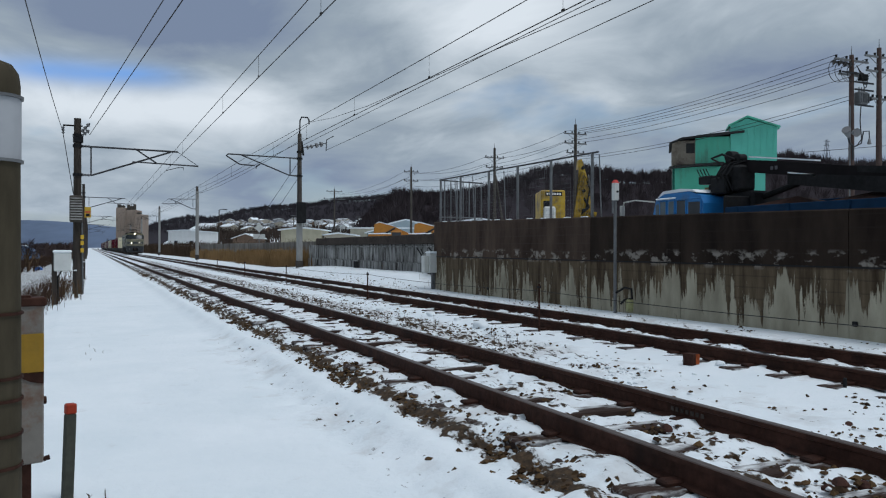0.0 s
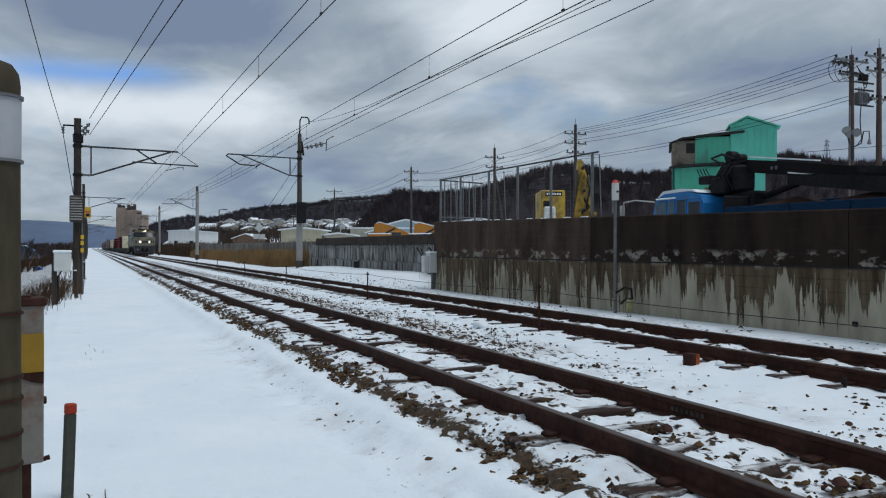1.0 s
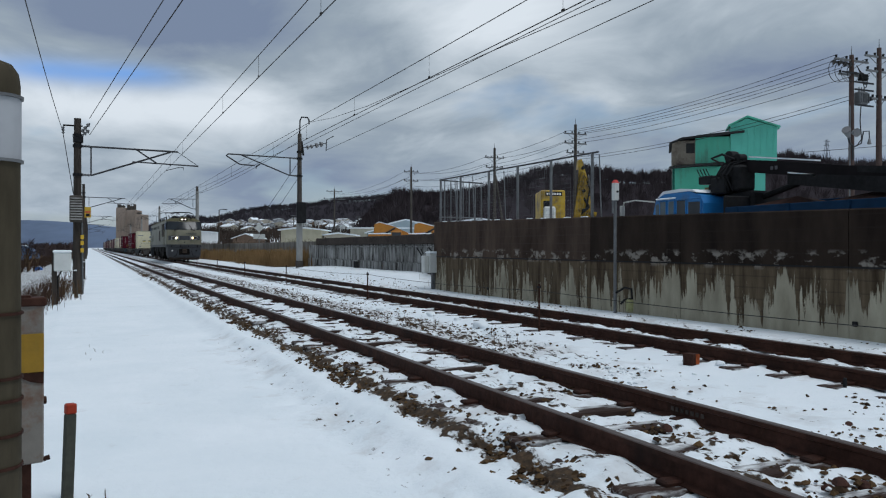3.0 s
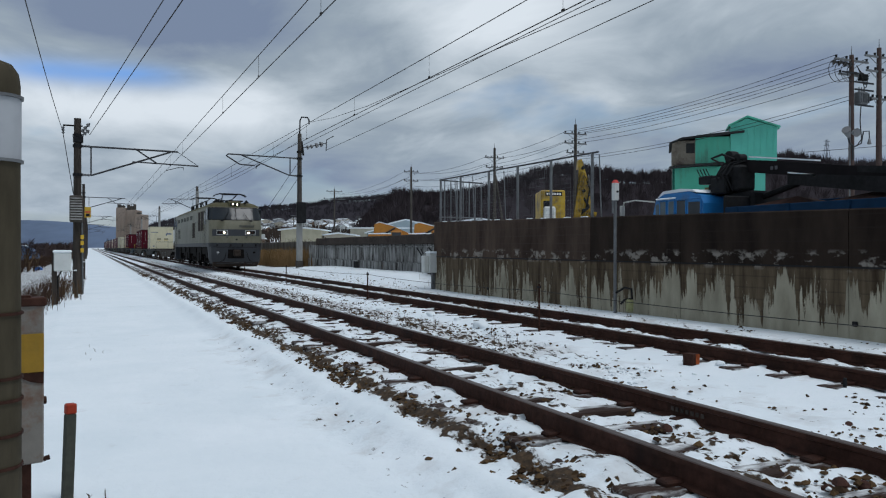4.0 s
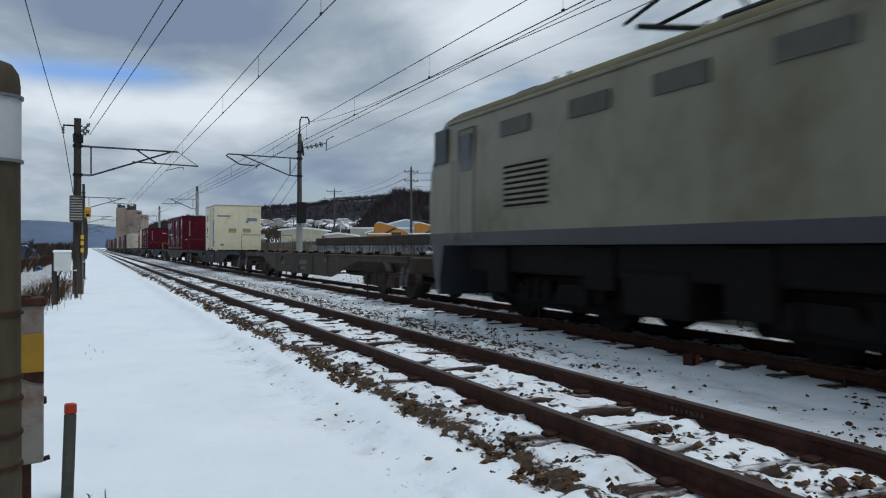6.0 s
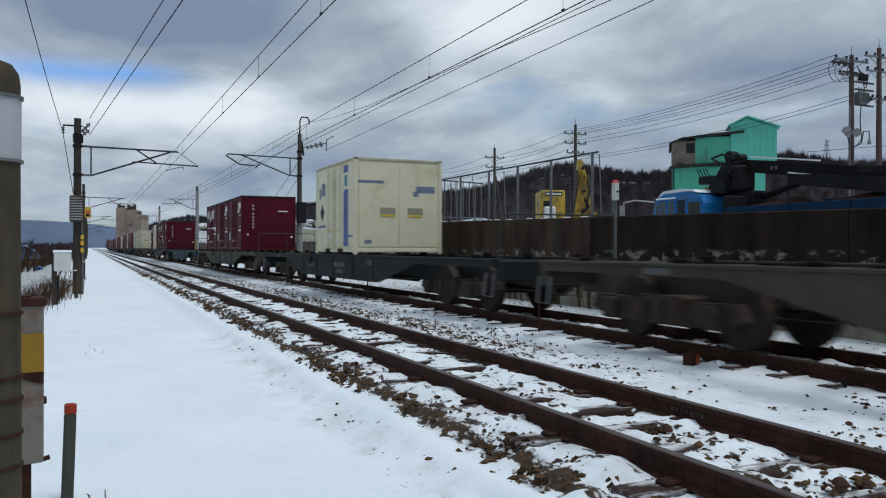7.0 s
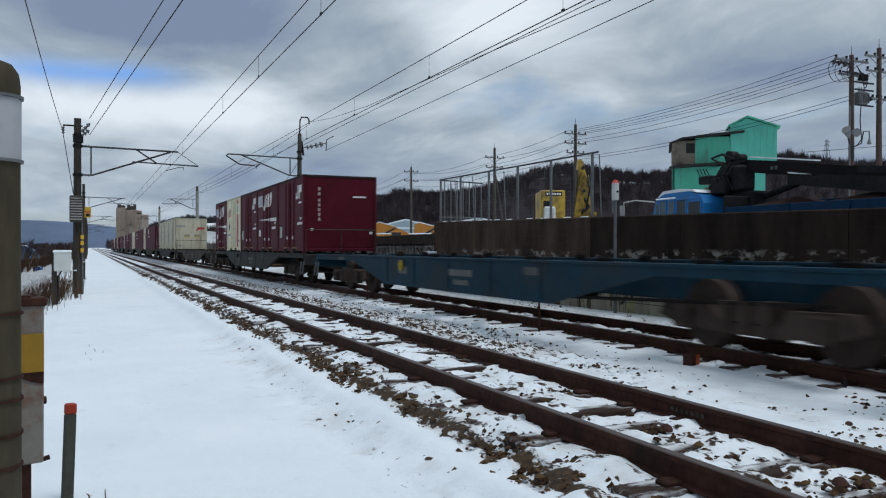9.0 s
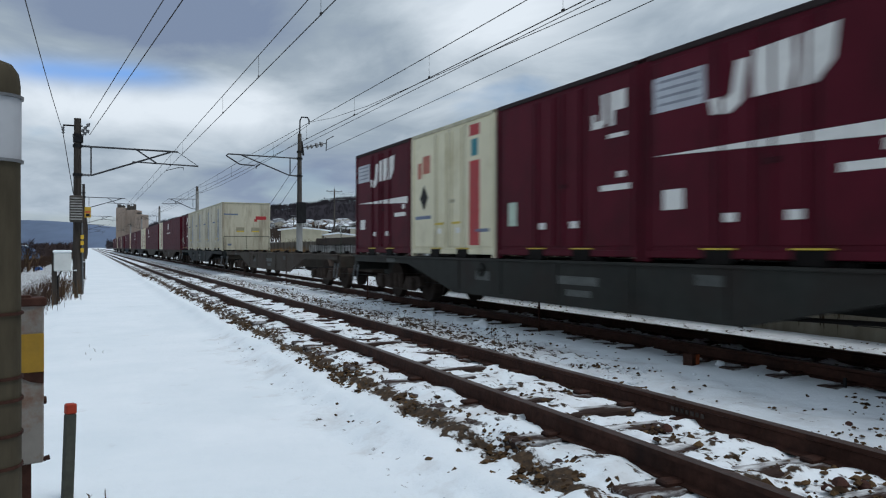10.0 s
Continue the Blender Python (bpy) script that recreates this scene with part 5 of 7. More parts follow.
def catenary_mast(x, y, side, base, height, arm, label, wood=False, boxed=False, pale_to=0.0):
    """A mast with a hinged cantilever that reaches over the track; side is the way it reaches."""
    t = thing("catenary_mast", label, "catenary mast", "catenary masts", pose(x, y, 0))
    body = DARK_CONCRETE if not wood else WOOD
    if pale_to:
        part("lower_pole", Shape().tube((0, 0, base), (0, 0, pale_to), 0.17, 0.16, 16), PALE_POLE, t, "pale concrete lower half", True)
        part("upper_pole", Shape().tube((0, 0, pale_to), (0, 0, height), 0.14, 0.10, 16), body, t, "dark weathered upper half", True)
        part("foot_sleeve", Shape().tube((0, 0, base), (0, 0, base + 0.75), 0.20, n=16), DARK_CONCRETE, t, "", True)
    else:
        part("pole", Shape().tube((0, 0, base), (0, 0, height), 0.15, 0.11, 16), body, t, "", True)
    zt, zb = arm["top"], arm["bottom"]
    reach = arm["reach"] * side
    if arm.get("hook"):
        c = part("cantilever", Shape().path([(0, 0, zt), (reach * 0.97, 0, zt + 0.06), (reach, 0, zt - 0.02), (reach * 0.97, 0, zt - 0.1), (reach * 0.82, 0, zt - 0.44), (reach * 0.62, 0, zt - 0.47)], 0.036).path([(0, 0, zb), (side * 0.55, 0, zb + 0.02), (reach * 0.80, 0, zt + 0.04)], 0.036).path([(side * 0.5, 0, zt), (side * 0.5, 0, zb)], 0.03), ARM_STEEL, t, "dull tubular cantilever with a hooked end")
        part("steady_arm", Shape().path([(reach * 0.55, 0, zt - 0.38), (reach * 0.60, 0, zt - 0.50), (reach * 0.60, 0, zt - 0.62)], 0.03), ARM_STEEL, c)
    else:
        c = part("cantilever", Shape().path([(0, 0, zt), (reach * 0.82, 0, zt - 0.04)], 0.034).path([(0, 0, zb), (side * 0.45, 0, zb), (reach * 0.76, 0, zt - 0.06)], 0.034).path([(side * 0.42, 0, zt), (side * 0.42, 0, zb)], 0.028), ARM_STEEL, t, "dull tubular cantilever")
        part("steady_arm", Shape().path([(reach * 0.46, 0, zt - 0.0), (reach * 0.64, 0, zt - 0.47)], 0.028).path([(reach * 0.44, 0, zt - 0.46), (reach, 0, zt - 0.52)], 0.026).path([(reach * 0.72, 0, zt - 0.72), (reach * 0.82, 0, zt - 0.60), (reach * 0.87, 0, zt - 0.58), (reach * 0.87, 0, zt - 0.68)], 0.014).path([(reach * 0.82, 0, zt - 0.04), (reach, 0, zt - 0.52)], 0.010), ARM_STEEL, c)
    sh = Shape()
    bell_insulator(sh, (side * 0.14, 0, zt), (side * 0.40, 0, zt), 0.06)
    bell_insulator(sh, (side * 0.14, 0, zb), (side * 0.40, 0, zb), 0.06)
    part("insulator", sh, AGED_PORCELAIN, c)
    for z in (zt, zb, zt + 0.35):
        part("clamp_band", Shape().tube((0, 0, z - 0.05), (0, 0, z + 0.05), 0.155, n=14), BLACK, t)
    return t


ARM_L = dict(top=4.62, bottom=3.64, reach=3.95)
mast = catenary_mast(-0.37, 29.4, 1, -0.7, 5.55, ARM_L, "dark weathered catenary mast with a transformer box and yellow plates", wood=True)
box = part("transformer_box", Shape().box(-0.24, 0.18, -0.32, -0.1, 2.02, 2.92, 0.03), DARK_CONCRETE, mast, "ribbed grey transformer box")
for i in range(9):
    part("cooling_fin", Shape().box(-0.21, 0.15, -0.35, -0.31, 2.1 + i * 0.088, 2.14 + i * 0.088), CONCRETE, box)
part("top_bracket", Shape().path([(-0.45, 0, 5.30), (0.16, 0, 5.30)], 0.03).path([(-0.42, 0, 5.30), (-0.44, 0, 5.0)], 0.02), BLACK, mast)
sh = Shape()
bell_insulator(sh, (-0.44, 0, 5.25), (-0.44, 0, 5.0), 0.06)
bell_insulator(sh, (0.1, 0, 4.95), (0.36, -0.12, 5.16), 0.08)
bell_insulator(sh, (0.12, 0, 5.1), (0.38, -0.2, 5.38), 0.07)
part("feeder_insulator", sh, AGED_PORCELAIN, mast)
part("rust_clamp", Shape().box(-0.14, 0.18, -0.14, 0.14, 4.72, 4.95, 0.03), BLACK, mast)
plate = part("number_plate", Shape().box(0.22, 0.42, -0.22, -0.2, 2.18, 2.54, 0.005), YELLOW, mast, "yellow plate with a red bar")
part("red_bar", Shape().box(0.235, 0.405, -0.226, -0.222, 2.35, 2.39), RED_PAINT, plate)
part("mark", Shape().box(0.26, 0.38, -0.226, -0.222, 2.22, 2.31), BLACK, plate)
part("cable_pipe", Shape().path([(0.17, -0.08, -0.5), (0.15, -0.08, 2.0)], 0.03), STEEL, mast)
for z in (1.0, 1.25, 1.45):
    part("warning_band", Shape().box(0.1, 0.2, -0.22, -0.18, z, z + 0.14), YELLOW, mast)

ARM_R = dict(top=5.83, bottom=4.92, reach=3.74, hook=True)
mast_r = catenary_mast(10.0, 40.4, -1, -0.25, 7.13, ARM_R, "catenary mast, dark above and pale concrete below, with a black box", pale_to=2.5)
part("switch_box", Shape().box(-0.2, 0.28, -0.34, -0.12, 2.45, 3.55, 0.03), BLACK, mast_r, "black cabinet strapped to the mast")
part("goose_neck", Shape().path([(0.0, 0, 7.1), (0.02, 0, 7.8), (0.1, 0, 8.0), (0.42, 0, 8.0), (0.5, 0, 7.85), (0.5, 0, 7.65)], 0.04), ARM_STEEL, mast_r)
sh = Shape()
bell_insulator(sh, (0.35, 0, 6.42), (0.75, 0, 6.52), 0.12, 2)
bell_insulator(sh, (0.8, 0, 6.54), (1.3, 0, 6.68), 0.15, 2)
part("strain_insulator", sh, AGED_PORCELAIN, mast_r)
part("outrigger", Shape().path([(0.1, 0, 6.38), (1.45, 0, 6.72)], 0.025).path([(1.42, 0, 6.32), (1.45, 0, 6.9), (1.85, 0, 7.12)], 0.025).path([(0.1, 0, 6.75), (0.2, 0, 6.0)], 0.06), BLACK, mast_r)
part("stay_wire", Shape().path([(0.0, 0.1, 4.9), (-0.5, 9, 1.6)], 0.012).path([(0.0, 0.1, 5.7), (-0.4, 12, 2.0)], 0.012), WIRE, mast_r)
for y, h in ((83.0, 7.4), (130.2, 7.65), (176, 7.6), (224, 7.6)):
    catenary_mast(10.0, y, -1, -0.3, h, dict(top=6.1, bottom=5.1, reach=3.4), "pale concrete catenary mast beside the far track", pale_to=h - 0.5)
for y in (74.0, 118.0, 162.0, 208.0):
    catenary_mast(-0.45, y, 1, -0.8, 6.6, dict(top=5.5, bottom=4.6, reach=4.0), "dark catenary mast beside the near track", wood=True)


def line_wire(name, label, pts, r=0.009):
    sh = Shape()
    sh.path(pts, r, 5)
    return tagged(part(name, sh, WIRE), label, "overhead wire", "overhead wires")


def overhead_line(x, spans, contact, messenger, sag, label):
    """Contact wire, messenger with its sag, and the droppers between, span after span."""
    t = thing("overhead_line", label, "overhead line", "overhead wires")
    part("contact_wire", Shape().path([(x, spans[0], contact), (x, spans[-1], contact)], 0.010, 6), WIRE, t)
    for a, b in zip(spans, spans[1:]):
        pts = hang((x, a, messenger), (x, b, messenger), sag, 12)
        part("messenger_wire", Shape().path(pts, 0.010, 5), WIRE, t)
        if b < 140:
            n = 8
            for i in range(1, n):
                y = a + (b - a) * i / n
                z = messenger - 4 * sag * (i / n) * (1 - i / n)
                part("dropper", Shape().tube((x, y, contact), (x, y, z), 0.004, n=4), WIRE, t)
                part("dropper_clip", Shape().box(x - 0.012, x + 0.012, y - 0.04, y + 0.04, contact - 0.01, contact + 0.04), WIRE, t)
    return t


overhead_line(NEAR_X, [-50, -14, 29.4, 74, 118, 162, 208, 300, 420], 5.17, 5.70, 0.03, "contact and messenger wires over the near track")
overhead_line(FAR_X, [-50, -6, 40.4, 83, 130, 176, 224, 320, 420], 5.23, 5.86, 0.09, "contact and messenger wires over the far track")
line_wire("feeder_wire", "thin feeder wire along the far masts", hang((11.45, 40.4, 6.35), (11.45, -8, 7.0), 0.0), 0.011)
line_wire("feeder_wire", "thin feeder wire along the far masts", hang((10.2, 40.4, 6.55), (10.2, -8, 6.78), 0.0), 0.011)
line_wire("feeder_wire", "feeder wire leaving the goose neck of the mast", [(10.5, 40.4, 7.75), (10.5, 36, 7.33), (10.5, 30.9, 7.05), (10.5, 20.6, 6.83), (10.5, 14.3, 6.66), (10.5, -8, 6.3)], 0.011)
for a, b in ((40.4, 83), (83, 130), (130, 176), (176, 224)):
    line_wire("feeder_wire", "feeder wire between the far masts", hang((10.45, a, 7.6), (10.3, b, 7.3), 0.3), 0.012)
    line_wire("feeder_wire", "feeder wire between the far masts", hang((10.2, a, 6.9), (10.2, b, 6.7), 0.3), 0.012)
line_wire("feeder_wire", "feeder wire leading to the near mast", hang((0.0, 29.3, 5.56), (2.13, 3.0, 5.53), 0.0), 0.010)
line_wire("feeder_wire", "feeder wire leading to the near mast", hang((0.0, 29.3, 5.0), (2.0, 4.0, 5.0), 0.0), 0.010)
line_wire("feeder_wire", "single wire on the mast's outer bracket", hang((-0.81, 29.4, 5.05), (-0.98, 4.0, 5.3), 0.2), 0.009)
line_wire("feeder_wire", "wire from the outer bracket down the mast", hang((-0.81, 29.4, 5.0), (-0.50, 29.5, 3.0), 0.0, 2), 0.012)


def line_post(x, y, h, label):
    """A thin iron post that holds a low wire between the tracks."""
    z = float(lie(x, y))
    t = thing("wire_post", label, "wire post", "wire posts between the tracks", pose(x, y, z))
    part("post", Shape().tube((0, 0, -0.15), (0, 0, h), 0.017, n=8), RUST, t)
    part("wire_eye", Shape().tube((-0.03, 0, h * 0.93), (0.03, 0, h * 0.93), 0.02, n=8), BLACK, t)


POSTS = [(6.55, 10.78), (6.5, 19.1), (6.5, 28.2), (6.5, 36.5), (6.5, 45.0), (6.5, 54)]
for x, y in POSTS:
    line_post(x, y, 0.76 if y < 15 else 0.7, "thin rusty iron post in the snow between the tracks")
for a, b in zip([(6.6, 2.4)] + POSTS, POSTS):
    line_wire("low_wire", "slack wire strung between the low posts", hang((a[0], a[1], 0.49), (b[0], b[1], 0.49), 0.05, 8), 0.005)


def warning_signal():
    t = thing("signal_post", "slim grey post with a white red-topped lamp box", "signal post", at=pose(9.3, 12.49, 0))
    part("post", Shape().tube((0, 0, -0.2), (0, 0, 2.12), 0.032, n=12), STEEL, t, "", True)
    head = part("lamp_box", Shape().box(-0.06, 0.06, -0.05, 0.05, 2.10, 2.44, 0.015), BOX_WHITE, t, "white lamp box")
    part("red_cap", Shape().loft([[(-0.06, -0.05, 2.44), (0.06, -0.05, 2.44), (0.06, 0.05, 2.44), (-0.06, 0.05, 2.44)], [(-0.025, -0.02, 2.50), (0.025, -0.02, 2.50), (0.025, 0.02, 2.50), (-0.025, 0.02, 2.50)]]), RED_PAINT, head, "red pyramid cap")
    part("lens", Shape().tube((0.01, -0.05, 2.27), (0.01, -0.065, 2.27), 0.022, n=12), BLACK, head)
    part("side_tube", Shape().tube((-0.055, 0, 1.85), (-0.055, 0, 2.1), 0.022, n=8), STEEL, t)
    part("bracket", Shape().path([(0, 0, 0.30), (0.06, -0.22, 0.42), (0.08, -0.40, 0.40), (0.08, -0.42, 0.22), (0.05, -0.22, 0.18), (0.05, -0.12, 0.10)], 0.022), BLACK, t)
    part("loudspeaker", Shape().box(0.0, 0.12, -0.44, -0.30, -0.04, 0.20, 0.03), mat("olive_enamel", (0.22, 0.22, 0.10), 0.5), t)


warning_signal()


def relay_box():
    t = thing("relay_box", "pale grey relay cabinet with snow on its lid", "electrical cabinet", at=pose(9.35, 21.75, 0))
    part("body", Shape().box(0.02, 0.42, 0, 0.3, 0.42, 1.0, 0.02), BOX_WHITE, t)
    part("side_cabinet", Shape().box(-0.14, 0.02, 0.05, 0.28, 0.42, 0.94, 0.02), BOX_WHITE, t)
    part("snow_cap", Shape().box(0.0, 0.44, -0.02, 0.32, 1.0, 1.07, 0.03), SNOW, t)
    part("leg", Shape().box(0.15, 0.25, 0.1, 0.2, -0.25, 0.42), STEEL, t)


relay_box()


def marker(x, y, size, label, mats, name="track_marker", lean=0.0):
    z = float(lie(x, y))
    t = thing(name, label, "marker", at=pose(x, y, z, 0, lean, 12))
    w, h = size
    part("body", Shape().box(-w / 2, w / 2, -w / 2, w / 2, -0.1, h, 0.006), mats[0], t)
    if len(mats) > 1:
        part("painted_face", Shape().box(w * 0.02, w / 2 + 0.003, -w / 2 - 0.004, -w / 2 + 0.02, h * 0.05, h - 0.006), mats[1], t, "faded red face")
    return t


marker(6.34, 7.08, (0.13, 0.13), "squat wooden track marker with a faded red face", (RUST, mat("faded_red_paint", (0.25, 0.06, 0.02), 0.7, vary=0.5, grain=25)))
marker(6.55, 5.22, (0.03, 0.1), "thin dark peg standing in snow", (BLACK,), "peg")
marker(10.05, 31.0, (0.16, 0.17), "small dark box half sunk in snow", (BLACK,), "cable_pit")
marker(6.25, 13.2, (0.10, 0.05), "lump of snow beside the track", (SNOW,), "snow_lump")


def snow_clod(x, y, r, seed):
    """A lump of shovelled snow with a broken outline."""
    rnd = random.Random(seed)
    bm = bmesh.new()
    bmesh.ops.create_icosphere(bm, subdivisions=3, radius=r)
    for v in bm.verts:
        n = noise.noise(v.co * (2.2 / r) * 0.5 + Vector((seed, 0, 0)))
        v.co *= 1 + 0.45 * n
        v.co.z *= 0.72
    me = bpy.data.meshes.new("snow_clod")
    bm.to_mesh(me)
    bm.free()
    me.materials.append(SNOW)
    me.shade_smooth()
    ob = new("snow_clod", me)
    ob.matrix_basis = pose(x, y, float(lie(x, y)) + r * 0.35, 0, 0, seed * 40)
    tagged(ob, "clod of white snow lying beside the rails", "snow clod", "snow clods")


for i, (x, y, r) in enumerate(((6.15, 12.0, 0.13), (6.2, 14.3, 0.09), (6.56, 6.85, 0.055), (5.9, 16.5, 0.08), (6.72, 6.1, 0.035))):
    snow_clod(x, y, r, i + 1)


# ---- foreground, left ----
def timber_post():
    t = thing("timber_post", "old brown post with a white band, bound with wire", "post", at=pose(-0.36, 3.66, 0))
    r = 0.102
    part("post", Shape().loft([[(rr * math.cos(a), rr * math.sin(a), z) for a in [2 * math.pi * i / 24 for i in range(24)]] for rr, z in ((r + 0.01, -0.6), (r + 0.004, 0.6), (r, 1.5), (r, 1.83), (r * 0.93, 1.88), (r * 0.7, 1.915), (r * 0.3, 1.93))]), mat("brown_post", (0.060, 0.050, 0.033), 0.8, vary=0.35, grain=14, bump=0.3, stretch=(1, 1, 0.25), dirt=(0.03, 0.025, 0.02), dirt_amt=0.3), t, "", True)
    part("white_band", Shape().tube((0, 0, 1.525), (0, 0, 1.775), r + 0.003, n=24, caps=False), mat("white_tape", (0.36, 0.37, 0.39), 0.5, vary=0.12, grain=10), t, "white reflective band", True)
    for z in (1.52, 1.78, 0.90, 0.64, 0.55, 0.41, 0.28):
        part("wire_tie", Shape().tube((0, 0, z - 0.006), (0, 0, z + 0.006), r + 0.012, n=24), RUST if z < 1.5 else STEEL, t)
    return t


timber_post()


def crossing_cabinet():
    t = thing("sign_stake", "pale boxed stake with a yellow plate and rust stains", "sign post", at=pose(-0.27, 4.06, 0, 0, 0, 12))
    part("stake", Shape().box(-0.02, 0.025, -0.03, 0.03, -0.6, 0.95, 0.004), RUST, t)
    part("case", Shape().box(-0.085, 0.075, -0.04, 0.04, 0.18, 0.93, 0.008), mat("rust_streaked_enamel", (0.20, 0.185, 0.165), 0.6, vary=0.2, grain=9, dirt=(0.14, 0.06, 0.03), dirt_amt=0.35, dirt_scale=5), t)
    part("cap", Shape().box(-0.095, 0.085, -0.05, 0.05, 0.90, 0.94, 0.006), RUST, t)
    part("yellow_plate", Shape().box(-0.08, 0.073, -0.048, -0.042, 0.60, 0.775), mat("yellow_plate", (0.30, 0.17, 0.001), 0.5, vary=0.2, grain=14), t, "yellow plate")
    part("rust_patch", Shape().add([(-0.06, -0.046, 0.60), (0.073, -0.046, 0.60), (0.073, -0.046, 0.545), (0.02, -0.046, 0.555)], [(0, 1, 2, 3)]), RUST, t)
    part("bolt", Shape().tube((0.09, 0, 0.46), (0.07, 0, 0.46), 0.018, n=8), RUST, t)
    part("foot_clip", Shape().path([(0.06, -0.02, 0.19), (0.10, -0.03, 0.20)], 0.012), RUST, t)
    return t


crossing_cabinet()


def boundary_stake():
    t = thing("boundary_stake", "grey concrete boundary stake with a red top in snow", "boundary stake", at=pose(-0.125, 5.46, float(lie(-0.125, 5.46)), 0, 2.0, 22))
    grey = mat("mossy_concrete", (0.055, 0.056, 0.046), 0.85, vary=0.3, grain=18, dirt=(0.05, 0.05, 0.035), dirt_amt=0.3)
    part("stake", Shape().box(-0.031, 0.031, -0.026, 0.026, -0.2, 0.535, 0.006), grey, t)
    part("red_top", Shape().box(-0.032, 0.032, -0.027, 0.027, 0.535, 0.60, 0.008), mat("orange_red_paint", (0.26, 0.035, 0.018), 0.6, vary=0.25, grain=25), t, "orange-red painted top")


boundary_stake()


def meter_box():
    t = thing("meter_box", "white lineside box on a dark post, snow on top", "electrical cabinet", at=pose(-0.74, 25.5, 0))
    part("post", Shape().box(-0.26, -0.12, -0.05, 0.05, -1.0, 0.95, 0.01), WOOD, t)
    part("case", Shape().box(-0.2, 0.26, -0.16, 0.12, 0.48, 1.0, 0.02), BOX_WHITE, t)
    part("snow_cap", Shape().box(-0.24, 0.28, -0.18, 0.14, 1.0, 1.09, 0.04), SNOW, t)
    part("conduit", Shape().path([(0.0, 0, 0.48), (-0.1, 0, 0.3), (-0.1, 0, -0.8)], 0.03), BLACK, t)


meter_box()


def dead_stalks(name, label, spots, count, height, seed, material, droop=0.25, thick=0.006):
    """Dry stalks, each a few thin leaning blades, joined."""
    rnd = random.Random(seed)
    sh = Shape()
    for _ in range(count):
        x0, x1, y0, y1 = rnd.choice(spots)
        x, y = rnd.uniform(x0, x1), rnd.uniform(y0, y1)
        z = float(lie(x, y))
        h = height * rnd.uniform(0.5, 1.1)
        a, q = rnd.uniform(0, 6.28), rnd.uniform(0, droop) * h
        p1 = Vector((x + q * 0.4 * math.cos(a), y + q * 0.4 * math.sin(a), z + h * 0.6))
        p2 = Vector((x + q * math.cos(a), y + q * math.sin(a), z + h))
        w = thick * rnd.uniform(0.7, 1.5)
        sh.add([(x - w, y, z - 0.05), (x + w, y, z - 0.05), (p1.x + w, p1.y, p1.z), (p1.x - w, p1.y, p1.z), tuple(p2)], [(0, 1, 2, 3), (3, 2, 4)])
        for _ in range(2):
            b = rnd.uniform(0, 6.28)
            l = h * rnd.uniform(0.15, 0.4)
            k = rnd.uniform(0.3, 0.95)
            o = Vector((x, y, z)).lerp(p2, k)
            e = o + Vector((math.cos(b) * l, math.sin(b) * l, l * rnd.uniform(-0.2, 0.8)))
            sh.add([(o.x - w * 0.7, o.y, o.z), (o.x + w * 0.7, o.y, o.z), tuple(e)], [(0, 1, 2)])
    me = bpy.data.meshes.new(name)
    me.from_pydata(sh.v, [], sh.f)
    me.materials.append(material)
    return tagged(new(name, me), label, "dry grass", kind="stuff")


WEED = mat("dry_weed", (0.085, 0.055, 0.032), 0.9, vary=0.5, grain=3, bump=0)
REED = mat("dry_reed", (0.20, 0.128, 0.06), 0.9, vary=0.35, grain=2, bump=0)
dead_stalks("lineside_weeds", "brown dead weeds along the bank", [(-1.6, -0.55, 22, 60), (-3.0, -0.9, 20, 45), (-0.9, -0.2, 26, 34)], 520, 0.6, 4, WEED, 0.5, 0.004)
dead_stalks("mast_thicket", "dense brown brambles round the mast foot", [(-1.7, -0.75, 25, 33), (-2.8, -1.1, 26, 46)], 480, 0.6, 24, mat("bramble", (0.05, 0.03, 0.022), 0.9, vary=0.5, grain=3, bump=0), 0.8, 0.006)
dead_stalks("bank_thicket", "dense dark brown scrub on the low ground", [(-14, -5, 90, 150), (-9, -3, 120, 220)], 1300, 1.2, 5, mat("dark_scrub", (0.045, 0.028, 0.02), 0.9, vary=0.5, grain=2, bump=0), 0.5, 0.03)
dead_stalks("reed_bed", "tall straw-coloured dry reeds in front of the wall", [(10.6, 11.7, 40.5, 95), (10.3, 11.8, 42, 62)], 4600, 1.05, 6, REED, 0.15, 0.014)
# far hedge colour includes a little painted haze
dead_stalks("field_hedge", "dark bare hedge along the far field", [(-70, -6, 170, 330), (-30, -4, 200, 420)], 3200, 4.0, 15, mat("hazy_scrub", (0.045, 0.032, 0.03), 0.95, vary=0.4, grain=0.3, bump=0), 0.5, 0.16)
dead_stalks("snow_grass", "single dry stalks in the snow", [(8.8, 10.5, 22, 40), (4.9, 5.9, 9, 18), (9.0, 9.5, 10, 22)], 90, 0.2, 7, WEED, 0.5, 0.003)
dead_stalks("path_twigs", "a few short dry twigs sticking out of the path snow", [(-0.15, 0.15, 4.6, 5.6), (0.1, 0.5, 3.6, 4.4), (-0.1, 0.3, 11.5, 14)], 26, 0.06, 31, WEED, 0.9, 0.003)
dead_stalks("slope_scrub", "brown scrub and bare shrubs on the house slope", [(42, 60, 290, 420), (55, 90, 300, 470), (80, 130, 300, 480)], 3800, 4.6, 18, mat("slope_brush", (0.045, 0.034, 0.028), 0.95, vary=0.4, grain=0.5, bump=0), 0.6, 0.10)
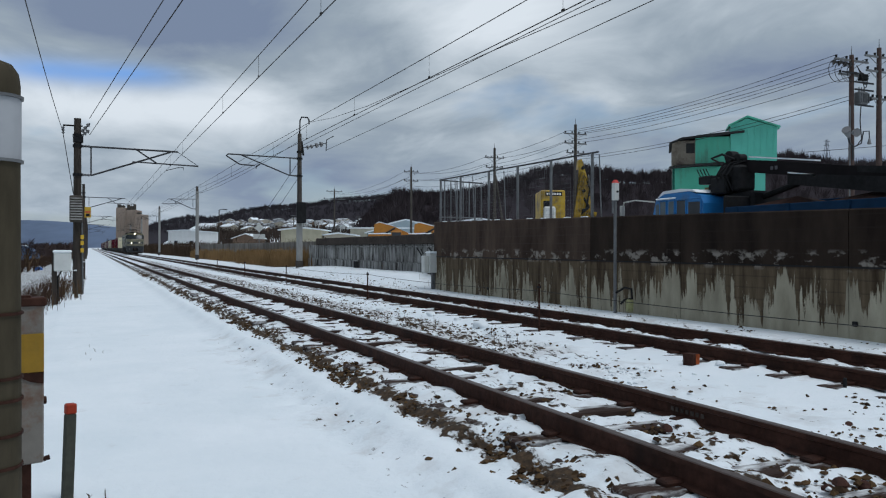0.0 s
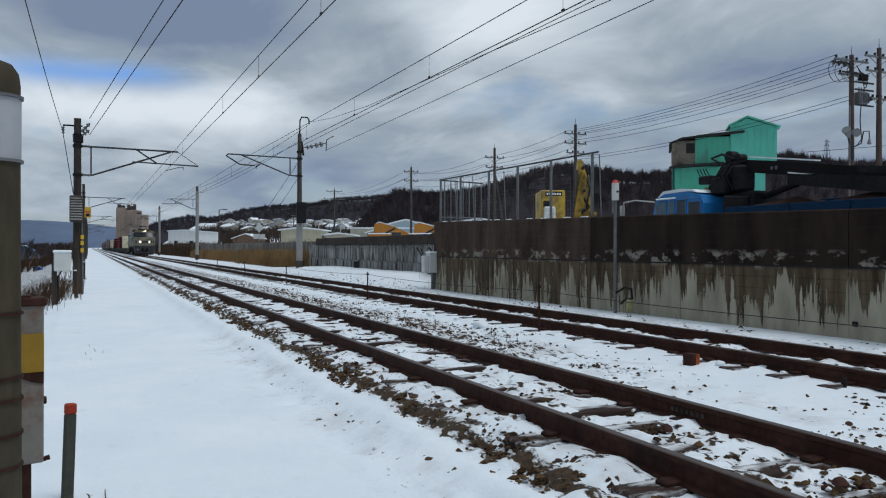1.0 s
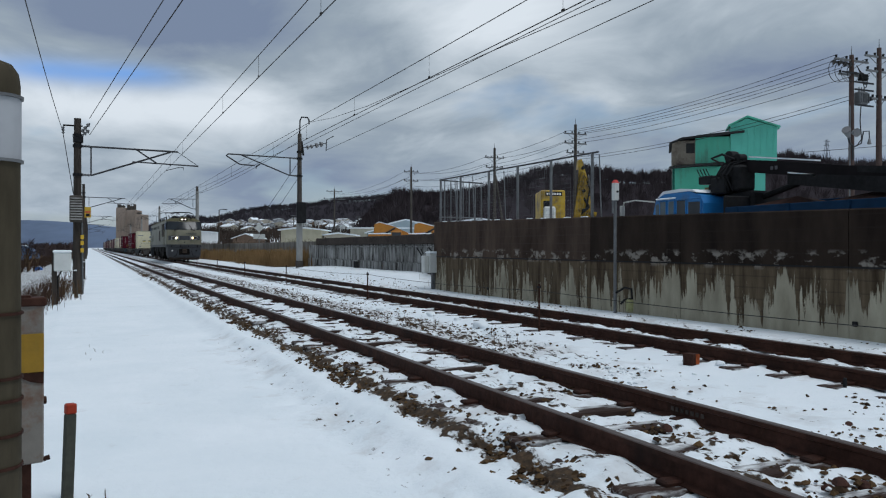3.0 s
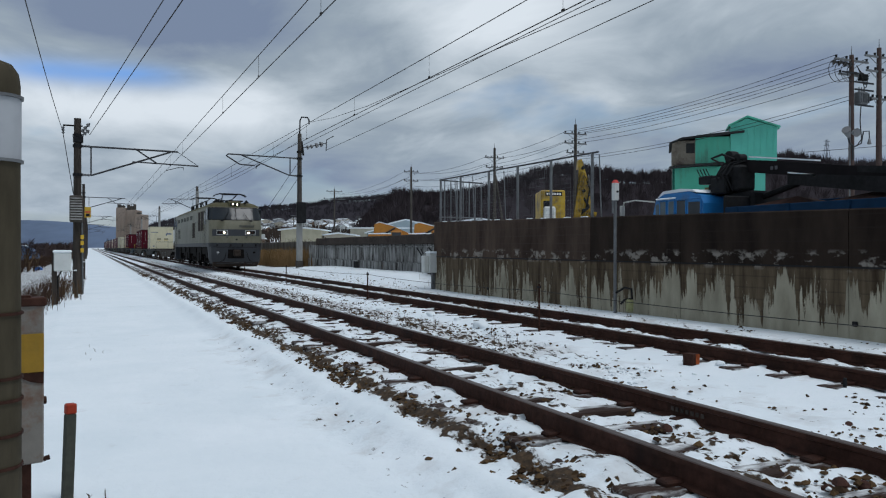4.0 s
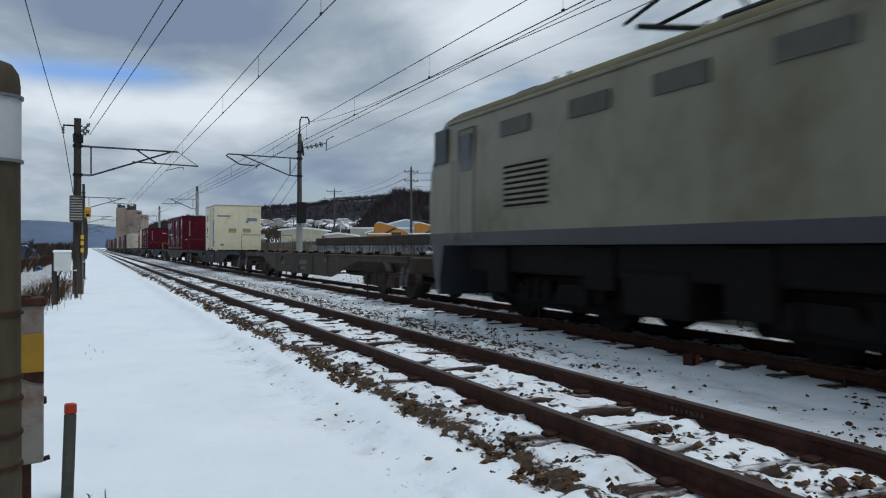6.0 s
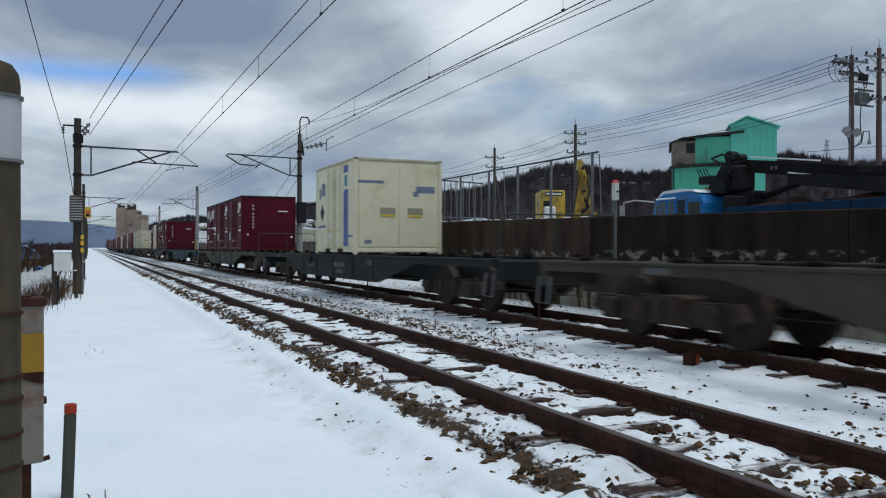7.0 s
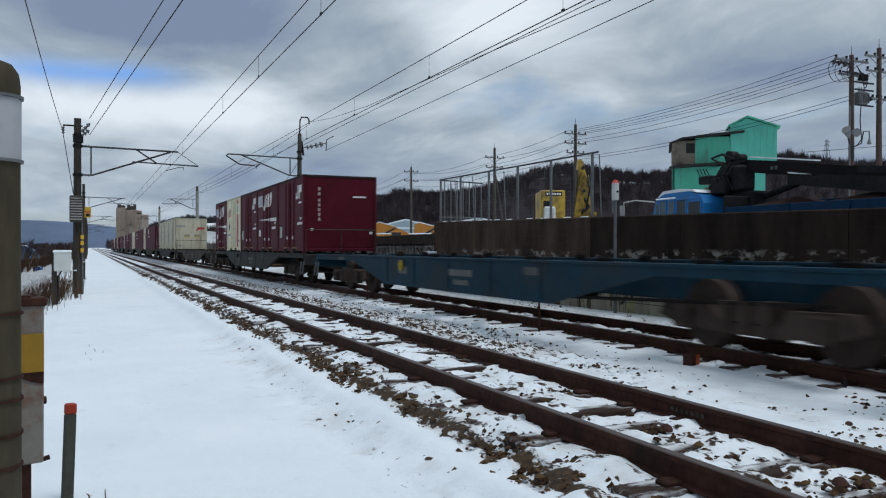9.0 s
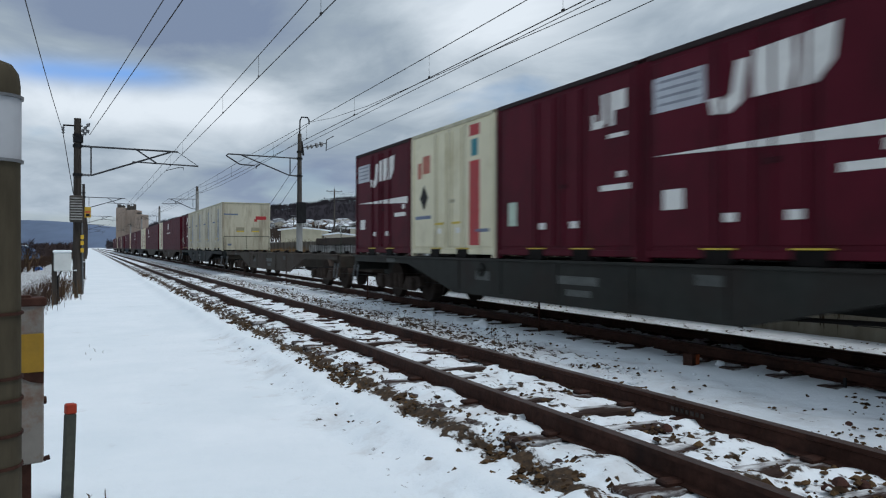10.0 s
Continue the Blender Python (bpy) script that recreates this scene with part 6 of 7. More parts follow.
dead_stalks("far_scrub", "brown scrub beyond the reed bed", [(12.5, 22, 60, 200), (10.8, 14, 95, 230)], 4200, 1.9, 8, mat("far_brush", (0.055, 0.038, 0.026), 0.95, vary=0.4, grain=0.5, bump=0), 0.5, 0.05)


def wire_fence_post(x, y, h, label, lean):
    z = float(lie(x, y))
    t = thing("fence_post", label, "fence post", "lineside fence posts", pose(x, y, z, lean, lean * 0.6, 0))
    part("post", Shape().tube((0, 0, -0.3), (0, 0, h), 0.045, 0.04, 8), WOOD, t)
    part("snow_tuft", Shape().box(-0.05, 0.05, -0.05, 0.05, h, h + 0.03, 0.015), SNOW, t)


for i, y in enumerate((27.0, 30.5, 34, 38, 43, 49, 56)):
    wire_fence_post(-0.35 + 0.15 * math.sin(i * 2.1), y, 0.85, "weathered timber fence post with snow on it", (i % 3 - 1) * 5)


def field_shed(x, y, w, d, h, label, wallm, at_z):
    t = thing("field_shelter", label, "shelter", at=pose(x, y, at_z))
    n = 10
    ring = lambda yy: [(w / 2 * math.cos(math.pi * i / n), yy, h * math.sin(math.pi * i / n)) for i in range(n + 1)]
    part("tarpaulin", Shape().loft([ring(-d / 2), ring(0), ring(d / 2)]), wallm, t, "", True)
    part("snow_patch", Shape().loft([[(w / 2.1 * math.cos(a), yy, h * 1.03 * math.sin(a)) for a in [1.2 + 0.15 * k for k in range(6)]] for yy in (-d / 2.2, d / 2.2)], closed=False, caps=False), SNOW, t)


TARP = mat("blue_tarpaulin", (0.02, 0.09, 0.30), 0.5, vary=0.25, grain=3)
field_shed(-11.6, 168, 6.0, 10, 3.4, "low shelter under a dull blue tarpaulin", mat("dull_blue_tarp", (0.08, 0.13, 0.22), 0.6, vary=0.3, grain=2), -1.9)
field_shed(-5.2, 98.8, 1.0, 1.4, 0.5, "bright blue tarpaulin over a small heap", TARP, -1.5)


# ---- fence on the wall and yard behind it ----
MESH_WIRE = mat("fence_mesh", (0.20, 0.21, 0.22), 0.6, 0.4, 0.2, 8, 0)


def yard_fence():
    t = thing("yard_fence", "tall galvanised wire-mesh fence standing on the wall", "fence")
    ztop = lambda y: 3.21 + (y - 13.9) * 0.006
    zb = lambda y: 1.72 + (y - 7.0) * 0.0165
    x = 9.8
    for y in (13.97, 15.61, 17.17, 18.73, 20.49, 21.9):
        part("post", Shape().box(x - 0.026, x + 0.026, y - 0.026, y + 0.026, zb(y), ztop(y), 0.006), STEEL, t)
    for y in (13.8, 15.75, 18.0, 19.83, 21.0):
        part("stay", Shape().tube((x + 0.12, y, zb(y) - 0.1), (x + 0.06, y, ztop(y) - 0.05), 0.014, n=8), STEEL, t)
    part("top_rail", Shape().tube((x, 13.75, ztop(13.75)), (x, 22.0, ztop(22)), 0.02, n=8), ARM_STEEL, t)
    part("top_rail", Shape().tube((x, 22.0, ztop(22)), (11.3, 22.0, ztop(22) - 0.05), 0.02, n=8), ARM_STEEL, t)
    part("bottom_rail", Shape().tube((x, 22.0, 2.12), (11.3, 22.0, 2.12), 0.018, n=8), STEEL, t)
    for i in range(7):
        xx = 9.98 + i * 0.21
        part("post", Shape().tube((xx, 22, 1.9), (xx, 22, ztop(22) - 0.02 * (i % 3)), 0.018, n=8), STEEL, t)
    mesh = Shape()
    y = 13.9
    while y < 22:
        mesh.tube((x, y, zb(y)), (x, y, ztop(y)), 0.0013, n=3, caps=False)
        y += 0.1
    for k in range(15):
        f = k / 14
        mesh.tube((x, 13.9, zb(13.9) + f * (ztop(13.9) - zb(13.9))), (x, 22, zb(22) + f * (ztop(22) - zb(22))), 0.0013, n=3, caps=False)
    tagged(part("wire_mesh", mesh, MESH_WIRE, t), kind="stuff")
    for k in range(24):
        y = 14.1 + k * 0.33
        if k % 5 in (0, 2):
            part("snow_on_kerb", Shape().box(9.64, 9.72, y - 0.12, y + 0.08, zb(y) - 0.01, zb(y) + 0.018, 0.012), SNOW, t)


yard_fence()


def utility_pole(x, y, top, label, arms, stay=False, lamp=False, brown=False):
    t = thing("utility_pole", label, "utility pole", "utility poles", pose(x, y, 0))
    part("pole", Shape().tube((0, 0, 0), (0, 0, top), 0.19, 0.12, 14), DARK_CONCRETE if not brown else mat("brown_concrete_pole", (0.075, 0.052, 0.046), 0.8, vary=0.25, grain=6), t, "", True)
    part("spike", Shape().tube((0, 0, top), (0, 0, top + 0.5), 0.03, 0.01, 6), STEEL, t)
    for z, w in arms:
        a = part("crossarm", Shape().box(-w / 2, w / 2, -0.05, 0.05, z - 0.05, z + 0.05), STEEL, t)
        for k in range(4):
            xx = -w / 2 + 0.1 + k * (w - 0.2) / 3
            part("insulator", Shape().tube((xx, 0, z + 0.05), (xx, 0, z + 0.2), 0.05, 0.07, 8), BLACK, a)
        part("brace", Shape().path([(-w / 2.6, 0, z), (0, 0, z - 0.5), (w / 2.6, 0, z)], 0.02), STEEL, a)
    if stay:
        part("prop", Shape().tube((1.9, 0.5, 0), (0.1, 0, top - 2.8), 0.13, 0.1, 10), DARK_CONCRETE, t)
    if lamp:
        part("arm_beam", Shape().box(-1.5, 0.1, -0.06, 0.06, top - 0.55, top - 0.45).box(-0.9, 0.6, -0.2, -0.1, top - 1.05, top - 0.97), ARM_STEEL, t)
        for k in range(4):
            x = -1.45 + 0.42 * k
            part("strain_insulator", Shape().tube((x, -0.1, top - 0.5), (x - 0.22, -0.2, top - 0.72), 0.10, 0.05, 8).tube((x - 0.2, -0.2, top - 0.70), (x - 0.34, -0.25, top - 0.78), 0.05, 0.02, 8), BLACK, t)
            r = 0.62 - 0.05 * k
            part("jumper_loop", Shape().path([(x + 0.15 + r * math.cos(g), -0.12, top - 1.0 + r * math.sin(g)) for g in [1.3 + 0.33 * j for j in range(13)]], 0.016), WIRE, t)
        for z in (top - 1.5, top - 1.9, top - 2.75):
            part("tie_beam", Shape().box(0.0, 1.45, -0.26, -0.18, z - 0.04, z + 0.04), ARM_STEEL, t)
        tank = part("transformer", Shape().box(0.28, 0.95, -0.34, 0.1, top - 2.70, top - 2.0, 0.06), STEEL, t, "grey pole transformer between the two poles")
        for k in range(5):
            part("cooling_fin", Shape().box(0.32 + 0.14 * k, 0.36 + 0.14 * k, -0.40, -0.33, top - 2.62, top - 2.1), STEEL, tank)
        for k in range(3):
            part("bushing", Shape().tube((0.4 + 0.2 * k, -0.15, top - 2.0), (0.4 + 0.2 * k, -0.15, top - 1.75), 0.05, 0.03, 8), AGED_PORCELAIN, tank)
        part("switchgear", Shape().box(0.55, 1.1, -0.2, 0.1, top - 1.35, top - 1.0, 0.05).tube((1.0, -0.2, top - 2.4), (1.35, -0.2, top - 2.3), 0.13, n=10), BLACK, t)
        for k in range(5):
            part("jumper_cable", Shape().path(hang((0.15 + 0.1 * k, -0.2, top - 0.6 - 0.12 * k), (1.25 - 0.05 * k, -0.15, top - 0.9 - 0.15 * k), 0.25 + 0.05 * k, 8), 0.025), WIRE, t)
        part("drop_cable", Shape().path([(0.5, -0.2, top - 2.7), (0.42, -0.2, top - 3.6), (0.55, -0.2, top - 4.6), (0.2, -0.15, top - 5.0)], 0.03), WIRE, t)
        part("floodlight_bracket", Shape().path([(0, -0.15, 6.75), (-0.55, -0.3, 6.95), (-0.72, -0.35, 7.3)], 0.05).path([(0, -0.15, 6.75), (0.4, -0.3, 6.95), (0.5, -0.35, 7.6), (0.95, -0.35, 7.65), (0.98, -0.35, 7.2)], 0.035).path([(-0.2, -0.25, 6.0), (-0.2, -0.25, 6.8)], 0.05), ARM_STEEL, t)
        for p, q in (((-0.72, -0.4, 7.25), (-1.15, -0.6, 7.55)), ((-0.28, -0.3, 7.5), (-0.36, -0.62, 7.45)), ((0.98, -0.35, 7.25), (0.9, -0.4, 6.95))):
            p, q = Vector(p), Vector(q)
            big = 0.24 if p.x < 0 else 0.11
            f = part("floodlight", Shape().tube(p, q, big * 0.4, big, 14), STEEL, t, "round floodlight on a bracket")
            part("lens", Shape().tube(q, q + (q - p) * 0.04, big * 0.92, n=14), AGED_PORCELAIN, f)
        part("cable_pipe", Shape().tube((-0.2, -0.05, 0.5), (-0.17, -0.05, 9), 0.04, n=6), STEEL, t)
    return t


utility_pole(38.1, 30.0, 11.8, "brown concrete utility pole with floodlights and crossarms", [(11.5, 2.6), (10.7, 2.0)], lamp=True, brown=True)
utility_pole(39.5, 29.4, 12.2, "brown concrete utility pole with stacked crossarms", [(11.7, 2.2), (10.9, 2.0), (9.4, 1.2)], brown=True)
utility_pole(37.3, 55.6, 11.6, "concrete utility pole with three crossarms", [(10.8, 2.2), (10.0, 2.2), (9.2, 1.8)])
utility_pole(37.7, 70.8, 11.4, "propped concrete utility pole with two crossarms", [(10.4, 2.2), (9.4, 2.0)], stay=True)
utility_pole(37.8, 93.8, 11.6, "far concrete utility pole with two crossarms", [(11.0, 2.0), (9.8, 2.0)])
utility_pole(41.3, 140.4, 12.0, "far utility pole with streetlight arm", [(11.6, 3.0), (10.2, 4.0)])
utility_pole(60, 250, 11.0, "far utility pole among the houses", [(11.6, 2.4), (10.4, 2.4)])
utility_pole(98, 300, 14.0, "far utility pole among the houses", [(13.6, 2.4), (12.4, 2.4)])
for z, o in ((11.7, -1.2), (11.7, -0.4), (11.7, 0.5), (11.7, 1.2), (10.9, -0.8), (10.9, 0.8), (9.6, 0.0), (9.4, 0.1)):
    line_wire("power_line", "sagging power line between the utility poles", hang((38.1 + o, 30.0, z), (37.3 + o * 0.9, 55.6, z - 0.75), 0.45), 0.016)
for z, o in ((10.95, -1.0), (10.95, 1.0), (10.1, -0.9), (10.1, 0.9), (9.3, 0.0)):
    line_wire("power_line", "sagging power line between the utility poles", hang((37.3 + o, 55.6, z), (37.7 + o, 70.8, z - 0.5), 0.3), 0.016)
    line_wire("power_line", "sagging power line between the utility poles", hang((37.7 + o, 70.8, z - 0.5), (37.8 + o, 93.8, z - 0.1), 0.6), 0.016)
    line_wire("power_line", "sagging power line between the utility poles", hang((37.8 + o, 93.8, z), (41.3 + o, 140.4, z + 0.2), 0.9), 0.018)
for z in (8.0, 6.9, 6.2):
    line_wire("power_line", "power line running past the far pole", hang((46, 40, z), (78, 18, z + 3.5), 0.3), 0.018)


def works_building():
    """The green corrugated plant building: a low part, a long upper gallery and a gabled tower."""
    t = thing("works_building", "mint-green corrugated steel works building with a gabled tower", "industrial building", at=pose(37.3, 43.45, 0, 0, 0, -40.0) @ Matrix.Diagonal((0.945, 1, 0.965, 1)))
    green = mat("mint_green_steel", (0.075, 0.40, 0.275), 0.55, 0.0, 0.12, 1.2, 0.05, dirt=(0.07, 0.20, 0.14), dirt_amt=0.2, stretch=(1, 1, 0.3))
    pale = mat("pale_green_steel", (0.10, 0.44, 0.34), 0.55, 0.0, 0.1, 1.2)
    tin = mat("dirty_tin", (0.20, 0.175, 0.14), 0.7, 0.2, 0.3, 3, dirt=(0.08, 0.06, 0.05), dirt_amt=0.3)
    dark = mat("shadow_gap", (0.03, 0.03, 0.03), 0.8)
    part("lower_wall", Shape().box(0.1, 4.3, 0, 6, 0, 7.1), green, t)
    part("end_wall", Shape().box(-0.05, 0.1, 0.3, 6, 0, 7.1), mat("dark_green_steel", (0.03, 0.13, 0.10), 0.6), t)
    part("canopy", Shape().prism([(-0.3, 7.0), (-0.3, 7.1), (3.5, 7.35), (3.5, 7.2)], "y", -0.8, 0.1), dark, t)
    part("gallery_wall", Shape().box(1.55, 4.3, -0.1, 5, 7.35, 9.2), green, t)
    part("gallery_end", Shape().box(-0.1, 1.55, -0.05, 5, 7.3, 9.0), tin, t, "weathered tin-clad end")
    part("gallery_roof", Shape().prism([(-0.3, 8.85), (0.6, 9.2), (4.9, 9.55), (4.9, 9.42), (0.6, 9.08), (-0.3, 8.75)], "y", -0.5, 5.2), dark, t)
    part("snow_strip", Shape().prism([(1.6, 9.32), (3.9, 9.51), (3.9, 9.54), (1.6, 9.37)], "y", -0.48, 0.8), SNOW, t)
    part("tower", Shape().prism([(3.98, 7.2), (7.1, 7.2), (7.1, 9.72), (5.1, 10.42), (3.98, 9.95)], "y", -0.2, 4.5), pale, t, "gabled mint-green tower")
    part("tower_leg", Shape().box(5.55, 6.35, 0.0, 4.5, 0, 7.2), pale, t)
    part("tower_roof", Shape().prism([(3.8, 9.87), (5.1, 10.48), (7.3, 9.68), (7.3, 9.78), (5.1, 10.60), (3.8, 9.99)], "y", -0.45, 4.8), green, t)
    for i in range(11):
        x = 0.4 + i * 0.36
        part("wall_rib", Shape().box(x, x + 0.05, -0.035, 0.01, 3, 7.0), green, t)
    for i in range(6):
        part("wall_rib", Shape().box(4.75 + i * 0.42, 4.81 + i * 0.42, -0.24, -0.19, 7.25, 9.8), pale, t)
    for i in range(7):
        part("wall_rib", Shape().box(1.95 + i * 0.4, 2.01 + i * 0.4, -0.14, -0.09, 7.4, 9.2), green, t)
    part("opening", Shape().box(0.9, 1.5, -0.1, 0.0, 8.1, 8.8), dark, t)
    part("sign_board", Shape().box(2.2, 3.4, -0.06, -0.03, 5.35, 5.6), mat("olive_sign", (0.10, 0.09, 0.04), 0.7), t, "small dark sign with unreadable letters")


works_building()


def crane_truck():
    t = thing("crane_truck", "blue flatbed crane truck with snow on its cab roof", "truck", at=pose(13.0, 9.35, 0))
    blue = mat("cab_blue", (0.02, 0.16, 0.42), 0.4, 0.1, 0.15, 2, 0.03, dirt=(0.05, 0.10, 0.18), dirt_amt=0.15)
    bed_blue = mat("bed_blue", (0.006, 0.026, 0.062), 0.6, 0.1, 0.25, 3)
    prof = [(4.82, 0.95), (4.82, 2.24), (4.92, 2.42), (5.3, 2.54), (6.2, 2.52), (6.5, 2.38), (6.7, 1.70), (6.78, 0.95)]
    cab = part("cab", Shape().prism(prof, "x", 0.05, 2.15), blue, t, "bright blue cab")
    part("cab_snow", Shape().prism([(5.05, 2.50), (5.2, 2.58), (5.6, 2.62), (6.25, 2.59), (6.45, 2.44), (6.2, 2.525), (5.3, 2.545)], "x", 0.06, 2.1), SNOW, t, "snow on the cab roof")
    part("visor_snow", Shape().box(-0.02, 0.08, 5.75, 6.45, 2.38, 2.42, 0.02), SNOW, t)
    # paler base colour imitates a reflection in the front panes
    pane = mat("painted_reflection_pane", (0.07, 0.10, 0.12), 0.15, 0.0, 0.2, 3, 0)
    for y0, y1, z1, m in ((4.92, 5.32, 2.28, GLASS), (5.42, 5.72, 2.33, GLASS), (5.82, 6.02, 2.33, pane), (6.12, 6.34, 2.33, pane), (6.36, 6.50, 2.28, pane)):
        win = part("side_window", Shape().box(0.035, 0.06, y0, y1, 1.85, z1, 0.008), m, cab)
        part("pillar", Shape().box(0.03, 0.062, y0 - 0.035, y0 - 0.005, 1.80, z1 + 0.03, 0.004), blue, win)
    part("roof_gutter", Shape().box(0.02, 0.07, 4.9, 6.45, 2.35, 2.38, 0.006), blue, cab)
    part("windscreen", Shape().prism([(6.51, 2.28), (6.70, 1.72), (6.73, 1.72), (6.54, 2.28)], "x", 0.15, 2.05), GLASS, cab)
    part("mirror", Shape().path([(0.1, 6.6, 2.35), (-0.05, 7.2, 2.42), (-0.1, 7.6, 2.38), (-0.1, 7.68, 2.0)], 0.02).box(-0.16, -0.04, 7.62, 7.72, 1.95, 2.3, 0.02), CHROME, t)
    part("bed_side", Shape().box(0.0, 0.06, -8.0, 4.1, 1.55, 2.10, 0.01), bed_blue, t, "dark blue bed side")
    part("bed_side", Shape().box(2.1, 2.16, -8.0, 4.1, 1.55, 2.30, 0.01), bed_blue, t)
    part("bed_floor", Shape().box(0.0, 2.16, -8.0, 4.1, 1.3, 1.55), bed_blue, t)
    part("headboard", Shape().box(0.0, 2.16, 4.05, 4.15, 1.5, 2.36, 0.02), BLACK, t)
    for i in range(9):
        part("bed_rib", Shape().box(-0.03, 0.0, -7.5 + i * 1.4, -7.42 + i * 1.4, 1.55, 2.10), bed_blue, t)
    part("chassis", Shape().box(0.5, 1.7, -8, 6.5, 0.75, 1.1), BLACK, t)
    for y in (5.4, -4.5, -5.8):
        for x in (0.2, 1.96):
            w = part("wheel", Shape().tube((x - 0.14, y, 0.5), (x + 0.14, y, 0.5), 0.5, n=24), RUBBER, t)
            part("hub", Shape().tube((x - 0.16, y, 0.5), (x + 0.16, y, 0.5), 0.22, n=14), STEEL, w)
    crane = part("crane_base", Shape().box(0.7, 1.5, 3.95, 4.85, 1.1, 2.5, 0.05).box(0.75, 1.3, 4.4, 5.1, 2.5, 3.2, 0.08), BLACK, t, "black crane column")
    part("boom", Shape().loft([[(0.8, 4.9, 3.02), (1.3, 4.9, 3.02), (1.3, 4.9, 3.30), (0.8, 4.9, 3.30)], [(0.8, 3.0, 2.76), (1.3, 3.0, 2.76), (1.3, 3.0, 3.06), (0.8, 3.0, 3.06)], [(0.85, -1.0, 2.08), (1.25, -1.0, 2.08), (1.25, -1.0, 2.42), (0.85, -1.0, 2.42)]]), mat("black_boom", (0.012, 0.010, 0.011), 0.7, 0.1, 0.4, 3), crane, "black folded telescopic boom")
    part("boom_snow", Shape().prism([(2.4, 3.01), (4.2, 3.27), (4.2, 3.30), (2.4, 3.04)], "x", 0.82, 1.0), SNOW, crane)
    part("ram", Shape().tube((1.05, 4.2, 2.3), (1.05, 2.4, 2.75), 0.07, n=10), BLACK, crane)
    part("valve_bank", Shape().box(0.45, 0.8, 4.55, 5.05, 2.45, 2.85, 0.04).box(0.5, 0.75, 5.05, 5.5, 2.72, 2.92, 0.03).box(0.55, 0.9, 4.2, 4.5, 2.5, 3.1, 0.05), BLACK, crane, "cluster of black crane controls")
    for k in range(4):
        y = 4.4 + 0.11 * k
        part("hydraulic_hose", Shape().path([(0.55, y, 2.5), (0.42, y + 0.08, 2.85 + 0.04 * (k % 3)), (0.6, y + 0.02, 3.12 + 0.05 * (k % 2)), (0.8, y - 0.15, 3.2)], 0.022), RUBBER, crane)
    for k in range(4):
        part("control_lever", Shape().tube((0.5, 5.1 + 0.1 * k, 2.9), (0.44, 5.16 + 0.1 * k, 3.08), 0.012, n=6), BLACK, crane)
    part("sheave_block", Shape().tube((0.72, 4.72, 3.34), (0.95, 4.72, 3.34), 0.13, n=14).tube((0.72, 4.46, 3.28), (0.95, 4.46, 3.28), 0.10, n=14), BLACK, crane)
    part("jib", Shape().loft([[(0.82, 4.2, 3.0), (1.2, 4.2, 3.0), (1.2, 4.2, 3.12), (0.82, 4.2, 3.12)], [(0.82, -1.0, 2.42), (1.2, -1.0, 2.42), (1.2, -1.0, 2.56), (0.82, -1.0, 2.56)]]), BLACK, crane, "folded black jib under the boom")
    part("lower_jib", Shape().loft([[(0.6, 2.9, 2.55), (0.8, 2.9, 2.55), (0.8, 2.9, 2.78), (0.6, 2.9, 2.78)], [(0.6, -1.0, 2.0), (0.8, -1.0, 2.0), (0.8, -1.0, 2.36), (0.6, -1.0, 2.36)]]), BLACK, crane)
    part("jib_snow", Shape().prism([(2.2, 2.67), (2.9, 2.785), (2.9, 2.81), (2.2, 2.70)], "x", 0.6, 0.7), SNOW, crane)
    for k in range(2):
        part("boom_mark", Shape().box(0.79, 0.80, 3.35 + 0.12 * k, 3.42 + 0.12 * k, 2.92, 3.0), mat("worn_grey_mark", (0.12, 0.12, 0.13), 0.7), crane)
    part("hose_loop", Shape().path([(0.75, 5.0, 3.2), (0.6, 5.15, 3.33), (0.65, 4.85, 3.40), (0.7, 4.5, 3.25)], 0.03), RUBBER, crane)
    part("winch", Shape().tube((0.6, 4.9, 2.75), (1.5, 4.9, 2.75), 0.2, n=14), BLACK, crane)
    part("grab_hook", Shape().box(0.75, 1.1, 5.0, 5.45, 2.5, 2.75, 0.05).path([(0.9, 5.2, 2.5), (0.9, 5.25, 2.3), (0.9, 5.4, 2.3)], 0.04), BLACK, crane)
    part("scrap_load", Shape().loft([[(0.15 + 0.1 * math.sin(i), 3.9 - i * 0.9, 2.05), (1.0, 3.9 - i * 0.9, 2.2 + 0.16 * math.sin(i * 2.3)), (2.0, 3.9 - i * 0.9, 2.05)] for i in range(12)], closed=False, caps=False), mat("rusty_scrap", (0.035, 0.018, 0.014), 0.9, vary=0.5, grain=6, bump=0.5), t, "rusty scrap load")


crane_truck()


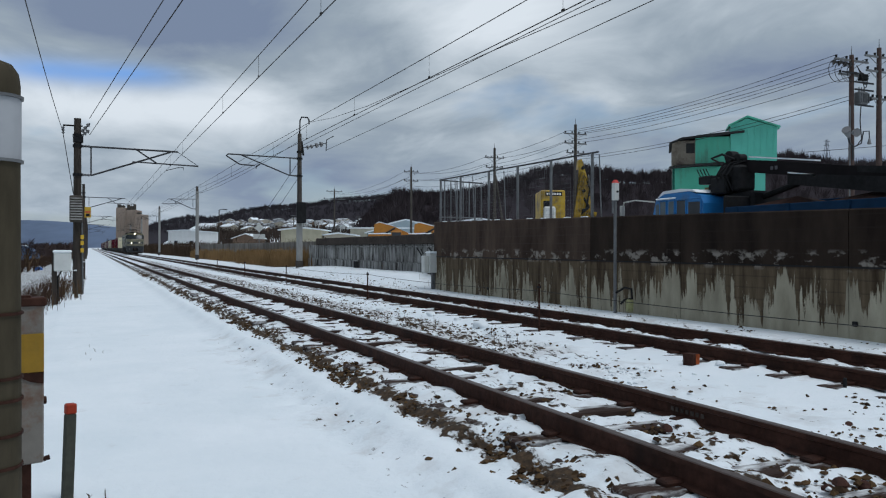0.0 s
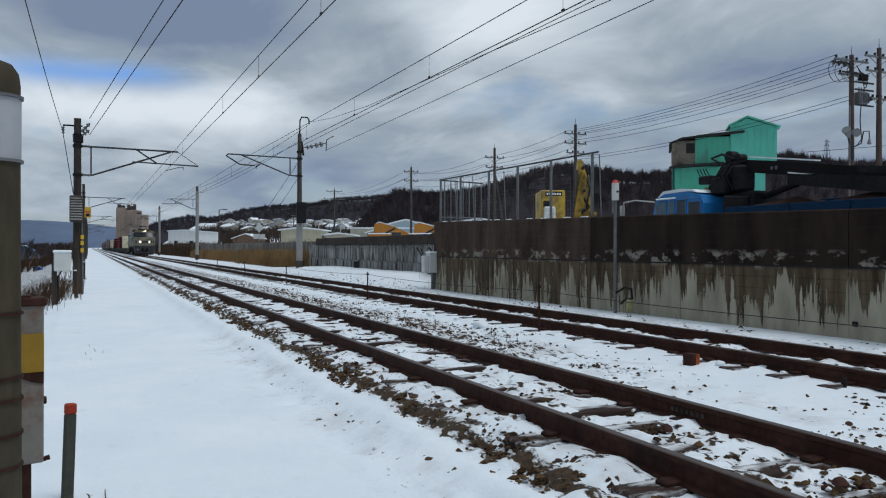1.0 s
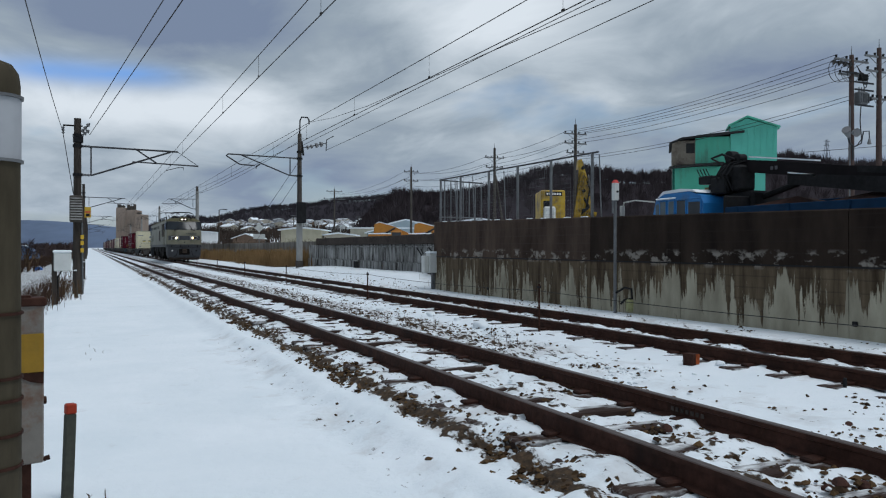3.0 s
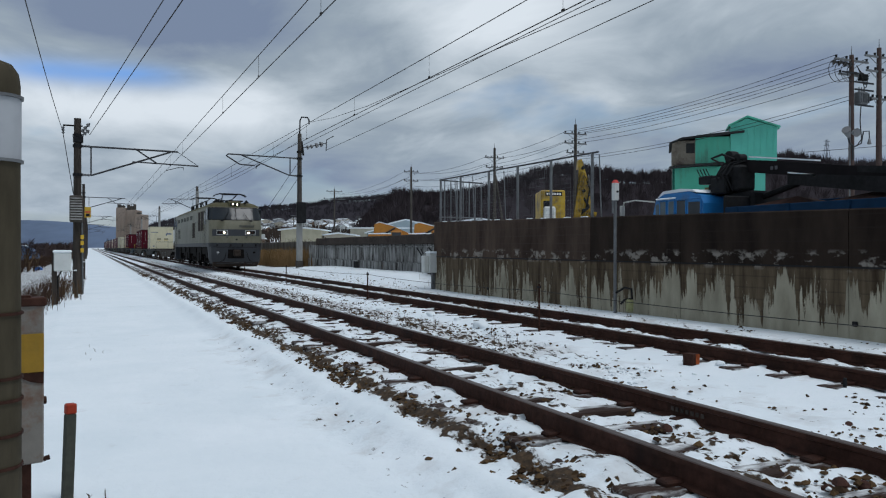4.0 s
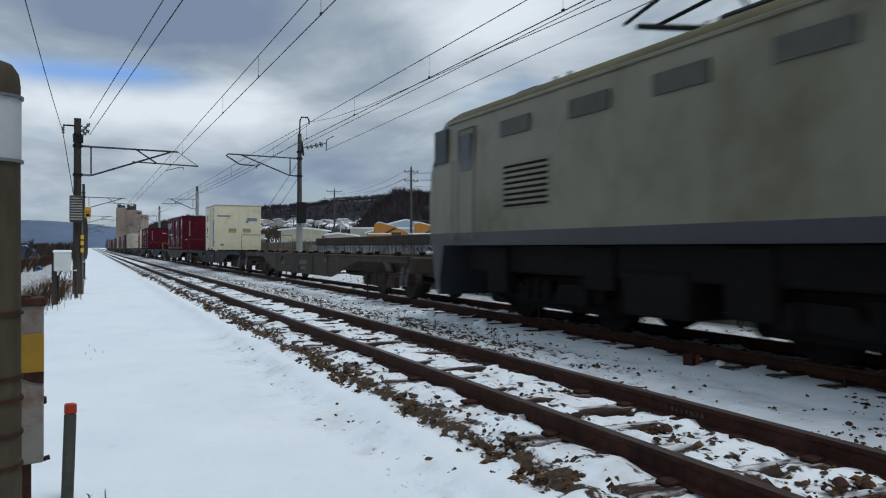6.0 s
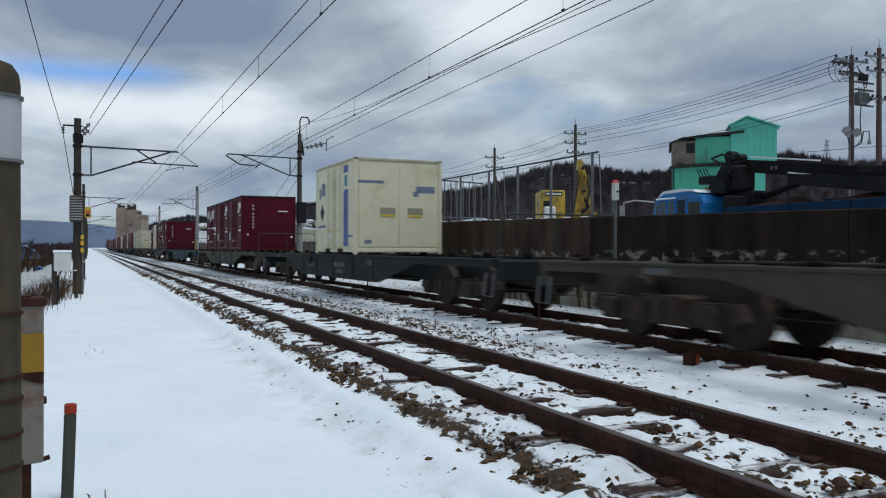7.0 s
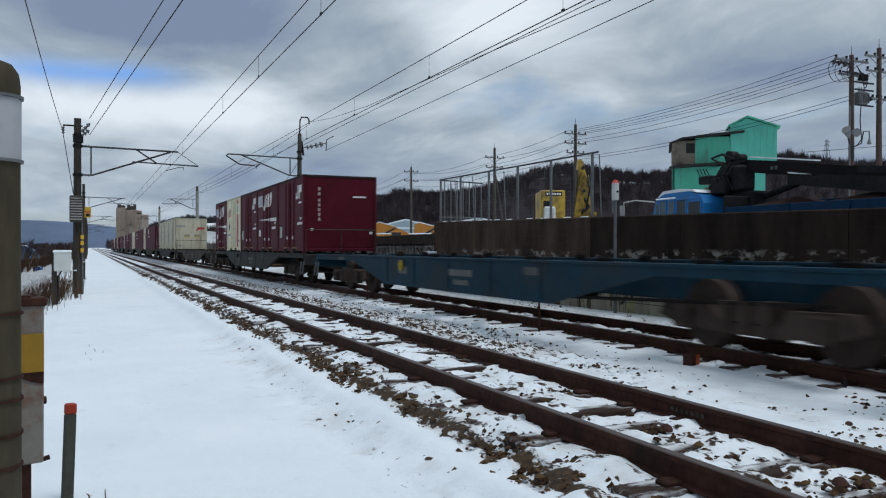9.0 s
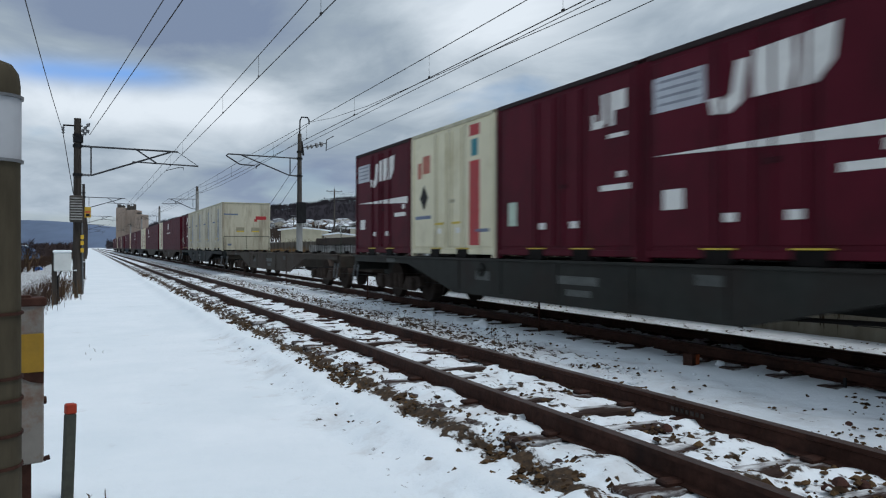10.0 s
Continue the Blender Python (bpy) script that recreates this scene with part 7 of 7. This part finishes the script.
def excavator_yellow():
    t = thing("excavator", "yellow excavator with its arm folded upright behind the fence", "excavator", at=pose(21.6, 34.2, 0, 0, 0, -24))
    yel = mat("machine_yellow", (0.42, 0.27, 0.012), 0.5, vary=0.25, grain=4, dirt=(0.09, 0.055, 0.02), dirt_amt=0.45)
    part("house", Shape().box(-0.62, 0.62, 0, 2.4, 0.9, 4.15, 0.06), yel, t, "boxy yellow engine house")
    part("brand_strip", Shape().box(-0.4, 0.45, -0.02, 0.0, 3.85, 4.05), BLACK, t)
    for i in range(6):
        part("mark", Shape().box(-0.34 + i * 0.13, -0.25 + i * 0.13, -0.03, -0.02, 3.9, 4.0), WHITE_INK, t)
    part("side_grille", Shape().box(-0.5, -0.1, -0.02, 0.0, 2.6, 3.6), BLACK, t)
    part("counterweight", Shape().box(-0.5, 0.1, -0.25, 0.0, 2.0, 3.3, 0.08), BOX_WHITE, t)
    arm = part("arm", Shape().prism([(1.15, 2.5), (1.95, 2.5), (1.95, 3.6), (1.75, 4.9), (1.5, 5.75), (1.3, 5.7), (1.25, 4.6)], "y", 0.2, 0.6), yel, t, "weathered yellow arm folded up")
    part("ram", Shape().tube((2.05, 0.4, 2.8), (1.85, 0.4, 4.9), 0.08, n=10).tube((1.1, 0.15, 2.9), (1.25, 0.15, 5.2), 0.07, n=10), DARK_CONCRETE, arm)
    part("hose", Shape().path([(1.2, 0.1, 3.0), (1.4, 0.05, 4.0), (1.6, 0.1, 5.0), (1.9, 0.1, 4.2), (1.7, 0.1, 3.2)], 0.05), BLACK, arm)
    worn = mat("worn_yellow", (0.30, 0.19, 0.02), 0.6, vary=0.4, grain=6, dirt=(0.05, 0.035, 0.02), dirt_amt=0.5, dirt_scale=3)
    part("stick", Shape().prism([(1.0, 2.4), (1.3, 2.3), (1.55, 3.6), (1.62, 5.0), (1.45, 5.1), (1.2, 3.8)], "y", -0.05, 0.2), worn, arm, "scuffed yellow dipper stick")
    part("linkage", Shape().tube((1.0, 0.05, 2.6), (1.85, 0.05, 3.3), 0.07, n=8).tube((1.85, 0.05, 3.3), (1.35, 0.05, 4.1), 0.06, n=8), BLACK, arm)
    part("bucket", Shape().prism([(0.95, 2.2), (1.5, 2.1), (2.1, 2.4), (2.2, 3.0), (1.8, 3.1), (1.6, 2.7), (1.1, 2.6)], "y", -0.2, 0.7), worn, arm, "worn yellow bucket")
    for z in (3.1, 4.1, 5.3):
        part("pivot_pin", Shape().tube((1.55, -0.12, z), (1.55, 0.65, z), 0.09, n=10), BLACK, arm)
    part("crawler", Shape().box(-0.9, -0.3, -0.5, 2.9, 0, 0.8, 0.2), BLACK, t)
    part("crawler", Shape().box(0.9, 1.5, -0.5, 2.9, 0, 0.8, 0.2), BLACK, t)


excavator_yellow()


def excavator_orange(x, y, turn, label):
    t = thing("excavator", label, "excavator", "orange excavators", pose(x, y, 0, 0, 0, turn) @ Matrix.Scale(0.86, 4))
    org = mat("machine_orange", (0.40, 0.16, 0.012), 0.5, vary=0.2, grain=2, dirt=(0.2, 0.08, 0.02), dirt_amt=0.2)
    part("house", Shape().box(-0.4, 2.2, 0, 2.2, 1.0, 2.9, 0.1), org, t)
    part("cab", Shape().box(2.2, 3.4, 0, 1.4, 1.0, 3.3, 0.1), org, t)
    part("cab_window", Shape().box(2.3, 3.3, -0.02, 0.0, 2.1, 3.1), GLASS, t)
    part("boom", Shape().prism([(0.2, 3.0), (0.3, 4.0), (0.8, 4.2), (2.4, 3.8), (4.2, 3.0), (4.2, 2.6), (2.2, 3.2)], "y", 0.4, 1.0), org, t)
    part("engine_panel", Shape().box(0.2, 1.6, -0.03, 0.0, 1.4, 2.4, 0.02), BLACK, t)
    part("boom_ram", Shape().tube((1.4, 0.35, 2.9), (2.6, 0.35, 3.6), 0.09, n=8), ARM_STEEL, t)
    part("dipper", Shape().prism([(3.9, 2.9), (4.3, 3.1), (4.9, 1.6), (4.6, 1.3)], "y", 0.5, 0.9), BLACK, t)
    part("boom_snow", Shape().prism([(0.4, 4.08), (0.8, 4.24), (2.4, 3.84), (2.4, 3.9), (0.8, 4.32)], "y", 0.42, 0.98), SNOW, t)
    part("snow_cap", Shape().box(-0.4, 2.2, 0, 2.2, 2.9, 3.02, 0.05), SNOW, t)
    part("crawler", Shape().box(-0.6, 3.4, -0.2, 0.4, 0, 0.9, 0.25), BLACK, t)
    part("crawler", Shape().box(-0.6, 3.4, 1.8, 2.4, 0, 0.9, 0.25), BLACK, t)


excavator_orange(24.6, 71.2, -24, "orange excavator dusted with snow, boom lowered")
excavator_orange(28.2, 69.8, -24, "second orange excavator with a snowy boom")


def building(x, y, turn, w, d, h, rise, wallm, roofm, label, name="house", windows=2, z=0.0, group="far houses"):
    """A plain gabled building: walls, roof with eaves, windows."""
    t = thing(name, label, "building", group, pose(x, y, z, 0, 0, turn))
    part("wall", Shape().prism([(0, -3), (w, -3), (w, h), (w / 2, h + rise), (0, h)], "y", 0, d), wallm, t)
    e = 0.35
    k = rise / (w / 2)
    part("roof", Shape().prism([(-e, h - e * k), (w / 2, h + rise), (w + e, h - e * k), (w + e, h - e * k + 0.16), (w / 2, h + rise + 0.18), (-e, h - e * k + 0.16)], "y", -e, d + e), roofm, t)
    for i in range(windows):
        wx = w * (i + 0.5) / windows
        win = part("window", Shape().box(wx - 0.5, wx + 0.5, -0.04, 0.0, h * 0.35, h * 0.35 + 1.1), GLASS, t)
        part("sill", Shape().box(wx - 0.55, wx + 0.55, -0.1, 0.0, h * 0.35 - 0.08, h * 0.35), BOX_WHITE, win)
    return t


WALLS = [mat("beige_render", (0.42, 0.38, 0.31), 0.8, vary=0.12, grain=1), mat("grey_siding", (0.28, 0.29, 0.30), 0.8, vary=0.12, grain=1),
         mat("white_siding", (0.55, 0.55, 0.53), 0.8, vary=0.1, grain=1), mat("brown_siding", (0.16, 0.11, 0.08), 0.8, vary=0.2, grain=1)]
building(33.5, 106, -24, 9.5, 16, 3.9, 0.0, mat("pale_cream_wall", (0.50, 0.47, 0.38), 0.8, vary=0.15, grain=1), SNOW, "long cream workshop with a flat snowy roof", "workshop", 3)
building(37.4, 104.2, -24, 7.0, 14, 4.2, 0.9, mat("pale_blue_steel", (0.36, 0.43, 0.47), 0.6, vary=0.15, grain=1), SNOW, "pale blue steel shed under a snow roof", "shed", 0)
building(33.8, 99.5, -24, 5.0, 8, 3.2, 0.7, mat("teal_shed_wall", (0.22, 0.28, 0.28), 0.6, vary=0.15, grain=1), SNOW, "low grey-green shed with a snowy roof", "shed", 0)
building(44.5, 101, -24, 12.0, 14, 4.3, 1.0, WALLS[1], SNOW, "long yard shed with an unbroken snow roof", "shed", 3)
building(21.2, 94.8, -24, 4.9, 6, 3.3, 0.25, mat("cream_tank_wall", (0.50, 0.46, 0.34), 0.7, vary=0.2, grain=1), SNOW, "cream storage hut with a rusty lower edge", "storage_hut", 0)
building(26.2, 93.4, -24, 3.5, 5, 2.7, 0.2, WALLS[0], SNOW, "low beige hut beside the yard", "storage_hut", 1)
building(21.1, 242.8, -24, 9.0, 20, 6.0, 0.3, mat("white_steel", (0.60, 0.61, 0.61), 0.6, vary=0.1, grain=1), SNOW, "long white warehouse beside the line", "warehouse", 2)
building(31, 190, -24, 6, 8, 3.4, 1.0, WALLS[3], SNOW, "dark wooden shed beside the line", "shed", 0)
PATCHY_ROOF = mat("patchy_snow_roof", (0.55, 0.58, 0.61), 0.8, vary=0.15, grain=2, dirt=(0.07, 0.06, 0.06), dirt_amt=0.55, dirt_scale=0.7)
rnd = random.Random(12)
for i in range(64):
    f = i / 63 + rnd.uniform(-0.02, 0.02)
    depth = rnd.uniform(1.3, 1.85)
    hx, hy = (46 + f * 56) * depth, (312 - f * 28) * depth
    hz = float(lie(hx, hy)) - 0.3
    building(hx, hy, rnd.choice((-24, -60, 10, 40)), rnd.uniform(4.5, 7), rnd.uniform(5, 8), rnd.uniform(3.0, 4.8), rnd.uniform(0.7, 1.5), rnd.choice(WALLS), rnd.choice((SNOW, PATCHY_ROOF, PATCHY_ROOF)),
             "far hillside house with a snow-covered gable roof", "house", rnd.choice((1, 2)), hz)


def silo_block():
    t = thing("concrete_works", "tall beige concrete works with ragged rooftop plant", "industrial building", at=pose(10.8, 379, -1, 0, 0, -24))
    beige = mat("beige_concrete", (0.29, 0.232, 0.19), 0.85, vary=0.15, grain=0.6, dirt=(0.2, 0.17, 0.14), dirt_amt=0.3, stretch=(1, 1, 0.2))
    part("tower", Shape().box(0, 4.2, 0, 8, 0, 20.0, 0.1), beige, t)
    part("main_block", Shape().box(4.2, 8.2, 0.5, 9, 0, 19.0, 0.1), beige, t)
    part("side_block", Shape().box(8.2, 11.6, 0, 8, 0, 17.0, 0.1), beige, t)
    for i in range(6):
        part("pilaster", Shape().box(0.3 + i * 1.9, 0.6 + i * 1.9, -0.2, 0.1, 0, 16.5), beige, t)
    for x, w, h in ((0.2, 1.0, 1.6), (1.8, 1.2, 1.0), (4.6, 0.6, 2.4), (5.8, 1.2, 1.8), (7.4, 0.5, 2.6), (9.0, 1.4, 0.9)):
        part("roof_plant", Shape().box(x, x + w, 1, 3, 17, (20.0 if x < 4.2 else 19.0 if x < 8 else 17.0) + h), DARK_CONCRETE, t)


silo_block()


def lamp_post(x, y, h, label):
    t = thing("street_lamp", label, "street lamp", at=pose(x, y, 0, 0, 0, -24))
    part("pole", Shape().tube((0, 0, 0), (0, 0, h), 0.1, 0.07, 10), DARK_CONCRETE, t)
    part("arm", Shape().path([(0, 0, h), (0.3, 0, h + 0.15), (1.0, 0, h + 0.15)], 0.05), DARK_CONCRETE, t)
    part("lantern", Shape().box(0.7, 1.25, -0.12, 0.12, h + 0.05, h + 0.16, 0.03), BLACK, t)


lamp_post(18.1, 123.5, 6.9, "dark street lamp with a short arm")


def road_sign():
    t = thing("road_sign", "white diamond road sign seen from behind", "road sign", at=pose(19.6, 100.0, 0, 0, 0, -24))
    part("post", Shape().tube((0, 0, 0), (0, 0, 4.0), 0.06, n=8), STEEL, t)
    part("diamond", Shape().prism([(-0.6, 3.7), (0, 3.1), (0.6, 3.7), (0, 4.3)], "y", -0.06, -0.03), BOX_WHITE, t)
    part("plate", Shape().box(-0.75, 0.75, -0.06, -0.03, 2.3, 2.9, 0.01), BOX_WHITE, t)
    return t


road_sign()

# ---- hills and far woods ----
# aerial haze is put into the base colours of the hills
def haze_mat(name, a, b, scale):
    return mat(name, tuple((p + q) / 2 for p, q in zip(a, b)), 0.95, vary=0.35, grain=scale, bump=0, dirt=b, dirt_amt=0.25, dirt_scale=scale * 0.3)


def ridge_line(points):
    """The crest between a few summits and saddles, smoothed."""
    p = np.array(points, float)
    s = np.concatenate([[0], np.cumsum(np.hypot(np.diff(p[:, 0]), np.diff(p[:, 1])))])
    q = np.linspace(0, s[-1], 90)
    return np.stack([np.interp(q, s, p[:, i]) for i in range(3)], 1)


def hill(name, label, points, foot, material, ruffle, seed, back=0.25):
    """A long hill under a crest: it falls towards the viewer's side to the plain, and away behind."""
    crest = ridge_line(points)
    n = len(crest)
    rows = []
    steps = [1 - foot, 1 - foot * 0.75, 1 - foot * 0.5, 1 - foot * 0.25, 1 - foot * 0.1, 1.0, 1 + back * 0.5, 1 + back]
    lift = [0.0, 0.28, 0.55, 0.80, 0.94, 1.0, 0.7, 0.1]
    for s, l in zip(steps, lift):
        r = crest * np.array([s, s, 1])
        wob = (rough(r[:, 0] * 0.02 + seed, r[:, 1] * 0.02, 1.0, seed) - 0.5) * ruffle * (4 if 0 < l < 1 else 1)
        r[:, 2] = -1 + (crest[:, 2] + 1) * l + (wob if l < 1 else wob * 0.3) * (l > 0)
        rows.append([tuple(v) for v in r])
    sh = Shape().loft(rows, closed=False, caps=False)
    ob = part(name, sh, material, smooth=True)
    return tagged(ob, label, "hill", kind="structure"), crest, np.array(rows)


NEAR_HILL = [(126, 405, 3), (138, 399, 15), (149.5, 393.4, 26), (168.8, 384.6, 25), (190.9, 374.7, 27), (204.7, 368.5, 31), (218.5, 362.3, 37), (232.3, 356, 40), (246.1, 349.8, 39), (259.9, 343.6, 36), (281.9, 333.6, 36), (304, 323.7, 40), (342.6, 306.3, 47), (364.7, 296.3, 42), (389, 285.3, 42), (439.2, 262.7, 42), (520, 180, 40)]
MID_HILL = [(18, 979, -1), (46, 966, 8), (66, 957, 24), (101.6, 941.6, 32), (131.2, 928.2, 29), (160.7, 914.9, 40), (202, 896, 45), (237.6, 880, 47), (261, 869.6, 52), (296.7, 853.6, 56), (355.8, 827, 61), (480, 760, 64)]
FAR_HILL = [(-1500, 2800, 60), (-900, 3050, 75), (-526, 3090, 81), (-201.8, 2943, 92), (-133.5, 2912.7, 90), (-13.9, 2858.7, 82), (71.5, 2820, 69), (174, 2774, 77), (293.6, 2720, 74), (700, 2500, 90)]
h1, c1, r1 = hill("wooded_hill", "dark brown wooded hill, bare trees with patches of conifer", NEAR_HILL, 0.24, haze_mat("winter_wood", (0.036, 0.029, 0.034), (0.022, 0.019, 0.023), 0.05), 3, 3)
h2, c2, r2 = hill("wooded_hill", "far wooded hill, dark grey-brown", MID_HILL, 0.30, haze_mat("far_winter_wood", (0.033, 0.028, 0.034), (0.02, 0.018, 0.024), 0.03), 4, 5)
# pale blue of this range is painted distance haze
h3, c3, r3 = hill("mountain_range", "distant mountain range with blue haze in its colour", FAR_HILL, 0.15, haze_mat("blue_haze_paint", (0.095, 0.13, 0.20), (0.125, 0.16, 0.235), 0.004), 8, 9)


def bare_wood(name, label, crest, rows, count, height, seed, material, spread):
    """Leafless trees on a hill: each a trunk that forks into thin upright twigs."""
    rnd = np.random.RandomState(seed)
    vs, fs = [], []
    n = crest.shape[0]
    for k in range(count):
        u = rnd.rand() * (n - 1)
        i, f = int(u), u - int(u)
        band = 5 - (rnd.rand() ** 2.2) * spread
        j, g = int(min(band, 4.999)), band - int(min(band, 4.999))
        a = rows[j, i] * (1 - f) + rows[j, min(i + 1, n - 1)] * f
        b = rows[j + 1, i] * (1 - f) + rows[j + 1, min(i + 1, n - 1)] * f
        p = a * (1 - g) + b * g
        h = height * (0.6 + 0.7 * rnd.rand())
        w = h * (0.28 + 0.15 * rnd.rand())
        side = np.array([0.91, -0.41, 0])
        deep = np.array([0.41, 0.91, 0])
        t = h * 0.02
        o = len(vs)
        vs += [tuple(p - side * t - (0, 0, 1)), tuple(p + side * t - (0, 0, 1)), tuple(p + (0, 0, h * 0.9))]
        fs.append((o, o + 1, o + 2))
        for _ in range(26):
            s = (rnd.rand() - 0.5) * 2
            base = p + np.array([0, 0, h * (0.02 + 0.4 * rnd.rand())])
            tip = p + side * (s * w) + deep * ((rnd.rand() - 0.5) * w * 1.6) + np.array([0, 0, h * (0.28 + 0.66 * math.sqrt(max(0, 1 - s * s)) * (0.55 + 0.45 * rnd.rand()))])
            mid = (base + tip) / 2 + side * (s * w * 0.22)
            o = len(vs)
            q = h * 0.010
            vs += [tuple(base), tuple(mid - side * q), tuple(mid + side * q), tuple(tip)]
            fs += [(o, o + 2, o + 1), (o + 1, o + 2, o + 3)]
    me = bpy.data.meshes.new(name)
    me.from_pydata(vs, [], fs)
    me.materials.append(material)
    return tagged(new(name, me), label, "trees", kind="stuff")


# twig tones lifted and cooled to carry haze
TWIG = mat("winter_twigs", (0.046, 0.037, 0.040), 0.95, vary=0.4, grain=0.1, bump=0)
TWIG_FAR = mat("far_twigs", (0.05, 0.045, 0.052), 0.95, vary=0.3, grain=0.05, bump=0)
bare_wood("hill_trees", "bare winter trees covering the hill", c1, r1, 3600, 8.0, 3, TWIG, 3.4)
bare_wood("far_trees", "bare winter trees along the far ridge", c2, r2, 3000, 7.0, 4, TWIG_FAR, 3.0)


def conifers(name, label, spots, seed, material):
    rnd = random.Random(seed)
    sh = Shape()
    for x, y, z, h in spots:
        for k in range(5):
            a, b = z + h * (0.1 + 0.17 * k), z + h * (0.36 + 0.17 * k)
            r = h * 0.2 * (1 - k * 0.17)
            n = 9
            ring = [(x + r * rnd.uniform(0.6, 1.2) * math.cos(6.283 * i / n), y + r * rnd.uniform(0.6, 1.2) * math.sin(6.283 * i / n), a + rnd.uniform(-0.05, 0.05) * h) for i in range(n)]
            sh.add(ring + [(x, y, b)], [(i, (i + 1) % n, n) for i in range(n)])
    return tagged(part(name, sh, material), label, "trees", kind="stuff")


rnd = random.Random(5)
spots = []
for i in range(90):
    k = rnd.choice((36, 37, 62, 63, 64, 66, 68, 70, 71, 72, 74, 58))
    p = r1[5][min(k + rnd.randint(-2, 2), 89)]
    s = rnd.uniform(0.92, 1.0)
    spots.append((p[0] * s, p[1] * s, p[2] * (0.6 + 0.4 * (s - 0.92) / 0.08) - 2, rnd.uniform(5, 9)))
conifers("hill_conifers", "dark conifers in patches on the hill", spots, 6, mat("dark_conifer", (0.014, 0.022, 0.016), 0.95, vary=0.4, grain=0.3, bump=0))


def bare_tree(x, y, z, h, label, seed):
    """A leafless tree: tapered trunk, forking limbs, many fine twigs."""
    rnd = random.Random(seed)
    t = thing("bare_tree", label, "tree", "bare trees", pose(x, y, z))
    trunk, twigs = Shape(), Shape()

    def grow(p, d, length, r, depth):
        e = p + d * length
        (trunk if depth < 3 else twigs).tube(p, e, r, r * 0.65, 6 if depth < 3 else 3, caps=False)
        if depth == 5:
            return
        for _ in range(3 if depth else 5):
            a = Vector((rnd.uniform(-1, 1), rnd.uniform(-1, 1), rnd.uniform(-0.2, 0.8))).normalized()
            grow(p + d * length * rnd.uniform(0.6, 1.0), (d * 0.8 + a * 0.65).normalized(), length * rnd.uniform(0.55, 0.78), r * 0.55, depth + 1)

    grow(Vector((0, 0, -0.3)), Vector((0, 0, 1)), h * 0.3, h * 0.022, 0)
    part("trunk", trunk, WEED, t)
    tagged(part("crown", twigs, TWIG, t), kind="stuff")


bare_tree(-6.0, 96, -2.0, 6.5, "leafless tree standing on the low ground", 3)
bare_tree(-6.3, 118, -2.0, 5.5, "leafless tree beside the far bank", 4)
bare_tree(-8.2, 125, -2.2, 6.0, "leafless tree at the field edge", 5)


def far_pylon(x, y, z, h):
    t = thing("pylon", "distant grey lattice pylon on the hill", "pylon", at=pose(x, y, z))
    sh = Shape()
    for sx in (-1, 1):
        for sy in (-1, 1):
            sh.path([(sx * h * 0.1, sy * h * 0.1, 0), (sx * h * 0.02, sy * h * 0.02, h)], 0.16, 4)
    for k in range(6):
        a, b = k / 6, (k + 1) / 6
        wa, wb = h * (0.1 - 0.08 * a), h * (0.1 - 0.08 * b)
        sh.path([(-wa, 0, a * h), (wb, 0, b * h)], 0.12, 4).path([(wa, 0, a * h), (-wb, 0, b * h)], 0.12, 4)
    # steel colour greyed and blued for painted haze
    part("lattice", sh, mat("hazy_steel", (0.20, 0.22, 0.25), 0.7), t)
    for k in (0.65, 0.8, 0.95):
        part("crossarm", Shape().path([(-h * 0.14, 0, k * h), (h * 0.14, 0, k * h)], 0.18, 4), MATS["hazy_steel"], t)


far_pylon(362, 300, 44, 16)
rnd = random.Random(9)
for i in range(26):
    x, y = rnd.uniform(-60, -20), rnd.uniform(300, 600)
    if i < 9:
        building(x - 10, y, rnd.choice((-24, 10, 40)), 5, 6, 2.2, 1.0, rnd.choice(WALLS), SNOW, "far low house with a snowy roof in the fields", "house", 1, -2.4)

# ---- pieces of the track beds ----
sleepers(near_track, NEAR_X, 1.0, 60)
sleepers(far_track, FAR_X, 1.0, 60)


def motions():
    for ob, offset, z in TRAIN:
        walk(ob, [(t, pose(FAR_X, y + offset, z)) for t, y in NOSE])


motions()
